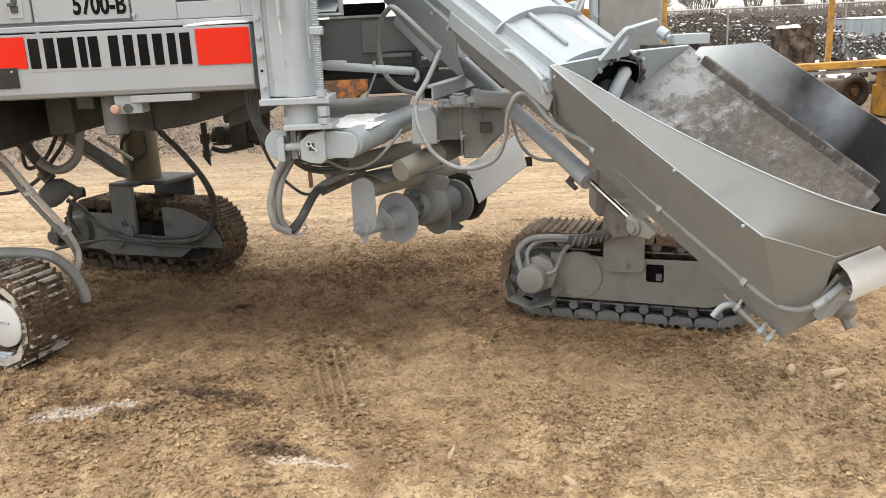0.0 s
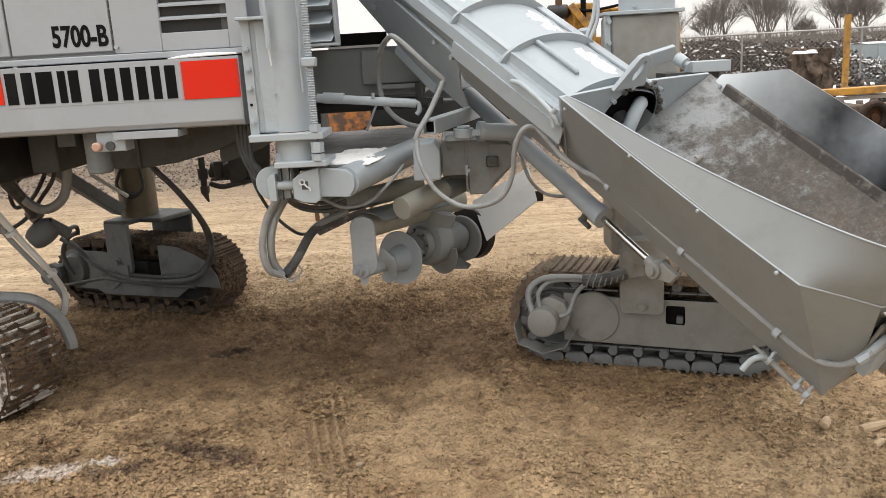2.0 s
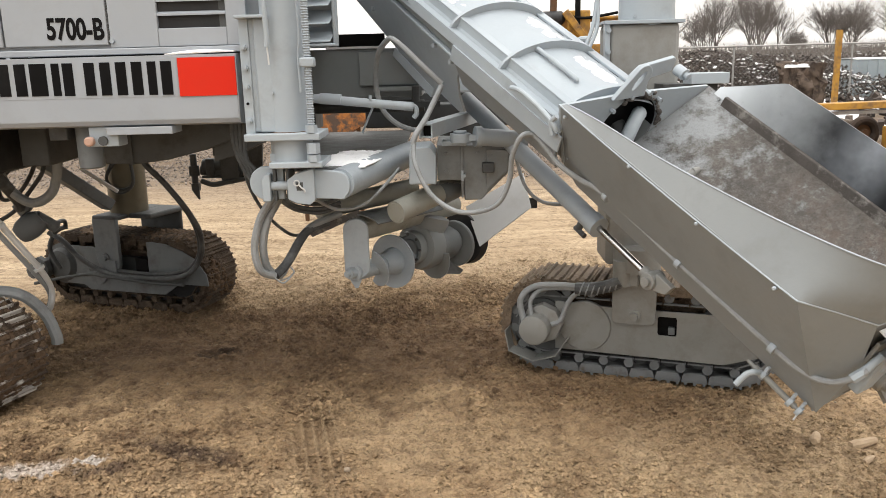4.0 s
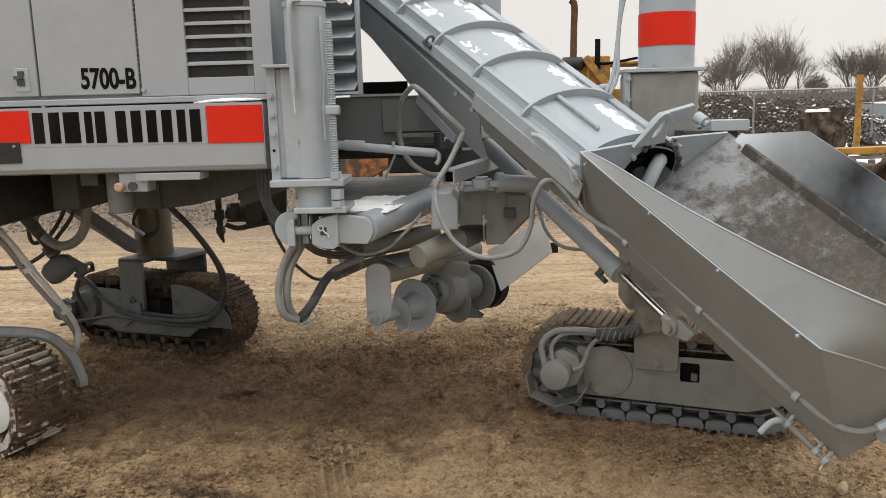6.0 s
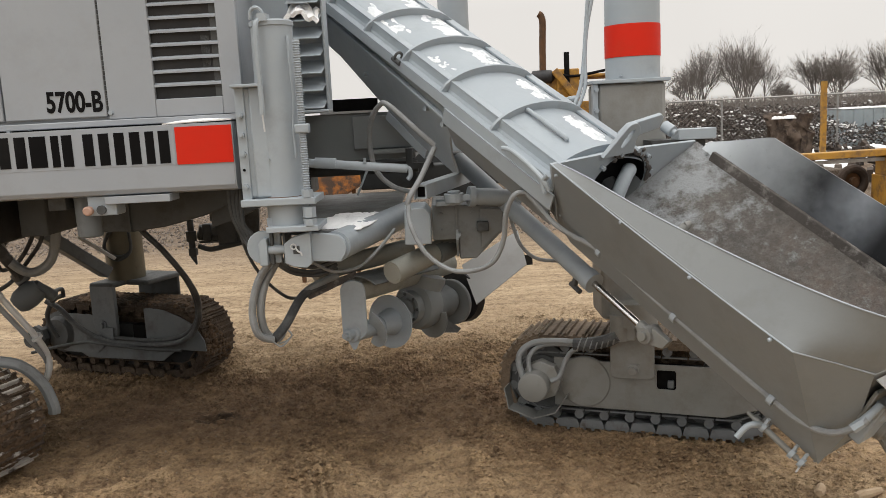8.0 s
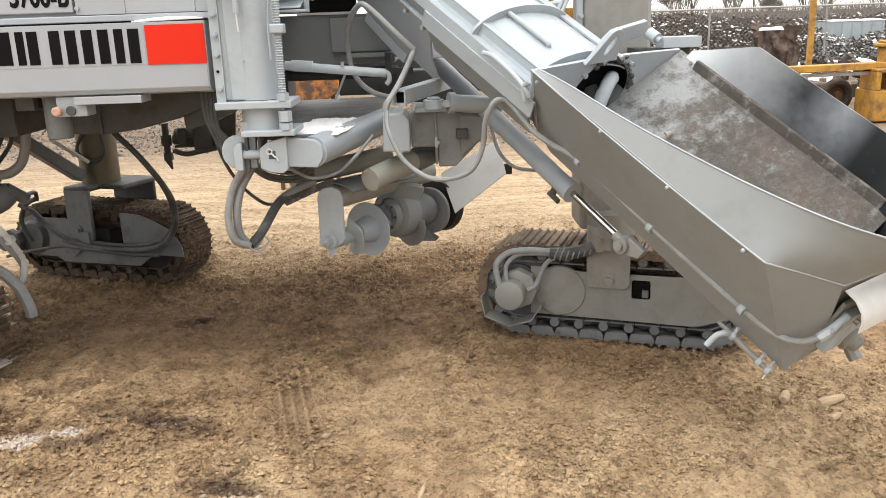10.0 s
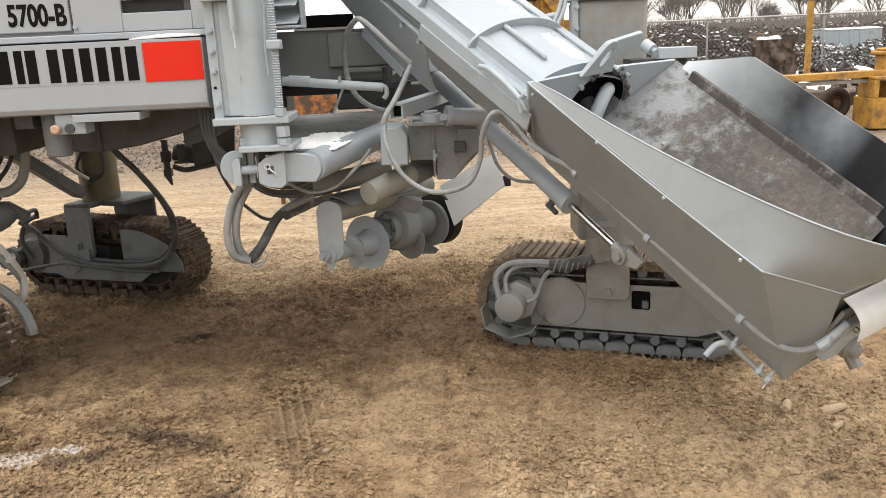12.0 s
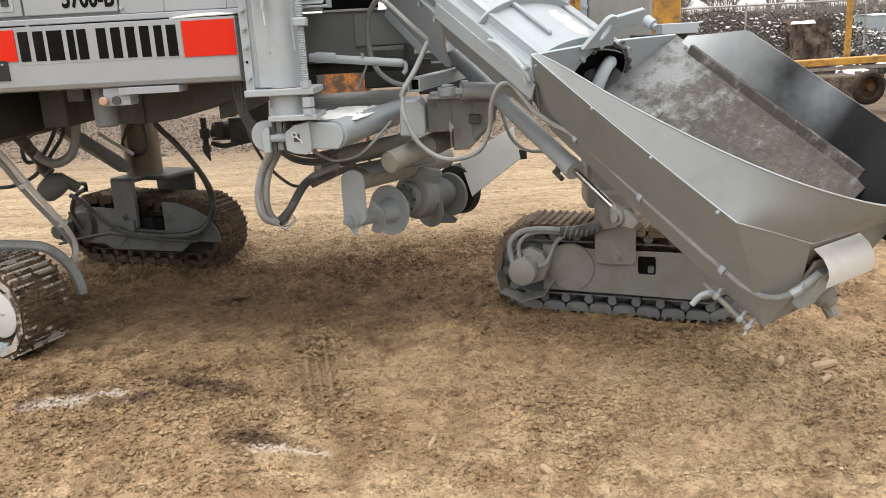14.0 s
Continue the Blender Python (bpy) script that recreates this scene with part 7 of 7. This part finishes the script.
part("hose_line", Shape().hose([(2.6, 18.95, 2.52), (3.0, 18.95, 2.45), (3.7, 18.95, 2.55)], 0.03, 8), BLACK, dozer)
part("track_unit", Shape().plate(oval(1.6, 4.6, 0.0, 0.9, 19.0), -1.6), RUSTY, dozer)
# yellow crate-like frame seen beside the column
stand = thing("machine_stand", "yellow steel machine stand in the yard", "machine part")
part("upright", Shape().box((3.9, 16.9, 0.0), (4.4, 17.6, 2.02)), YELLOW, stand, bevel=0.02)
part("band", Shape().box((3.85, 16.85, 1.4), (4.45, 17.65, 1.46)), YELLOW, stand, bevel=0.01)
# orange blade and scrap seen under the machine
bucket = thing("loader_blade", "flaking orange steel blade propped on rusty legs", "blade")
part("blade_plate", Shape().plate([(-1.7, 9, 0.55), (-1.0, 9, 0.95), (-0.6, 9.1, 1.17), (-0.75, 9.1, 1.3), (-1.7, 9, 1.3)], -0.4), ORANGE, bucket, "flaking orange blade", 0.01)
part("prop", Shape().box((-1.55, 9.1, 0.0), (-1.51, 9.14, 0.9)), RUSTY, bucket)
part("prop", Shape().box((-0.95, 9.1, 0.0), (-0.91, 9.14, 1.1)), RUSTY, bucket)
LITTER, nt, ln, bsdf = nodes_of("scrap_litter")
isl = nt.new("ShaderNodeNewGeometry").outputs["Random Per Island"]
ramp = nt.new("ShaderNodeValToRGB")
ramp.color_ramp.elements[0].color, ramp.color_ramp.elements[1].color = (0.07, 0.055, 0.045, 1), (0.26, 0.22, 0.185, 1)
ln.new(isl, ramp.inputs["Fac"])
ln.new(ramp.outputs["Color"], bsdf.inputs["Base Color"])
bsdf.inputs["Roughness"].default_value = 0.85
s = Shape()
for i in range(9000):
    x, y = rng.uniform(-11, 4), 12.0 + 6 * rng.random()
    l, w, h = rng.uniform(0.01, 0.05), rng.uniform(0.008, 0.026), rng.uniform(0.008, 0.02)
    s.box((-l / 2, -w / 2, -h / 2), (l / 2, w / 2, h / 2), pose(x, y, 0.01 + 0.02 * (y - 12.0) * rng.random() ** 2, rng.uniform(-40, 40), rng.uniform(-40, 40), rng.uniform(0, 180)))
tagged(part("parts_heap", s, LITTER), "low litter of broken scrap across the yard", "scrap", kind="stuff")

# pale steel bin standing in the scrap
bin_ = thing("scrap_bin", "pale blue-grey ribbed steel bin among scrap", "bin")
part("bin_body", Shape().box((13.35, 28.2, 0), (15.11, 29.5, 1.28)), SHED, bin_, bevel=0.02)
for k in range(6):
    part("rib", Shape().box((13.35 + 0.02 + 0.332 * k, 28.15, 0), (13.35 + 0.08 + 0.332 * k, 28.2, 1.25)), SHED, bin_)
part("bin_snow", Shape().sheet([[(13.35 - 0.02 + 1.80 * i / 9, 28.18 + 1.34 * j / 4, 1.28 + 0.002 + 0.04 * math.sin(math.pi * j / 4)) for j in range(5)] for i in range(10)], 0.02), SNOW, bin_)


# bare trees
def tree(x, y, height, seed, stems=2, spread=0.46):
    """A winter tree: a few rising stems that fork into fine twigs."""
    r = random.Random(seed)
    t = thing("bare_tree", "leafless winter tree with fine grey-brown twigs", "tree", "bare trees along the horizon")
    trunk, twigs = Shape(), Shape()

    def grow(p, d, length, rad, depth):
        q = p + d * length
        shape = trunk if depth > 4 else twigs
        shape.cyl(p, q, rad, rad * 0.75, n=6 if depth > 4 else 3, caps=False)
        if depth == 0:
            return
        for k in range(4 if depth > 4 else 3):
            wide = spread * (0.5 if k == 0 else 1.5)
            nd = (d + Vector((r.uniform(-1, 1), r.uniform(-0.7, 0.7), r.uniform(-0.2, 0.45))) * wide).normalized()
            start = q if k == 0 else p.lerp(q, r.uniform(0.6 if depth > 4 else 0.15, 1.0))
            grow(start, nd, length * (r.uniform(0.72, 0.88) if k == 0 else r.uniform(0.60, 0.90)), max(0.0075, rad * (0.66 if k == 0 else 0.48)), depth - 1)

    for k in range(stems):
        lean2 = Vector((r.uniform(-0.32, 0.32) if stems > 1 else r.uniform(-0.06, 0.06), r.uniform(-0.1, 0.1), 1)).normalized()
        grow(Vector((x + r.uniform(-0.2, 0.2), y, -0.2)), lean2, height * r.uniform(0.24, 0.28), height * 0.014, 6)
    part("trunk", trunk, BARKFAR, t)
    part("crown", twigs, BARKFAR, t)
    return t


for i, (px, hh, st) in enumerate(((39.8, 10.4, 3), (37.4, 9.2, 2), (42.6, 9.4, 2), (44.6, 8.4, 1), (33.4, 7.2, 2), (31.2, 7.4, 2), (35.6, 7.4, 2), (29.2, 6.6, 1), (51.2, 7.8, 3), (53.4, 7.6, 2), (55.8, 8.4, 2), (48.0, 4.2, 2), (46.3, 4.6, 1), (60.5, 9.5, 3), (65.0, 10.5, 2), (69.5, 9.5, 2), (25.0, 6.0, 2))):
    tree(px, 113 + (i * 7) % 9, hh * 1.08, 40 + i, st)
# hazy brushwood along the horizon
s = Shape()
for i in range(11000):
    x, y = rng.uniform(-30, 100), rng.uniform(92, 128)
    h = rng.uniform(0.8, 2.2) + 0.8 * rng.random() ** 3
    lean = Vector((rng.uniform(-0.6, 0.6), rng.uniform(-0.3, 0.3), h))
    s.cyl((x, y, -0.1), Vector((x, y, 0)) + lean, rng.uniform(0.02, 0.07), 0.012, n=3, caps=False)
for i in range(9000):
    x, y = rng.uniform(5, 85), rng.uniform(95, 130)
    h = rng.uniform(1.2, 2.9)
    lean = Vector((rng.uniform(-0.8, 0.8), rng.uniform(-0.3, 0.3), h))
    s.cyl((x, y, 0.2), Vector((x, y, 0)) + lean, rng.uniform(0.010, 0.026), 0.006, n=3, caps=False)
tagged(part("brushwood", s, BARKFAR), "low grey-brown brushwood along the horizon", "bushes", kind="stuff")
part_b = part("far_bank", Shape().plate([(-220, 135, -1), (260, 135, -1), (260, 135, 1.7), (-220, 135, 1.7)], 1.0), BARKFAR)
tagged(part_b, "dim wooded bank on the horizon", "backdrop", kind="structure")

# ---- litter on the ground ----
def lie(x, y):
    return float(ground_height(np.array(x), np.array(y)))


pr = random.Random(5)
s = Shape()
for i in range(320):
    x, y = pr.uniform(-3.0, 2.6), pr.uniform(2.75, 7.0)
    r = 0.003 + 0.009 * pr.random() ** 4
    z = lie(x, y) + r * 0.3
    q = pose(x, y, z, pr.uniform(0, 360), pr.uniform(0, 360), pr.uniform(0, 360))
    pts = [Vector(v) * r for v in ((1.2, 0, 0), (-1.1, 0.1, 0), (0, 0.9, 0.1), (0.1, -0.9, 0), (0, 0.1, 0.7), (0, 0, -0.7))]
    s.add([q @ p for p in pts], [(0, 2, 4), (2, 1, 4), (1, 3, 4), (3, 0, 4), (2, 0, 5), (1, 2, 5), (3, 1, 5), (0, 3, 5)])
tagged(part("gravel", s, STONE), "scattered small stones in the dirt", "gravel", kind="stuff")


# loose crumbs have the colour of the earth they lie on, each a little lighter or darker
CRUMB = EARTH.copy()
CRUMB.name = "earth_crumb"
nt, ln = CRUMB.node_tree.nodes, CRUMB.node_tree.links
shade = nt.new("ShaderNodeMapRange")
shade.inputs["To Min"].default_value, shade.inputs["To Max"].default_value = 0.50, 0.80
ln.new(nt.new("ShaderNodeNewGeometry").outputs["Random Per Island"], shade.inputs["Value"])
ln.new(shade.outputs["Result"], nt[tone.name].inputs["Value"])
# crumbled earth, thick in some places and thin in others
thick = [lattice(201), lattice(202)]
nr = np.random.RandomState(17)
qx, qy = nr.uniform(-2.9, 2.5, 260000), 2.7 + 4.4 * nr.rand(260000) ** 1.25
dens = 0.30 + thick[0](qx * 1.6, qy * 1.6) + 0.9 * thick[1](qx * 5.0, qy * 5.0)
# churned strips: from the middle to the lower right, and beneath the machine
strip_d = (qy - (4.15 - 0.62 * (qx - 0.5))) / 0.42
dens += 0.55 * np.exp(-strip_d ** 2) * (qx > 0.1) + 0.45 * np.exp(-((qy - 5.75) / 0.5) ** 2) * (qx > -1.6) + 0.35 * np.exp(-((qx - 0.15) / 0.5) ** 2 - ((qy - 3.35) / 0.25) ** 2)
keep = nr.rand(260000) < np.clip(dens * 0.55, 0.012, 0.5)
qx, qy, dens = qx[keep][:62000], qy[keep][:62000], dens[keep][:62000]
made = len(qx)
CR = np.stack([qx, qy, 0.0026 + (0.008 + 0.009 * np.clip(dens, 0, 1)) * nr.rand(made) ** 2.6], -1)
cx, cy, cr = CR.T
cz = ground_height(cx, cy) + cr * 0.42
octa = np.array(((1.2, 0, 0), (-1.1, 0.1, 0), (0, 0.9, 0.1), (0.1, -0.9, 0), (0, 0.1, 0.8), (0, 0, -0.7)))
spin = np.random.RandomState(8).rand(made) * 6.28
pts = octa[None] * cr[:, None, None] * (0.75 + 0.5 * np.random.RandomState(9).rand(made, 6, 1))
px2 = pts[..., 0] * np.cos(spin)[:, None] - pts[..., 1] * np.sin(spin)[:, None]
py2 = pts[..., 0] * np.sin(spin)[:, None] + pts[..., 1] * np.cos(spin)[:, None]
verts = np.stack([px2 + cx[:, None], py2 + cy[:, None], pts[..., 2] + cz[:, None]], -1).reshape(-1, 3)
tri = np.array(((0, 2, 4), (2, 1, 4), (1, 3, 4), (3, 0, 4), (2, 0, 5), (1, 2, 5), (3, 1, 5), (0, 3, 5)))
faces = (tri[None] + 6 * np.arange(made)[:, None, None]).reshape(-1, 3)
cm = bpy.data.meshes.new("crumbled_earth")
cm.from_pydata(verts.tolist(), [], faces.tolist())
cm.materials.append(CRUMB)
tagged(new("crumbled_earth", cm), "loose crumbs of brown earth on the yard", "earth", kind="stuff")


def clod(name, x, y, size, mat, lab, cat, long=1.0, yaw=0.0):
    r = random.Random(int(x * 1000 + y * 77))
    s2 = Shape()
    prof = [(-0.5, 0.35), (-0.3, 0.48), (0.1, 0.5), (0.35, 0.42), (0.5, 0.25)]
    s2.turned((0, 0, 0), (1, 0, 0), [(size * long * z2, size * rr * r.uniform(0.85, 1.1)) for z2, rr in prof], 9)
    ob = part(name, s2, mat)
    for v in ob.data.vertices:
        v.co += Vector((r.uniform(-1, 1), r.uniform(-1, 1), r.uniform(-1, 1))) * size * 0.05
    ob.matrix_world = pose(x, y, lie(x, y) + size * 0.45, 0, 0, yaw)
    return tagged(ob, lab, cat)


clod("wood_chunk", 1.608, 3.664, 0.042, WOOD, "short broken stick of wood on the dirt", "stick", 2.2, 60)
clod("wood_chunk", 1.80, 3.63, 0.042, WOOD, "short broken stick of wood on the dirt", "stick", 3.4, 20)
clod("wood_chunk", 1.75, 3.48, 0.03, WOOD, "split wood chip on the dirt", "stick", 2.4, 35)
clod("stick", 0.0, 3.06, 0.019, WOOD, "pale brown stick lying on the dirt", "stick", 6.5, 78)
clod("stick", 0.45, 2.78, 0.030, WOOD, "pale brown stick lying on the dirt", "stick", 3.8, -62)
clod("pebble", -0.406, 3.462, 0.022, STONE, "pale pebble on the dirt", "stone", 1.2, 10)
clod("pebble", -0.80, 3.02, 0.02, STONE, "pale pebble on the dirt", "stone", 1.3, 40)
clod("pebble", 0.60, 3.05, 0.02, STONE, "pale pebble on the dirt", "stone", 1.2, 0)
for k in range(26):
    clod("dirt_clod", pr.uniform(-2.6, 2.3), pr.uniform(2.8, 5.6), pr.uniform(0.018, 0.038), EARTH, "crumbled lump of earth", "earth lump", pr.uniform(1.0, 1.5), pr.uniform(0, 180))
